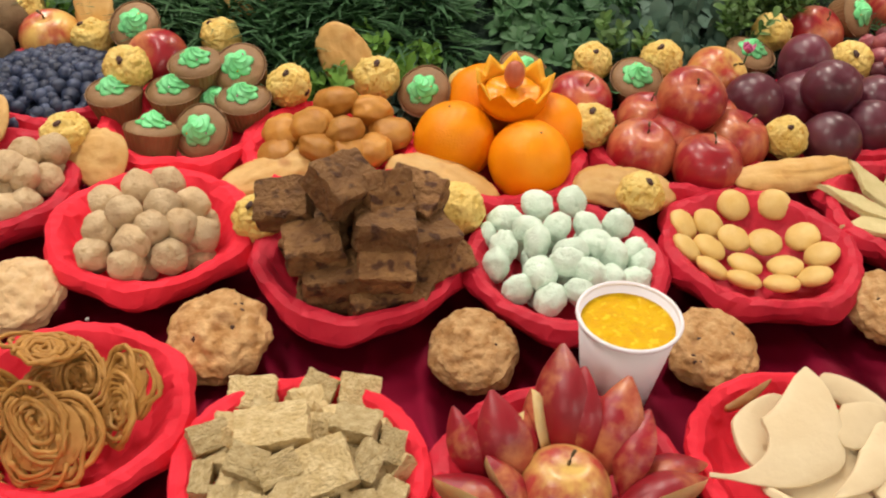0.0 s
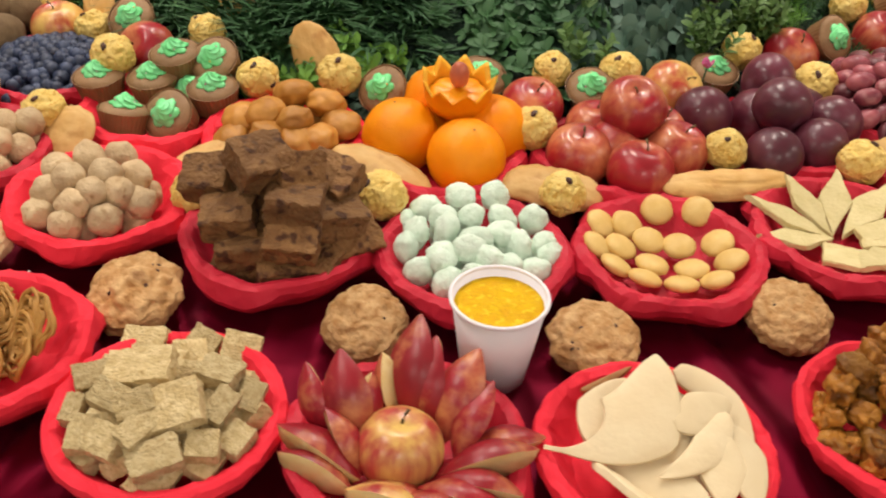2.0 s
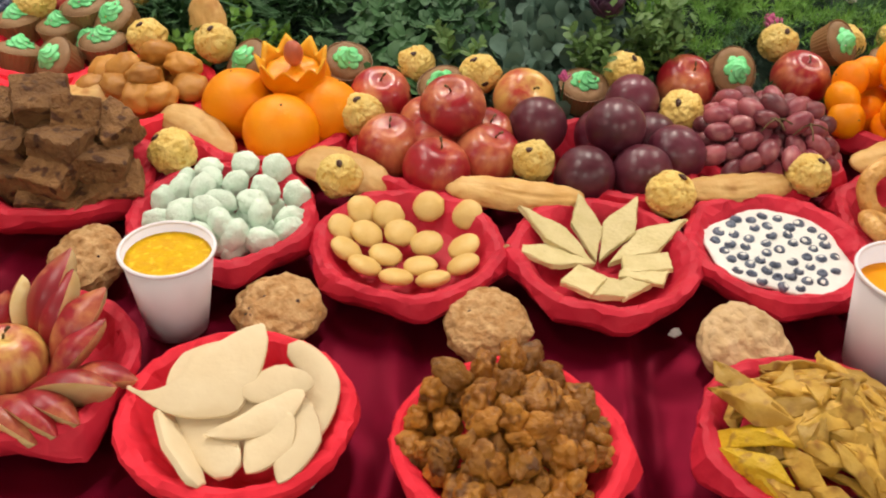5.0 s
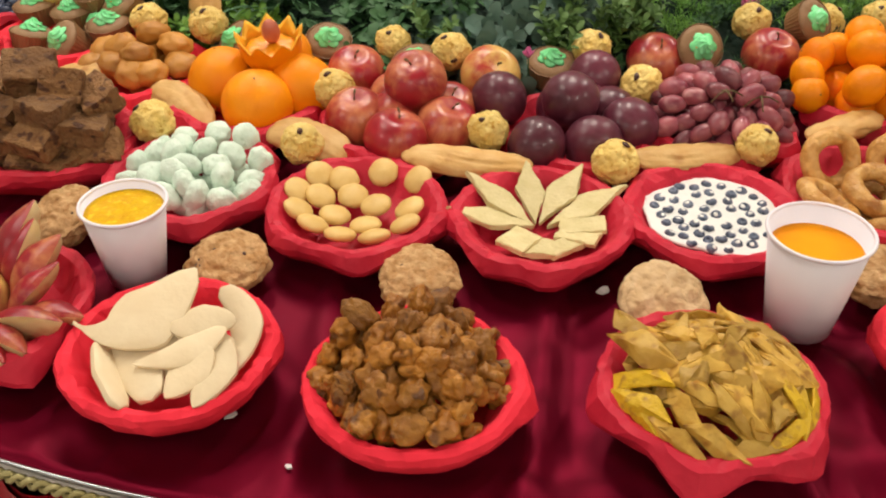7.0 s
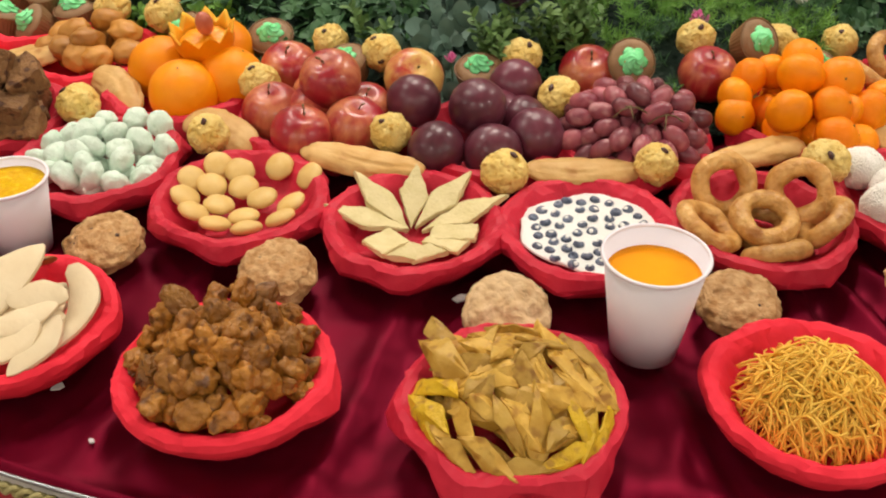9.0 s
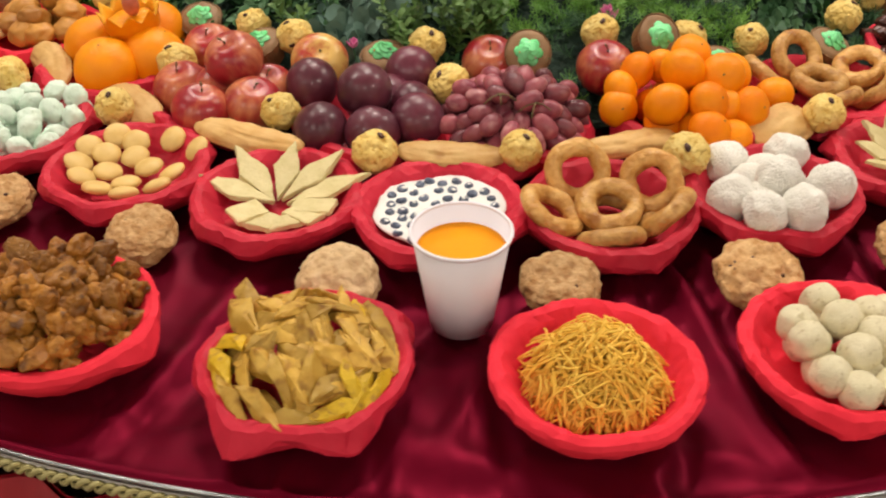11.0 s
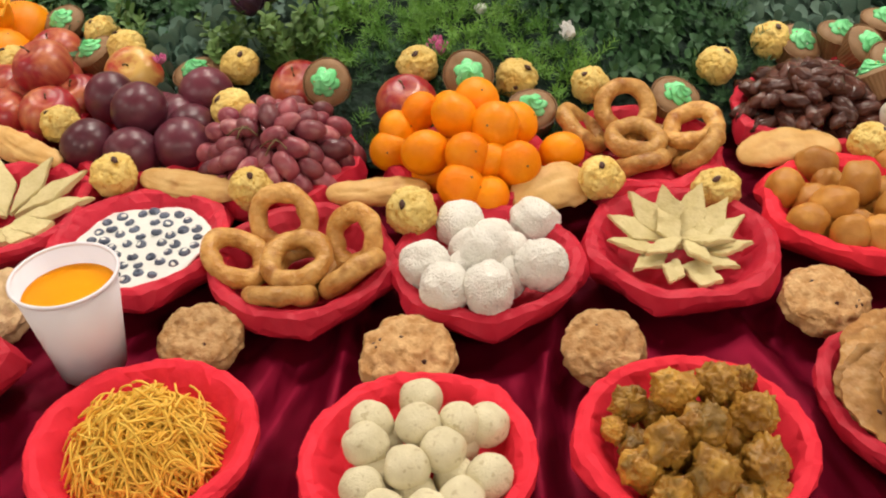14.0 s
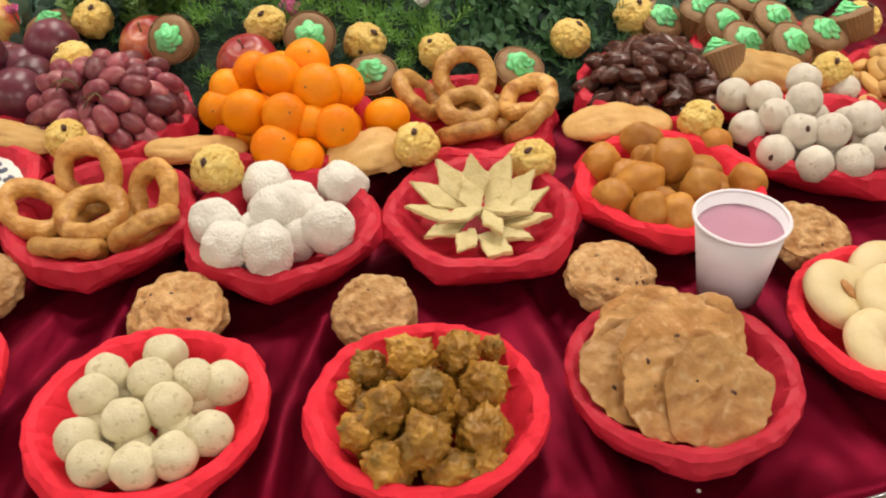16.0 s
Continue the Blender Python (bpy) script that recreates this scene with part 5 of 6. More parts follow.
def chips(c):
    g = random.Random(52)
    meshes = [chip_kind(k) for k in range(12)]
    yellow = (3, 4, 14, 19, 22, 28, 30, 34)
    for i, (p, q) in enumerate(CHIPS):
        p, q = V(p), V(q)
        mid, way = (p + q) / 2, (q - p).normalized()
        up = V((mid.x - c.x, mid.y - c.y, 0.075)).normalized()
        side = way.cross(up).normalized()
        up = side.cross(way)
        m = Matrix((side, way, up)).transposed().to_4x4()
        size = max(0.86, min(1.25, (q - p).length * 1.16 / 0.075))
        kind = meshes[0 if i in yellow else (i % 11) + 1 if (i % 11) + 1 != 6 else 7]
        thing("folded_chip", kind, Matrix.Translation(mid) @ m @ pose(0, 0, 0, g.uniform(-10, 10), g.uniform(-34, 34), 0) @ Matrix.Scale(size, 4), "crisp bright yellow folded diamond chip" if i in yellow else "crisp yellow-brown folded diamond chip", "snack", "folded chips")
    for i, (x, y, z, d, s) in enumerate(scatter(c, 42, 0.076, 0.052, 0.040, 13)):
        m = pose(x, y, z, 0, 0, d) @ pose(0, 0, 0, 0, s * 0.7, 0) @ pose(0, 0, 0, g.uniform(-30, 30), g.uniform(-42, 42), g.uniform(0, 360))
        thing("folded_chip", meshes[1 + i % 5], m @ Matrix.Scale(0.85, 4), "crisp yellow-brown folded diamond chip", "snack", "folded chips")


chips(A[5])


def crackers(c):
    a = outward(c.x, c.y)

    def disc(seed, R):
        def edge(i, t, r, z):
            k = 1 + (r / R) ** 3 * (0.16 * n3((math.cos(t) * 1.6, math.sin(t) * 1.6, 0), seed) + 0.05 * n3((math.cos(t) * 5, math.sin(t) * 5, 0), seed) + 0.05 * n3((math.cos(t) * 13, math.sin(t) * 13, 0), seed))
            return r * k, z + 0.0040 * (r / R) ** 2 * math.cos(2 * t + seed) + 0.0018 * n3((math.cos(t) * r * 40, math.sin(t) * r * 40, 0), seed) + 0.0030 * n3((math.cos(t) * r * 90, math.sin(t) * r * 90, 0), seed + 3) + 0.0014 * n3((math.cos(t) * r * 230, math.sin(t) * r * 230, 0), seed + 5)
        rs = [R * k / 14 for k in range(1, 15)]
        bm = lathe([(0, 0.0012)] + [(r, 0.0012) for r in rs] + [(r, -0.0012) for r in rs[::-1]] + [(0, -0.0012)], 64, edge)
        return data_of(bm, "round_cracker", "papdi", True, 40)

    meshes = [disc(k * 3 + 1, R) for k, R in enumerate((0.046, 0.045, 0.047, 0.050))]
    hole = data_of(lump(0.0024, 2, 0.5, 2, 3, (1.3, 0.8, 0.4)), "seed", "raisin")
    g = random.Random(9)
    spots = [(1.384, 1.572, 0.026, 4), (1.382, 1.570, 0.031, 8), (1.386, 1.574, 0.036, 14), (1.338, 1.580, 0.046, 24), (1.362, 1.530, 0.048, 22), (1.350, 1.552, 0.050, 24), (1.366, 1.606, 0.046, 32),
             (1.378, 1.522, 0.054, 26), (1.374, 1.580, 0.062, 34), (1.384, 1.551, 0.060, 34), (1.408, 1.537, 0.056, 36), (1.430, 1.566, 0.054, 42)]
    for i, (x, y, z, lean) in enumerate(spots):
        m = pose(x, y, z, 0, 0, a + 90 + g.uniform(-14, 14)) @ leant(lean + g.uniform(-4, 4), i * 71)
        ob = thing("round_cracker", meshes[i % 4], m, "thin round blistered brown fried cracker with cumin specks", "snack", "round crackers")
        for k in range(2):
            t, r = g.uniform(0, 6.28), g.uniform(0.005, 0.036)
            part("seed", hole, None, ob, m=pose(r * math.cos(t), r * math.sin(t), 0.0020, 0, 0, g.uniform(0, 180)))


crackers(A[9])


def shortbreads(c):
    a = outward(c.x, c.y)
    disc = data_of(lathe([(0, 0.0060), (0.006, 0.0062), (0.010, 0.0084), (0.020, 0.0098), (0.030, 0.0085), (0.036, 0.003), (0.0365, -0.003), (0.033, -0.007), (0, -0.007)], 40,
                         lambda i, t, r, z: (r * (1 + 0.03 * n3((math.cos(t) * 1.5, math.sin(t) * 1.5, i * 0.2), 2)), z + 0.0008 * n3((math.cos(t) * 2, math.sin(t) * 2, r * 60), 4))), "shortbread", "shortbread")
    nut = data_of(lump(0.008, 3, 0.1, 2, 3, (1.4, 0.55, 0.3)), "almond_piece", "almond")
    for i, (s, o, z, lean, tw) in enumerate([(-0.045, 0.030, 0.040, 22, 20), (-0.036, -0.040, 0.046, 20, 25), (0.030, -0.050, 0.040, 20, -10), (0.045, 0.020, 0.036, 18, -20), (0.0, 0.0, 0.024, 4, 0), (0.002, -0.008, 0.052, 14, 0)]):
        m = pose(c.x, c.y, 0, 0, 0, a + 90) @ pose(s, -o, z, 0, 0, tw) @ leant(lean, 40 * i)
        m = m @ Matrix.Scale(1.14, 4)
        ob = thing("shortbread", disc, m, "pale round butter biscuit with an almond in its dent", "biscuit", "almond biscuits")
        part("almond_piece", nut, None, ob, m=pose(0, 0, 0.0080, 0, 0, 30))


shortbreads(A[10])


def cutouts(c):
    """Smooth pale curved horn-shaped pieces laid over one another."""
    a = outward(c.x, c.y)

    out = V((math.cos(radians(a)) * 0.42, math.sin(radians(a)) * 0.42, 1)).normalized()

    def horn(p0, p1, p2, half, peak, tail, tip, thick, mat="cutout", label="smooth cream-coloured curved horn-shaped biscuit", face=None):
        """A bent piece along a curve, widest at peak; tail and tip say how its ends narrow."""
        p0, p1, p2 = V(p0), V(p1), V(p2)
        mid, n, bm, rows = (p0 + 2 * p1 + p2) / 4, 22, bmesh.new(), []
        for i in range(n + 1):
            s = i / n
            q = p0 * (1 - s) ** 2 + p1 * (2 * s * (1 - s)) + p2 * s * s
            way = ((p1 - p0) * (1 - s) + (p2 - p1) * s).normalized()
            side = way.cross(V(face) if face else out).normalized()
            up = side.cross(way)
            w = half * max(0.05, (s / peak) ** tail if s < peak else ((1 - s) / (1 - peak)) ** tip)
            t = thick / 2 * min(1.0, 0.35 + w / half * 1.4)
            ring = []
            for k in range(16):
                b = 2 * math.pi * k / 16
                x, z = math.copysign(abs(math.cos(b)) ** 0.45, math.cos(b)), math.copysign(abs(math.sin(b)) ** 0.35, math.sin(b))
                sag = -0.16 * half * (x * w / half) ** 2 + 0.0012 * n3((s * 4, x, half * 900))
                ring.append(bm.verts.new(q - mid + side * (x * w) + up * (z * t + sag)))
            rows.append(ring)
        for x, y in zip(rows, rows[1:]):
            for k in range(16):
                bm.faces.new((x[k], x[(k + 1) % 16], y[(k + 1) % 16], y[k]))
        bm.faces.new(rows[0][::-1])
        bm.faces.new(rows[-1])
        thing("crescent_biscuit", data_of(bm, "crescent_biscuit", mat, True, 42), Matrix.Translation(mid), label, "biscuit", "crescent biscuits")

    horn((0.221, 0.537, 0.052), (0.311, 0.513, 0.066), (0.308, 0.625, 0.094), 0.0384, 0.62, 1.50, 0.55, 0.0065)
    horn((0.327, 0.635, 0.070), (0.387, 0.634, 0.058), (0.394, 0.557, 0.044), 0.0170, 0.50, 0.25, 0.50, 0.0060)
    horn((0.369, 0.580, 0.062), (0.392, 0.553, 0.052), (0.396, 0.511, 0.046), 0.0225, 0.45, 0.25, 0.60, 0.0060)
    horn((0.363, 0.566, 0.066), (0.371, 0.537, 0.054), (0.368, 0.506, 0.048), 0.0220, 0.45, 0.25, 0.60, 0.0060)
    horn((0.316, 0.520, 0.055), (0.366, 0.541, 0.065), (0.370, 0.592, 0.071), 0.0160, 0.55, 0.70, 0.45, 0.0050)
    horn((0.330, 0.560, 0.071), (0.349, 0.590, 0.075), (0.376, 0.600, 0.072), 0.0210, 0.50, 0.40, 0.55, 0.0050)
    horn((0.262, 0.530, 0.050), (0.300, 0.508, 0.047), (0.342, 0.476, 0.048), 0.0180, 0.55, 0.35, 0.30, 0.0080, face=(0.43, 0.58, 0.68))
    horn((0.264, 0.542, 0.054), (0.252, 0.582, 0.060), (0.292, 0.613, 0.070), 0.0210, 0.50, 0.60, 0.50, 0.0065)
    horn((0.280, 0.556, 0.044), (0.330, 0.520, 0.056), (0.380, 0.590, 0.058), 0.0380, 0.50, 0.40, 0.40, 0.0080)
    horn((0.275, 0.548, 0.050), (0.315, 0.527, 0.050), (0.357, 0.500, 0.045), 0.0230, 0.50, 0.25, 0.30, 0.0070)
    horn((0.300, 0.540, 0.034), (0.345, 0.560, 0.044), (0.330, 0.625, 0.054), 0.0380, 0.50, 0.50, 0.50, 0.0080)
    horn((0.248, 0.616, 0.046), (0.266, 0.620, 0.052), (0.291, 0.643, 0.060), 0.0047, 0.50, 0.25, 0.50, 0.0100, "toffee", "brown curved biscuit under the cream ones")


cutouts(A[3])

# ---- fruit ----
def apple_kind(mat, r=0.0375, seed=0, tall=0.93):
    prof = []
    for k in range(25):
        t = math.pi * k / 24
        dip = 0.20 * math.exp(-(t / 0.34) ** 2) + 0.18 * math.exp(-((math.pi - t) / 0.38) ** 2) * -1
        prof.append((r * math.sin(t) * (1 + 0.05 * math.cos(t)), r * tall * (math.cos(t) - dip)))
    prof[0], prof[-1] = (0, prof[0][1]), (0, prof[-1][1])

    def wob(i, a, rr, z):
        return rr * (1 + 0.03 * n3((math.cos(a), math.sin(a), z * 20), seed) + 0.012 * math.cos(5 * a) * (i / 24)), z

    base = new("apple", data_of(lathe(prof, 40, wob), "apple", mat))
    bm = bmesh.new()
    tube(bm, [V((0, 0, r * 0.68)), V((0.001, 0, r * 0.84)), V((0.003, 0.001, r * 0.96)), V((0.006, 0.002, r * 1.06))], 0.0013, 6, 1.3)
    part("stem", bm, "stalk", base)
    return base


APPLES = [(0.152, 1.134, 0.06),(0.221, 1.033, 0.055),(0.296, 1.011, 0.054),(0.28, 1.087, 0.1),(0.334, 1.197, 0.075),(0.339, 1.068, 0.056),(0.242, 1.111, 0.05),(0.51, 1.376, 0.06),(0.652, 1.465, 0.065),(-0.56, 1.224, 0.05),(-0.396, 1.161, 0.06)]
red, mixed = apple_kind("apple_red", 0.0420, 2), apple_kind("apple_mixed", 0.0420, 5)
leans = [(-10, 5), (-6, 0), (8, 10), (-14, -5), (-24, 20), (0, 14), (10, 0), (-20, 0), (-10, 0), (0, 0), (-40, 0)]
for i, (x, y, z) in enumerate(APPLES):
    z -= 0.008 if i < 7 else 0.003
    yellowish = i in (4, 6, 9)
    p, q = leans[i]
    ob = copy_thing(mixed if yellowish else red, pose(x, y, z, 0, 0, outward(x, y) + 90) @ leant(-p + 8, i * 63, q) @ Matrix.Scale(0.86 if i in (6,) else 1.0, 4))
    tagged(ob, "shiny red apple flushed with yellow" if yellowish else "shiny dark red apple with a short stem", "apple", "apples")
for k, (dx, dy) in enumerate(((-0.03, 0.045), (0.05, 0.05), (0.0, 0.0))):
    ob = copy_thing(red, pose(C[4].x + dx, C[4].y + dy, 0.047, 20 * k, 0, 50 * k) @ Matrix.Scale(0.92, 4))
    tagged(ob, "shiny dark red apple with a short stem", "apple", "apples")


def citrus_kind(name, r, mat, squash, seed):
    base = new(name, data_of(lump(r, 4, 0.03, 1.4, seed, squash, 0.006, 18), name, mat))
    part("stem_button", lathe([(0, 0.0010), (0.0012, 0.0008), (0.0016, -0.001), (0, -0.002)], 10), "stalk", base, m=pose(0, 0, r * squash[2] * 0.995))
    return base


ORANGES = [(-0.006, 1.038, 0.045),(0.074, 1.009, 0.045),(0.095, 1.079, 0.045),(0.062, 1.06, 0.1),(0.057, 1.069, 0.13)]
k = citrus_kind("orange", 0.0490, "orange_peel", (1, 1, 0.97), 3)
for i, (x, y, z) in enumerate([(-0.004, 1.028, 0.046), (0.086, 0.992, 0.047), (0.108, 1.062, 0.048)]):
    tagged(copy_thing(k, pose(x, y, z + 0.002, 12 * i, -10, 80 * i)), "large smooth bright orange in a tissue-lined bowl", "orange", "oranges")
tagged(copy_thing(k, pose(0.03, 1.115, 0.055, 0, 0, 30)), "large smooth bright orange in a tissue-lined bowl", "orange", "oranges")


def orange_crown(x, y, z):
    """Half an orange, its edge cut in a zigzag."""
    base = tagged(new("carved_orange"), "half orange carved with a zigzag edge, set on whole oranges", "orange")
    base.matrix_basis = pose(x, y, z, 0, 0, 0) @ pose(0, 0, 0, 6, 0, 10)
    R, n, teeth = 0.0425, 96, 9

    def zig(a):
        return abs(((a / 6.2832 * teeth) % 1) * 2 - 1)

    bm = bmesh.new()
    rows_o, rows_i = [], []
    for k in range(9):
        ro, ri = [], []
        for j in range(n):
            a = 2 * math.pi * j / n
            top = 0.004 + 0.018 * zig(a)
            low = -0.026
            t = k / 8
            h = low + (top - low) * t
            bell = math.sqrt(max(0.0004, 1 - (min(0.0, h + 0.004) / 0.030) ** 2))
            rr = R * (0.30 + 0.70 * bell) * (1 + max(0, h) * 6.0)
            ro.append(bm.verts.new((rr * math.cos(a), rr * math.sin(a), h)))
            ri.append(bm.verts.new(((rr - 0.005) * math.cos(a), (rr - 0.005) * math.sin(a), h - (0.004 if k == 8 else -0.003 * (1 - t)))))
        rows_o.append(ro)
        rows_i.append(ri)
    for k in range(8):
        for j in range(n):
            q = (j + 1) % n
            bm.faces.new((rows_o[k][j], rows_o[k][q], rows_o[k + 1][q], rows_o[k + 1][j]))
            f = bm.faces.new((rows_i[k][j], rows_i[k + 1][j], rows_i[k + 1][q], rows_i[k][q]))
            f.material_index = 1
    for j in range(n):
        q = (j + 1) % n
        f = bm.faces.new((rows_o[8][j], rows_o[8][q], rows_i[8][q], rows_i[8][j]))
        f.material_index = 1
        bm.faces.new((rows_o[0][j], rows_i[0][j], rows_i[0][q], rows_o[0][q]))
    part("peel", data_of(bm, "peel", ["orange_peel", "pith"]), None, base)
    part("flesh", lathe([(0, -0.002), (0.015, -0.002), (0.030, -0.001), (0.036, -0.004), (0.028, -0.018), (0, -0.024)], 36, lambda i, a, r, zz: (r, zz + 0.001 * math.sin(a * 9))), "orange_flesh", base)


orange_crown(ORANGES[3][0], ORANGES[3][1], 0.106)
grape_mesh = [data_of(lump(0.0126, 3, 0.05, 1.5, k, (1, 1, 1.5)), "grape", "grape") for k in range(3)]
thing("grape", data_of(lump(0.0125, 3, 0.05, 1.5, 2, (1, 1, 1.45)), "grape", "grape_pale"), pose(ORANGES[3][0], ORANGES[3][1] + 0.004, 0.123, 10, 0, 0), "single pale red grape set in the carved orange", "grape")

PLUMS = [(0.374, 1.147, 0.068),(0.472, 1.158, 0.088),(0.465, 1.255, 0.076),(0.461, 1.084, 0.052),(0.522, 1.123, 0.048),(0.547, 1.183, 0.058),(0.473, 1.205, 0.052)]
plum = data_of(lump(0.0380, 4, 0.03, 1.3, 4, (1, 1, 0.95)), "plum", "plum")
for i, (x, y, z) in enumerate(PLUMS):
    thing("plum", plum, spin(x, y, max(0.048, z - 0.005)), "dark purple plum with a faint bloom", "plum", "plums")
for dx, dy in ((-0.03, 0.03), (0.03, 0.05), (-0.01, 0.09)):
    thing("plum", plum, spin(C[5].x + dx, C[5].y + dy, 0.046), "dark purple plum with a faint bloom", "plum", "plums")

MANDARINS = [(0.728, 1.392, 0.052), (0.716, 1.412, 0.070), (0.718, 1.445, 0.086), (0.794, 1.404, 0.076), (0.783, 1.456, 0.104), (0.768, 1.500, 0.106), (0.826, 1.486, 0.098), (0.822, 1.524, 0.088), (0.838, 1.436, 0.082),
             (0.858, 1.412, 0.056), (0.880, 1.436, 0.044), (0.846, 1.462, 0.068), (0.872, 1.487, 0.066), (0.872, 1.554, 0.058), (0.736, 1.480, 0.086)]
k2 = citrus_kind("mandarin", 0.0272, "mandarin_peel", (1.06, 1.06, 0.90), 8)
k3 = citrus_kind("mandarin", 0.0274, "orange_peel", (1.06, 1.06, 0.92), 12)
for i, (x, y, z) in enumerate(MANDARINS):
    tagged(copy_thing(k2 if i in (2, 8, 9, 10, 12) else k3, pose(x, y, z, rng.uniform(-70, 70), rng.uniform(-70, 70), i * 50) @ Matrix.Scale((0.92, 0.9, 0.94, 1.06, 1.06, 1.0, 1.06, 0.95, 0.98, 1.05, 0.9, 0.9, 1.0, 1.0, 0.85)[i], 4)), "small bright orange mandarin in a heap", "mandarin", "mandarins")
for i in range(7):
    a = i * 0.9
    tagged(copy_thing(k2, pose(C[7].x + 0.052 * math.cos(a), C[7].y + 0.052 * math.sin(a), 0.040, rng.uniform(-70, 70), 20, i * 50)), "small bright orange mandarin in a heap", "mandarin", "mandarins")
tagged(copy_thing(k2, pose(C[7].x, C[7].y, 0.052)), "small bright orange mandarin in a heap", "mandarin", "mandarins")
drop_kinds(red, mixed, k, k2, k3)


def grapes(c):
    base = tagged(new("grape_bunch"), "bunch of red grapes on green-brown stalks in a tissue-lined bowl", "grapes")
    base.matrix_basis = pose(c.x, c.y, 0, 0, 0, outward(c.x, c.y))
    g = random.Random(2)
    n = 62
    for i in range(n):
        s = (i + 0.5) / n
        el = math.asin(1 - 0.98 * s)
        a = i * 2.39996
        R = V((0.088, 0.098, 0.068))
        d = V((math.cos(el) * math.cos(a), math.cos(el) * math.sin(a), math.sin(el)))
        if (V((d.x * R.x, d.y * R.y)) - V((0.045, 0.0))).length < 0.017:
            continue
        p = V((d.x * R.x, d.y * R.y, d.z * R.z + 0.036)) * g.uniform(0.90, 1.04)
        flow = p - V((0.045, 0.0, 0.094))
        flow = flow - d * flow.dot(d)
        way = (flow.normalized() * 1.0 + d * 0.35 + V((g.uniform(-0.4, 0.4), g.uniform(-0.4, 0.4), g.uniform(-0.3, 0.3)))).normalized()
        part("grape", grape_mesh[i % 3], None, base, m=Matrix.Translation(p) @ way.to_track_quat("Z", "X").to_matrix().to_4x4() @ Matrix.Scale(g.uniform(0.9, 1.1), 4))
    for i in range(40):
        a, r = i * 2.39996, 0.07 * math.sqrt((i + 0.5) / 40)
        part("grape", grape_mesh[i % 3], None, base, m=pose(r * math.cos(a), r * math.sin(a), 0.030 + 0.045 * (1 - (r / 0.075) ** 2), i * 40, i * 25, 0))
    bm = bmesh.new()
    for k in range(2):
        root = V((0.045 + 0.01 * k, -0.020 + 0.045 * k, 0.108 - 0.008 * k))
        tube(bm, [V((0, 0, 0.07)), V((0.02, -0.012 + 0.03 * k, 0.09)), root], 0.002, 6)
        for j in range(5):
            a = j * 1.25 + k
            e = root + V((0.022 * math.cos(a), 0.022 * math.sin(a), -0.008 + 0.004 * math.cos(j)))
            tube(bm, [root, (root + e) / 2 + V((0, 0, 0.003)), e], 0.0011, 5)
    part("stalk", bm, "stalk", base, "thin green-brown stalk")


grapes(C[6])


def berries(c):
    meshes = [data_of(lathe([(0, 0.0062), (0.0015, 0.0064), (0.0026, 0.0078), (0.0034, 0.0072), (0.0060, 0.0048), (0.0078, 0), (0.0066, -0.0045), (0.003, -0.007), (0, -0.0075)], 16), "blueberry", "blueberry")]
    for x, y, z, _, _ in scatter(c, 190, 0.098, 0.030, 0.034, 4):
        thing("blueberry", meshes[0], spin(x, y, z) @ Matrix.Scale(rng.uniform(1.0, 1.45), 4), "fresh dark blue blueberry heaped in a bowl", "blueberry", "heaped blueberries")
    ob = thing("blueberry_bed", data_of(dome_core(0.088, 0.028, 0.024, 2), "blueberry_bed", "blueberry"), pose(c.x, c.y, 0), "blueberries filling the inside of the bowl", "blueberry")
    tagged(ob, kind="stuff")


berries(C[0])


def dates(c):
    meshes = [data_of(lump(0.0106, 3, 0.22, 1.8, k * 2, (1, 2.1, 0.9), 0.10, 6), "date", "date") for k in range(5)]
    for i, (x, y, z, d, s) in enumerate(scatter(c, 78, 0.096, 0.062, 0.030, 21) + scatter(c, 36, 0.080, 0.040, 0.024, 25)):
        m = pose(x, y, z, 0, 0, d) @ pose(0, 0, 0, rng.uniform(-25, 25), s * 0.8, rng.uniform(0, 360))
        thing("date", meshes[i % 5], m, "glossy wrinkled dark brown date heaped in a bowl", "date", "dates")


dates(C[9])


def almonds(c):
    meshes = [data_of(lump(0.0125, 3, 0.12, 1.5, k * 2, (1, 2.0, 0.72), 0.04, 6), "almond_cookie", "pastry") for k in range(4)]
    for i, (x, y, z, d, s) in enumerate(scatter(c, 40, 0.09, 0.050, 0.032, 31) + scatter(c, 16, 0.07, 0.03, 0.024, 35)):
        m = pose(x, y, z, 0, 0, d) @ pose(0, 0, 0, rng.uniform(-25, 25), s * 0.8, rng.uniform(0, 360))
        thing("almond_cookie", meshes[i % 4], m, "smooth tan almond-shaped pastry heaped in a bowl", "snack", "almond-shaped pastries")


almonds(C[11])


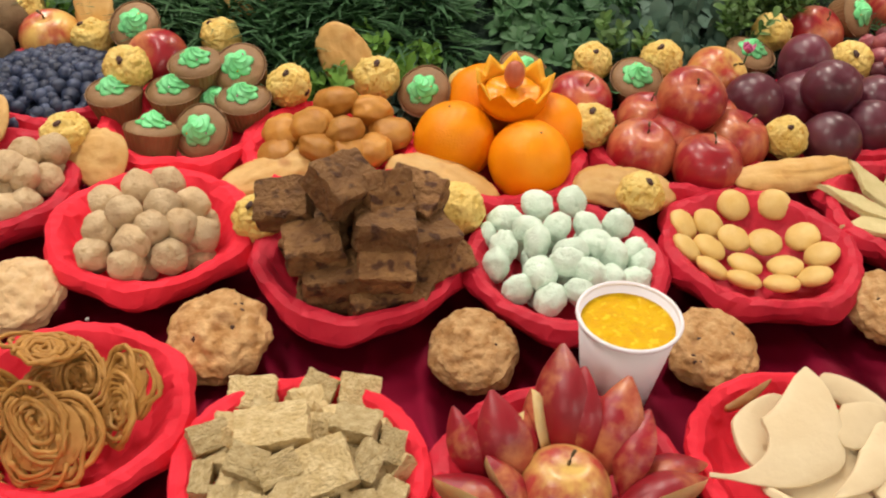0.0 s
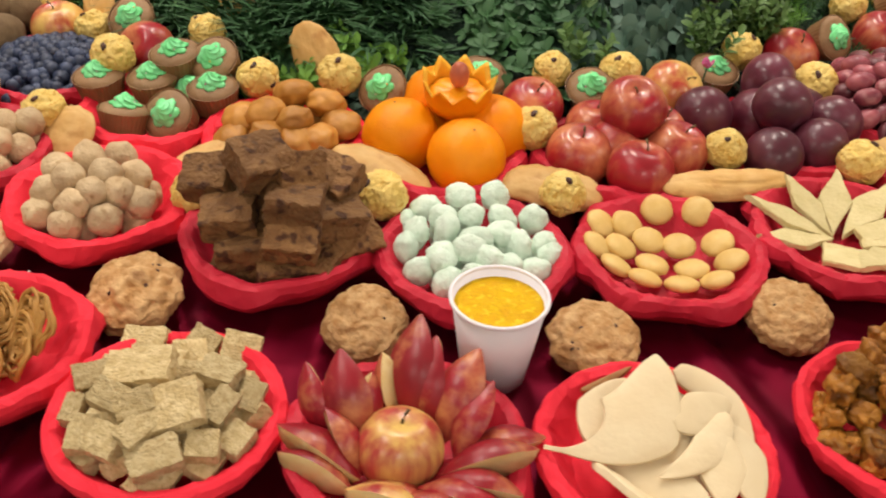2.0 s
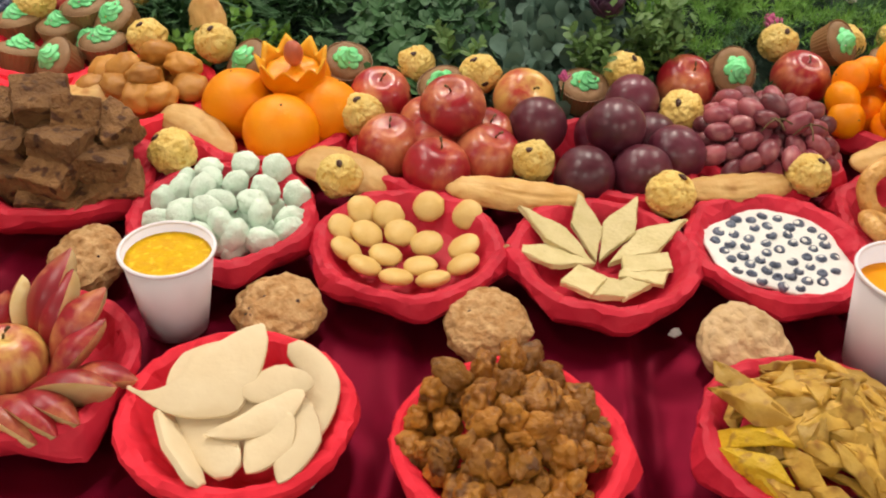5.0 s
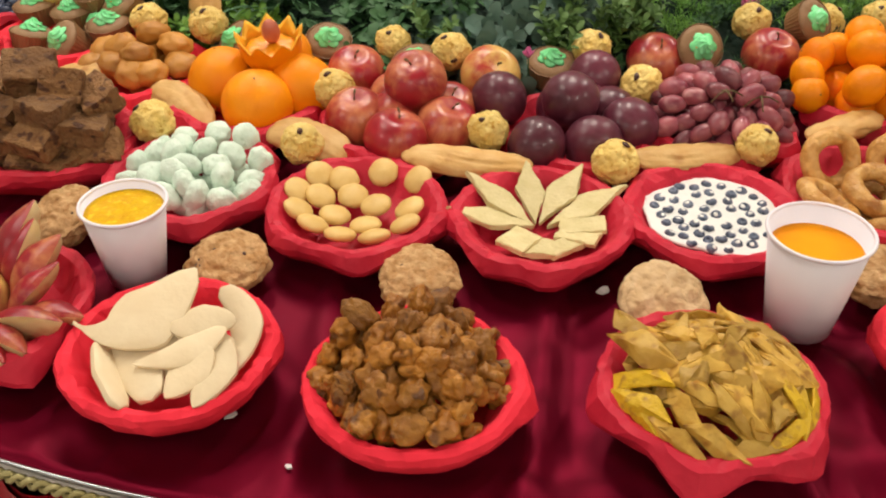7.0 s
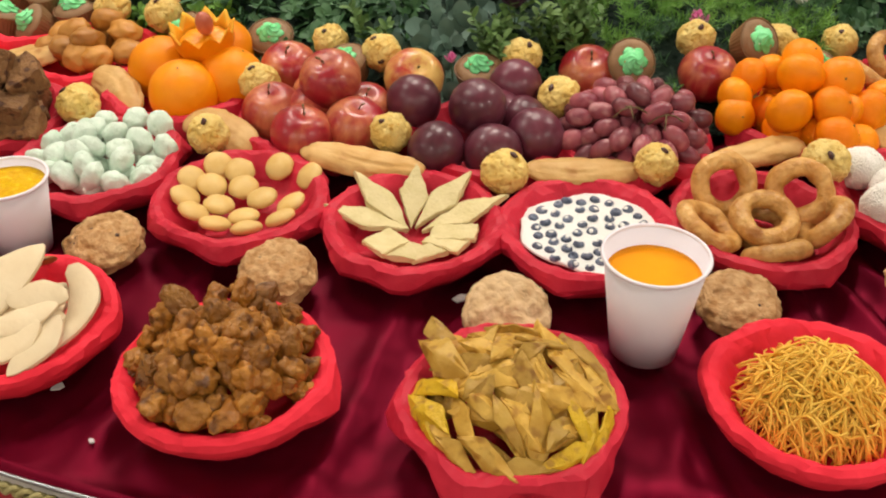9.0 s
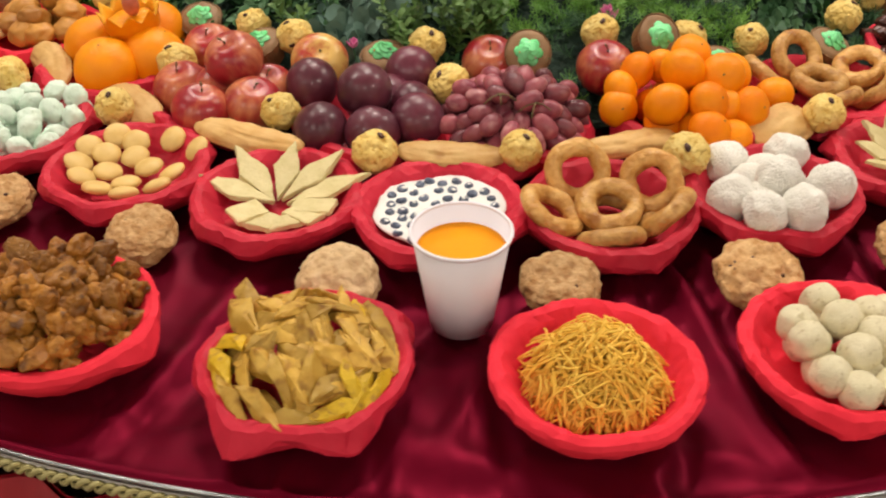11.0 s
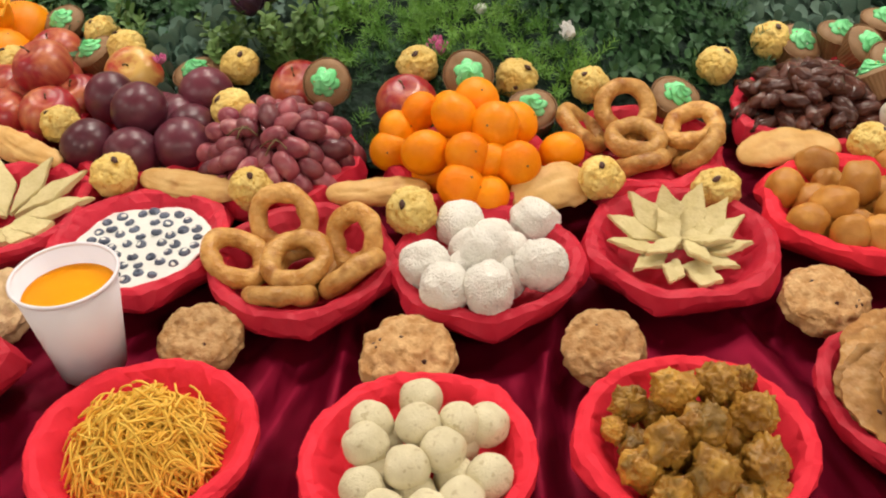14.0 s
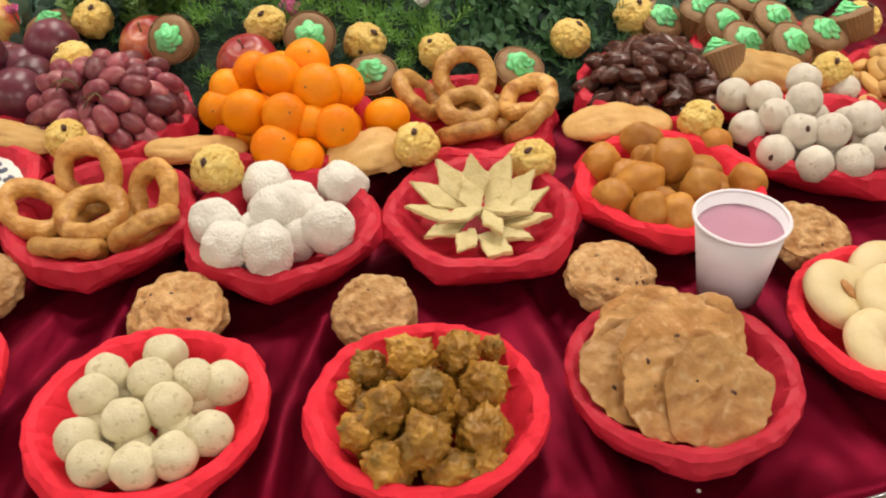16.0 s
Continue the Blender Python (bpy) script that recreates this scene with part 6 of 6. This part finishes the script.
def apple_flower(c):
    """Apple wedges fanned round a whole apple like petals."""
    a = outward(c.x, c.y)
    core = apple_kind("apple_blush", 0.0378, 11)
    core.matrix_basis = pose(0.102, 0.512, 0.049, 0, 0, a + 90) @ pose(0, 0, 0, -6, 4, 20)
    tagged(core, "red and yellow whole apple amid apple wedges", "apple")

    def wedge(L, W, T, seed):
        """A slice: curved red skin outside, flat pale flesh inside."""
        skin, flesh = bmesh.new(), bmesh.new()
        rows, cols = 14, 6
        S, Fb = [], []
        for i in range(rows + 1):
            s = i / rows
            w = W / 2 * math.sin(math.pi * (0.02 + 0.96 * s)) ** 0.9
            y = (s - 0.5) * L
            bow = T * 0.8 * math.sin(math.pi * s)
            S.append([skin.verts.new((w * math.sin(q), y, bow * 0.35 + w * 0.62 * math.cos(q))) for q in [(-1.35 + 2.7 * j / cols) for j in range(cols + 1)]])
            ridge = bow * 0.35 - T * math.sin(math.pi * s) ** 0.6
            e = [(-w * math.sin(1.35), bow * 0.35 + w * 0.62 * math.cos(1.35)), (0, ridge), (w * math.sin(1.35), bow * 0.35 + w * 0.62 * math.cos(1.35))]
            Fb.append([flesh.verts.new((x, y, z)) for x, z in e])
        for bmx, G in ((skin, S), (flesh, Fb)):
            for i in range(rows):
                for j in range(len(G[0]) - 1):
                    bmx.faces.new((G[i][j], G[i][j + 1], G[i + 1][j + 1], G[i + 1][j]))
        return data_of(skin, "skin", "apple_cut_red" if seed % 2 else "apple_cut_mixed"), data_of(flesh, "flesh", "apple_flesh")

    kinds = [wedge(0.086, 0.044, 0.020, 1), wedge(0.086, 0.040, 0.020, 3), wedge(0.086, 0.042, 0.022, 5)]
    chunk = wedge(0.086, 0.046, 0.030, 4)
    # lower end, upper end, the way its skin faces
    spec = [((0.066, 0.515, 0.045), (0.041, 0.557, 0.105), (0.01, -0.92, 0.40)), ((0.040, 0.518, 0.045), (0.012, 0.552, 0.090), (-0.44, -0.72, 0.50)), ((0.064, 0.520, 0.045), (0.068, 0.556, 0.085), (0.89, -0.30, 0.30)),
            ((0.107, 0.543, 0.045), (0.099, 0.616, 0.112), (-0.41, -0.87, 0.30)), ((0.090, 0.548, 0.045), (0.074, 0.574, 0.094), (-0.85, -0.10, 0.20)), ((0.119, 0.545, 0.045), (0.117, 0.594, 0.102), (-0.45, -0.80, 0.30)),
            ((0.136, 0.536, 0.045), (0.154, 0.592, 0.096), (-0.25, -0.80, 0.50)), ((0.150, 0.518, 0.045), (0.170, 0.570, 0.082), (-0.42, -0.70, 0.50))]
    spec += [((0.144, 0.497, 0.045), (0.213, 0.527, 0.056), (-0.06, 0.60, 0.85)), ((0.158, 0.526, 0.043), (0.218, 0.548, 0.050), (0.12, 0.34, 1.0)), ((0.113, 0.464, 0.045), (0.185, 0.456, 0.040), (0.0, 0.60, 0.85)),
             ((0.128, 0.477, 0.046), (0.197, 0.468, 0.044), (0.02, 0.5, 0.9)), ((0.142, 0.488, 0.047), (0.206, 0.486, 0.046), (0.02, 0.5, 0.9)), ((0.072, 0.457, 0.052), (0.139, 0.445, 0.040), (-0.18, 0.78, 0.70)),
             ((0.072, 0.479, 0.045), (0.002, 0.506, 0.060), (0.10, 0.55, 0.80)), ((0.069, 0.468, 0.042), (0.007, 0.486, 0.050), (0.15, 0.75, 0.60)), ((0.073, 0.488, 0.045), (0.042, 0.512, 0.078), (0.75, -0.13, 0.60))]
    spec += [((0.074, 0.474, 0.036), (0.141, 0.462, 0.032), (-0.18, 0.78, 0.70)), ((0.120, 0.500, 0.030), (0.190, 0.505, 0.032), (0.0, 0.1, 1.0))]
    for i, (p, q, facing) in enumerate(spec):
        base = tagged(new("apple_wedge"), "thick apple wedge with its pale yellow flesh turned outwards" if i in (13, 17) else "fresh apple wedge with red skin and pale flesh", "apple", "apple wedges")
        p, q = V(p), V(q)
        way = (q - p).normalized()
        side = way.cross(V(facing)).normalized()
        size = max(0.74, min(1.14, (q - p).length * 1.12 / 0.086))
        base.matrix_basis = Matrix.Translation((p + q) / 2) @ Matrix((side, way, side.cross(way))).transposed().to_4x4() @ Matrix.Scale(size, 4)
        sk, fl = chunk if i in (13, 17) else kinds[i % 3]
        part("skin", sk, None, base)
        part("flesh", fl, None, base)


apple_flower(A[2])

SAPOTA = [(-0.624, 1.17, 0.05),(-0.637, 1.268, 0.05),(-0.682, 1.246, 0.06),(-0.729, 1.348, 0.06)]
for i, (x, y, z) in enumerate(SAPOTA):
    thing("kiwi_fruit", data_of(lump(0.034, 3, 0.06, 1.4, i, (1, 1.2, 0.95)), "kiwi_fruit", "sapota"), pose(x, y, z, 0, 0, 40 * i), "fuzzy dull brown oval kiwi fruit", "fruit", "kiwi fruit")

# ---- cupcakes ----
def cupcake_kind(seed):
    base = new("cupcake", data_of(lathe([(0, 0.001), (0.023, 0.0), (0.0245, 0.002), (0.0275, 0.016), (0.0315, 0.032), (0.0305, 0.032), (0.027, 0.020), (0, 0.018)], 72,
                                        lambda i, a, r, z: (r * (1 + (0.011 * (1 if int(a * 72 / 6.2832 + 0.5) % 2 else -1) if 1 < i < 6 else 0) + 0.04 * n3((math.cos(a), math.sin(a), 0), seed)), z)), "cupcake", "cupcake_case", False))
    part("cake_top", lathe([(0, 0.0385), (0.012, 0.038), (0.022, 0.0362), (0.0290, 0.0325), (0.0300, 0.029), (0, 0.022)], 36, lambda i, a, r, z: (r * (1 + 0.03 * n3((math.cos(a) * 1.5, math.sin(a) * 1.5, 0), seed)), z + 0.0015 * n3((math.cos(a) * 2, math.sin(a) * 2, i), seed))), "cupcake_top", base)
    prof = []
    for k in range(13):
        t = k / 12
        prof.append((0.0138 * (1 - t ** 1.6) * (1 + 0.12 * math.sin(t * 14)) + 0.0014, 0.037 + 0.014 * t))
    prof.append((0, 0.0525))
    swirl = part("frosting_swirl", lathe([(0, 0.035)] + prof, 48, lambda i, a, r, z: (r * (1 + 0.20 * math.cos(6 * (a + i * 0.22))), z + 0.001 * math.sin(6 * a + i))), "frosting", base, "piped green frosting swirl")
    for k in range(3):
        part("sprinkle", lump(0.0011, 1), ("orange_flesh", "petal_pink", "yogurt")[k], swirl, m=pose(0.012 * math.cos(2.3 * k + seed), 0.012 * math.sin(2.3 * k + seed), 0.043))
    return base


kinds = [cupcake_kind(1), cupcake_kind(6)]
CUPCAKES = [(-0.424, 1.064, 0.077),(-0.354, 1.077, 0.077),(-0.266, 1.067, 0.077),(-0.358, 1.006, 0.066),(-0.306, 0.997, 0.06),(-0.332, 1.107, 0.1),(-0.279, 1.102, 0.095),(-0.304, 1.076, 0.06)]
tilts = [6, 6, 8, -16, 46, 8, 34, 30]
for i, (x, y, z) in enumerate(CUPCAKES):
    ob = copy_thing(kinds[i % 2], pose(x, y, z, 0, 0, outward(x, y) + 90) @ leant(tilts[i], 40 * i) @ pose(0, 0, -0.048) @ Matrix.Scale(1.10, 4))
    tagged(ob, "chocolate cupcake in a brown case topped with green frosting", "cupcake", "cupcakes by the blueberries")
BACKCAKES = [(-0.436, 1.196, 0.095),(-0.05, 1.099, 0.078),(0.084, 1.165, 0.085),(0.226, 1.166, 0.085),(0.395, 1.267, 0.085),(0.577, 1.382, 0.094),(0.7, 1.537, 0.105),(0.768, 1.588, 0.072),(0.862, 1.763, 0.072),(0.854, 2.018, 0.072)]
tilts = [40, 44, 26, 24, 14, 56, 54, 24, 26, 28]
for i, (x, y, z) in enumerate(BACKCAKES):
    ob = copy_thing(kinds[i % 2], pose(x, y, z, 0, 0, outward(x, y) + 90 + (20, -25, 30, -20, 0, 0, 10, -10, 15, 0)[i]) @ leant(tilts[i], 40 * i) @ pose(0, 0, -0.048) @ Matrix.Scale(1.10, 4))
    tagged(ob, "tipped chocolate cupcake with green frosting beside the greenery", "cupcake", "cupcakes along the greenery")
MORECAKES = [(0.981, 2.056, 0.075),(1.021, 2.105, 0.075),(0.964, 2.128, 0.085),(1.022, 2.159, 0.08),(0.935, 2.064, 0.08),(0.882, 2.066, 0.085),(0.892, 2.15, 0.085),(0.985, 1.985, 0.085),(1.000, 2.215, 0.085)]
for i, (x, y, z) in enumerate(MORECAKES):
    ob = copy_thing(kinds[i % 2], pose(x, y, z, 0, 0, outward(x, y) + 90) @ leant((34, 36, 30, 20, 40, 10, 10, -40, -30)[i], 40 * i) @ pose(0, 0, -0.048) @ Matrix.Scale(1.10, 4))
    tagged(ob, "chocolate cupcake with green frosting, heaped in a bowl beside the dates", "cupcake", "cupcakes by the dates")
drop_kinds(*kinds)

# ---- greenery in the middle ----
def bank(r):
    """Height of the planted bed at this distance from the centre."""
    t = max(0.0, min(1.0, (0.93 - r) / 0.32))
    return 0.012 + 0.125 * t ** 0.9


def greenery():
    base = tagged(new("greenery"), "bed of mixed artificial green foliage in the middle of the display", "foliage", kind="stuff")
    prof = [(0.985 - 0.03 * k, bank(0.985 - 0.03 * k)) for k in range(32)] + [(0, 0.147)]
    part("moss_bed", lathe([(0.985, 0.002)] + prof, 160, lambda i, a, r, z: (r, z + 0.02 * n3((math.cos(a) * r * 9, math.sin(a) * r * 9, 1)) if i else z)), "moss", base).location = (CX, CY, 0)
    g = random.Random(12)

    def leaf(bm, p, way, up, L, W, droop=0.3, shape=((0.0, 0.12), (0.35, 0.95), (0.7, 0.8), (1.0, 0.05))):
        """A pointed leaf of six faces, folded on its rib and drooping."""
        side = way.cross(up).normalized()
        up = side.cross(way)
        rows = []
        for s, w in shape:
            q = p + way * (L * s) - up * (droop * L * s * s)
            rows.append((bm.verts.new(q - side * (W / 2 * w) + up * (0.15 * W * w)), bm.verts.new(q), bm.verts.new(q + side * (W / 2 * w) + up * (0.15 * W * w))))
        for (a, b, c), (d, e, f) in zip(rows, rows[1:]):
            bm.faces.new((a, b, e, d))
            bm.faces.new((b, c, f, e))

    def sprig(bm, root, way, length, kind):
        droop = {"blade": 0.5, "box": 0.08}.get(kind, 0.25)
        pts = [root + way * (length * k / 5) + V((0, 0, -droop * length * (k / 5) ** 2)) for k in range(6)]
        side = way.cross(V((0, 0, 1))).normalized()
        if kind == "blade":
            for k in range(6):
                d = (way + side * g.uniform(-0.8, 0.8) + V((0, 0, g.uniform(-0.1, 0.7)))).normalized()
                leaf(bm, root, d, V((g.uniform(-0.3, 0.3), g.uniform(-0.3, 0.3), 1)), g.uniform(0.055, 0.100), g.uniform(0.004, 0.007), g.uniform(0.2, 0.7))
            return
        tube(bm, pts, 0.0009, 4, 0.5)
        n, L, W = {"needle": (24, 0.017, 0.0019), "box": (13, 0.019, 0.0115), "ivy": (8, 0.020, 0.0130), "fern": (16, 0.020, 0.0050), "disc": (4, 0.030, 0.026), "clover": (7, 0.025, 0.016)}[kind]
        for k in range(n):
            s = 0.15 + 0.85 * k / n
            i = min(4, int(s * 5))
            p = pts[i].lerp(pts[i + 1], s * 5 - i)
            if kind == "clover":
                p = pts[3]
            turn = k * 2.4
            ring = side * math.cos(turn) + way.cross(side) * math.sin(turn)
            if kind == "fern":
                ring = side * (k % 2 * 2 - 1) + V((0, 0, g.uniform(-0.1, 0.3)))
            lean = {"needle": 0.75, "box": 0.7, "clover": 0.15}.get(kind, 0.4)
            d = (way * lean * g.uniform(0.7, 1.2) + ring * 0.9 + V((0, 0, g.uniform(0, 0.35)))).normalized()
            q = g.uniform(0.75, 1.2) * (1.15 - 0.4 * s)
            leaf(bm, p, d, (way + V((g.uniform(-0.3, 0.3), g.uniform(-0.3, 0.3), 0.8))).normalized(), L * q, W * q, g.uniform(-0.1, 0.35), *([((0.0, 0.2), (0.3, 0.9), (0.75, 1.0), (1.0, 0.45))] if kind in ("box", "disc", "clover") else []))

    beds = {}

    def grow(p, kind, mat, out, length, rise):
        a = out + g.uniform(-1.7, 1.7)
        way = V((math.cos(a) * (1 - rise), math.sin(a) * (1 - rise), rise * g.uniform(0.6, 1.3))).normalized()
        sprig(beds.setdefault((kind, mat), bmesh.new()), p, way, length, kind)

    near = [V((x, y)) for x, y, z in LADOOS + BACKCAKES + APPLES + MORECAKES + PLUMS]
    for _ in range(4300):
        deg, r = g.uniform(-140, 45), 0.945 - 0.42 * g.random() ** 1.1
        p = at(r, deg, bank(r) + g.uniform(-0.012, 0.006))
        if r > 0.80 and any((p.xy - q).length < 0.034 for q in near):
            continue
        k = n3((p.x * 5.0, p.y * 5.0, 2.0)) + g.uniform(-0.08, 0.08)
        q = n3((p.x * 4.1 + 9, p.y * 4.1, 5.0)) + g.uniform(-0.08, 0.08)
        zone = deg + 5 * n3((p.x * 6, p.y * 6, 1.0))
        out = radians(deg)
        if n3((p.x * 6.5, p.y * 6.5, 9.0)) < -0.26 and g.random() < 0.85:
            continue
        if zone < -88:
            kind, mat, length, rise = (("blade", "leaf_dark", 0.06, 0.5) if k > 0.02 else ("ivy", "leaf_dark", 0.055, 0.4) if q > -0.05 else ("ivy", "leaf_mid", 0.06, 0.5) if q > -0.2 else ("disc", "leaf_grey", 0.05, 0.3))
        elif zone < -70:
            kind, mat, length, rise = (("clover", "leaf_dark", 0.05, 0.6) if k > 0.14 else ("fern", "leaf_dark", 0.06, 0.45) if k > -0.02 else ("box", "leaf_olive", 0.08, 0.7) if q > 0.02 else ("disc", "leaf_grey", 0.045, 0.3) if q < -0.14 else ("ivy", "leaf_dark", 0.055, 0.4))
        elif zone < -51:
            kind, mat, length, rise = (("disc", "leaf_grey", 0.05, 0.3) if k < -0.12 or (r > 0.86 and k < 0.05) else ("box", "leaf_olive", 0.085, 0.75) if q > -0.06 else ("ivy", "leaf_dark", 0.055, 0.4))
        elif zone < -15:
            kind, mat, length, rise = (("needle", "leaf_mid", 0.055, 0.6) if q > -0.10 else ("needle", "leaf_dark", 0.06, 0.55) if q > -0.26 else ("ivy", "leaf_dark", 0.055, 0.4))
            if r > 0.89 and k < -0.16:
                kind, mat, length, rise = "ivy", "leaf_grey", 0.05, 0.4
        else:
            kind, mat, length, rise = (("disc", "leaf_grey", 0.05, 0.35) if k > -0.08 else ("needle", "leaf_dark", 0.055, 0.55) if q > 0 else ("ivy", "leaf_dark", 0.05, 0.4))
        if kind in ("disc", "clover") and g.random() < 0.45:
            continue
        grow(p, kind, mat, out, length * g.uniform(0.75, 1.2), rise)
    names = {"needle": "feathery_sprigs", "box": "box_sprigs", "fern": "fern_fronds", "disc": "rounded_grey_leaves", "ivy": "ivy_sprigs", "clover": "leaf_rosettes", "blade": "grass_blades"}
    for (kind, mat), bm in beds.items():
        part(names[kind], bm, mat, base).location = (0, 0, 0)


greenery()


def flower(x, y, z, mat, label, n=6, L=0.022):
    base = tagged(new("flower"), label, "flower", "flowers in the greenery")
    base.matrix_basis = pose(x, y, z - 0.012, 0, 0, outward(x, y) + 90)
    for k in range(n):
        lay = k / n

        def outline(s):
            return s * L, max(0.001, 0.5 * L * 0.75 * math.sin(math.pi * min(0.97, 0.12 + 0.85 * s)) ** 0.8), 0.0

        part("petal", slab(outline, 6, 0.0012, lambda s, w: 0.35 * L * s * s + 0.1 * L * w * w), mat, base, m=pose(0, 0, 0.004, 0, 0, k * 360 / n * 1.7) @ pose(0, 0, 0, 20 + 40 * lay, 0, 0))
    bm = bmesh.new()
    tube(bm, [V((0, 0, 0.005)), V((0.001, 0.006, -0.02)), V((0.002, 0.014, -0.05))], 0.0012, 5)
    part("stem", bm, "leaf_dark", base)


flower(0.590, 1.560, 0.090, "petal_pink", "small pink blossom amid green leaves", 7, 0.024)
flower(0.584, 1.561, 0.102, "petal_pink", "small pink blossom amid green leaves", 6, 0.016)
flower(0.683, 1.719, 0.100, "petal_white", "small white blossom amid green leaves", 6, 0.020)
flower(0.668, 1.728, 0.106, "petal_white", "small white blossom amid green leaves", 6, 0.015)
flower(0.557, 1.658, 0.115, "petal_white", "round white blossom amid green leaves", 12, 0.015)
flower(0.384, 1.370, 0.135, "leaf_purple", "dark purple leaf rosette amid green foliage", 12, 0.042)
flower(0.375, 1.407, 0.140, "leaf_purple", "dark purple leaf rosette amid green foliage", 10, 0.036)
flower(0.377, 1.227, 0.100, "petal_pink", "small pink blossom amid green leaves", 5, 0.014)


# ---- bits on the cloth ----
def scrap(x, y, size, seed):
    g = random.Random(seed)
    bm = bmesh.new()
    n = 5
    ring = [(size * g.uniform(0.6, 1.1) * math.cos(6.283 * k / n), size * g.uniform(0.5, 1.0) * math.sin(6.283 * k / n)) for k in range(n)]
    hi, lo = [bm.verts.new((u, v, 0.0012 + g.uniform(0, 0.0012))) for u, v in ring], [bm.verts.new((u, v, 0)) for u, v in ring]
    bm.faces.new(hi)
    bm.faces.new(lo[::-1])
    for k in range(n):
        bm.faces.new((lo[k], lo[(k + 1) % n], hi[(k + 1) % n], hi[k]))
    thing("paper_scrap", data_of(bm, "paper_scrap", "plate", False), pose(x, y, -0.002, 0, 0, seed * 40), "small torn white paper scrap on the maroon cloth", "paper", "paper scraps")


scrap(0.483, 0.530, 0.004, 0)
scrap(0.396, 0.555, 0.009, 1)
scrap(0.629, 0.910, 0.009, 2)
scrap(0.630, 0.912, 0.008, 3)
scrap(-0.406, 0.722, 0.003, 6)
scrap(-0.355, 0.726, 0.003, 7)
scrap(-0.144, 0.733, 0.006, 8)
scrap(1.471, 1.518, 0.002, 10)
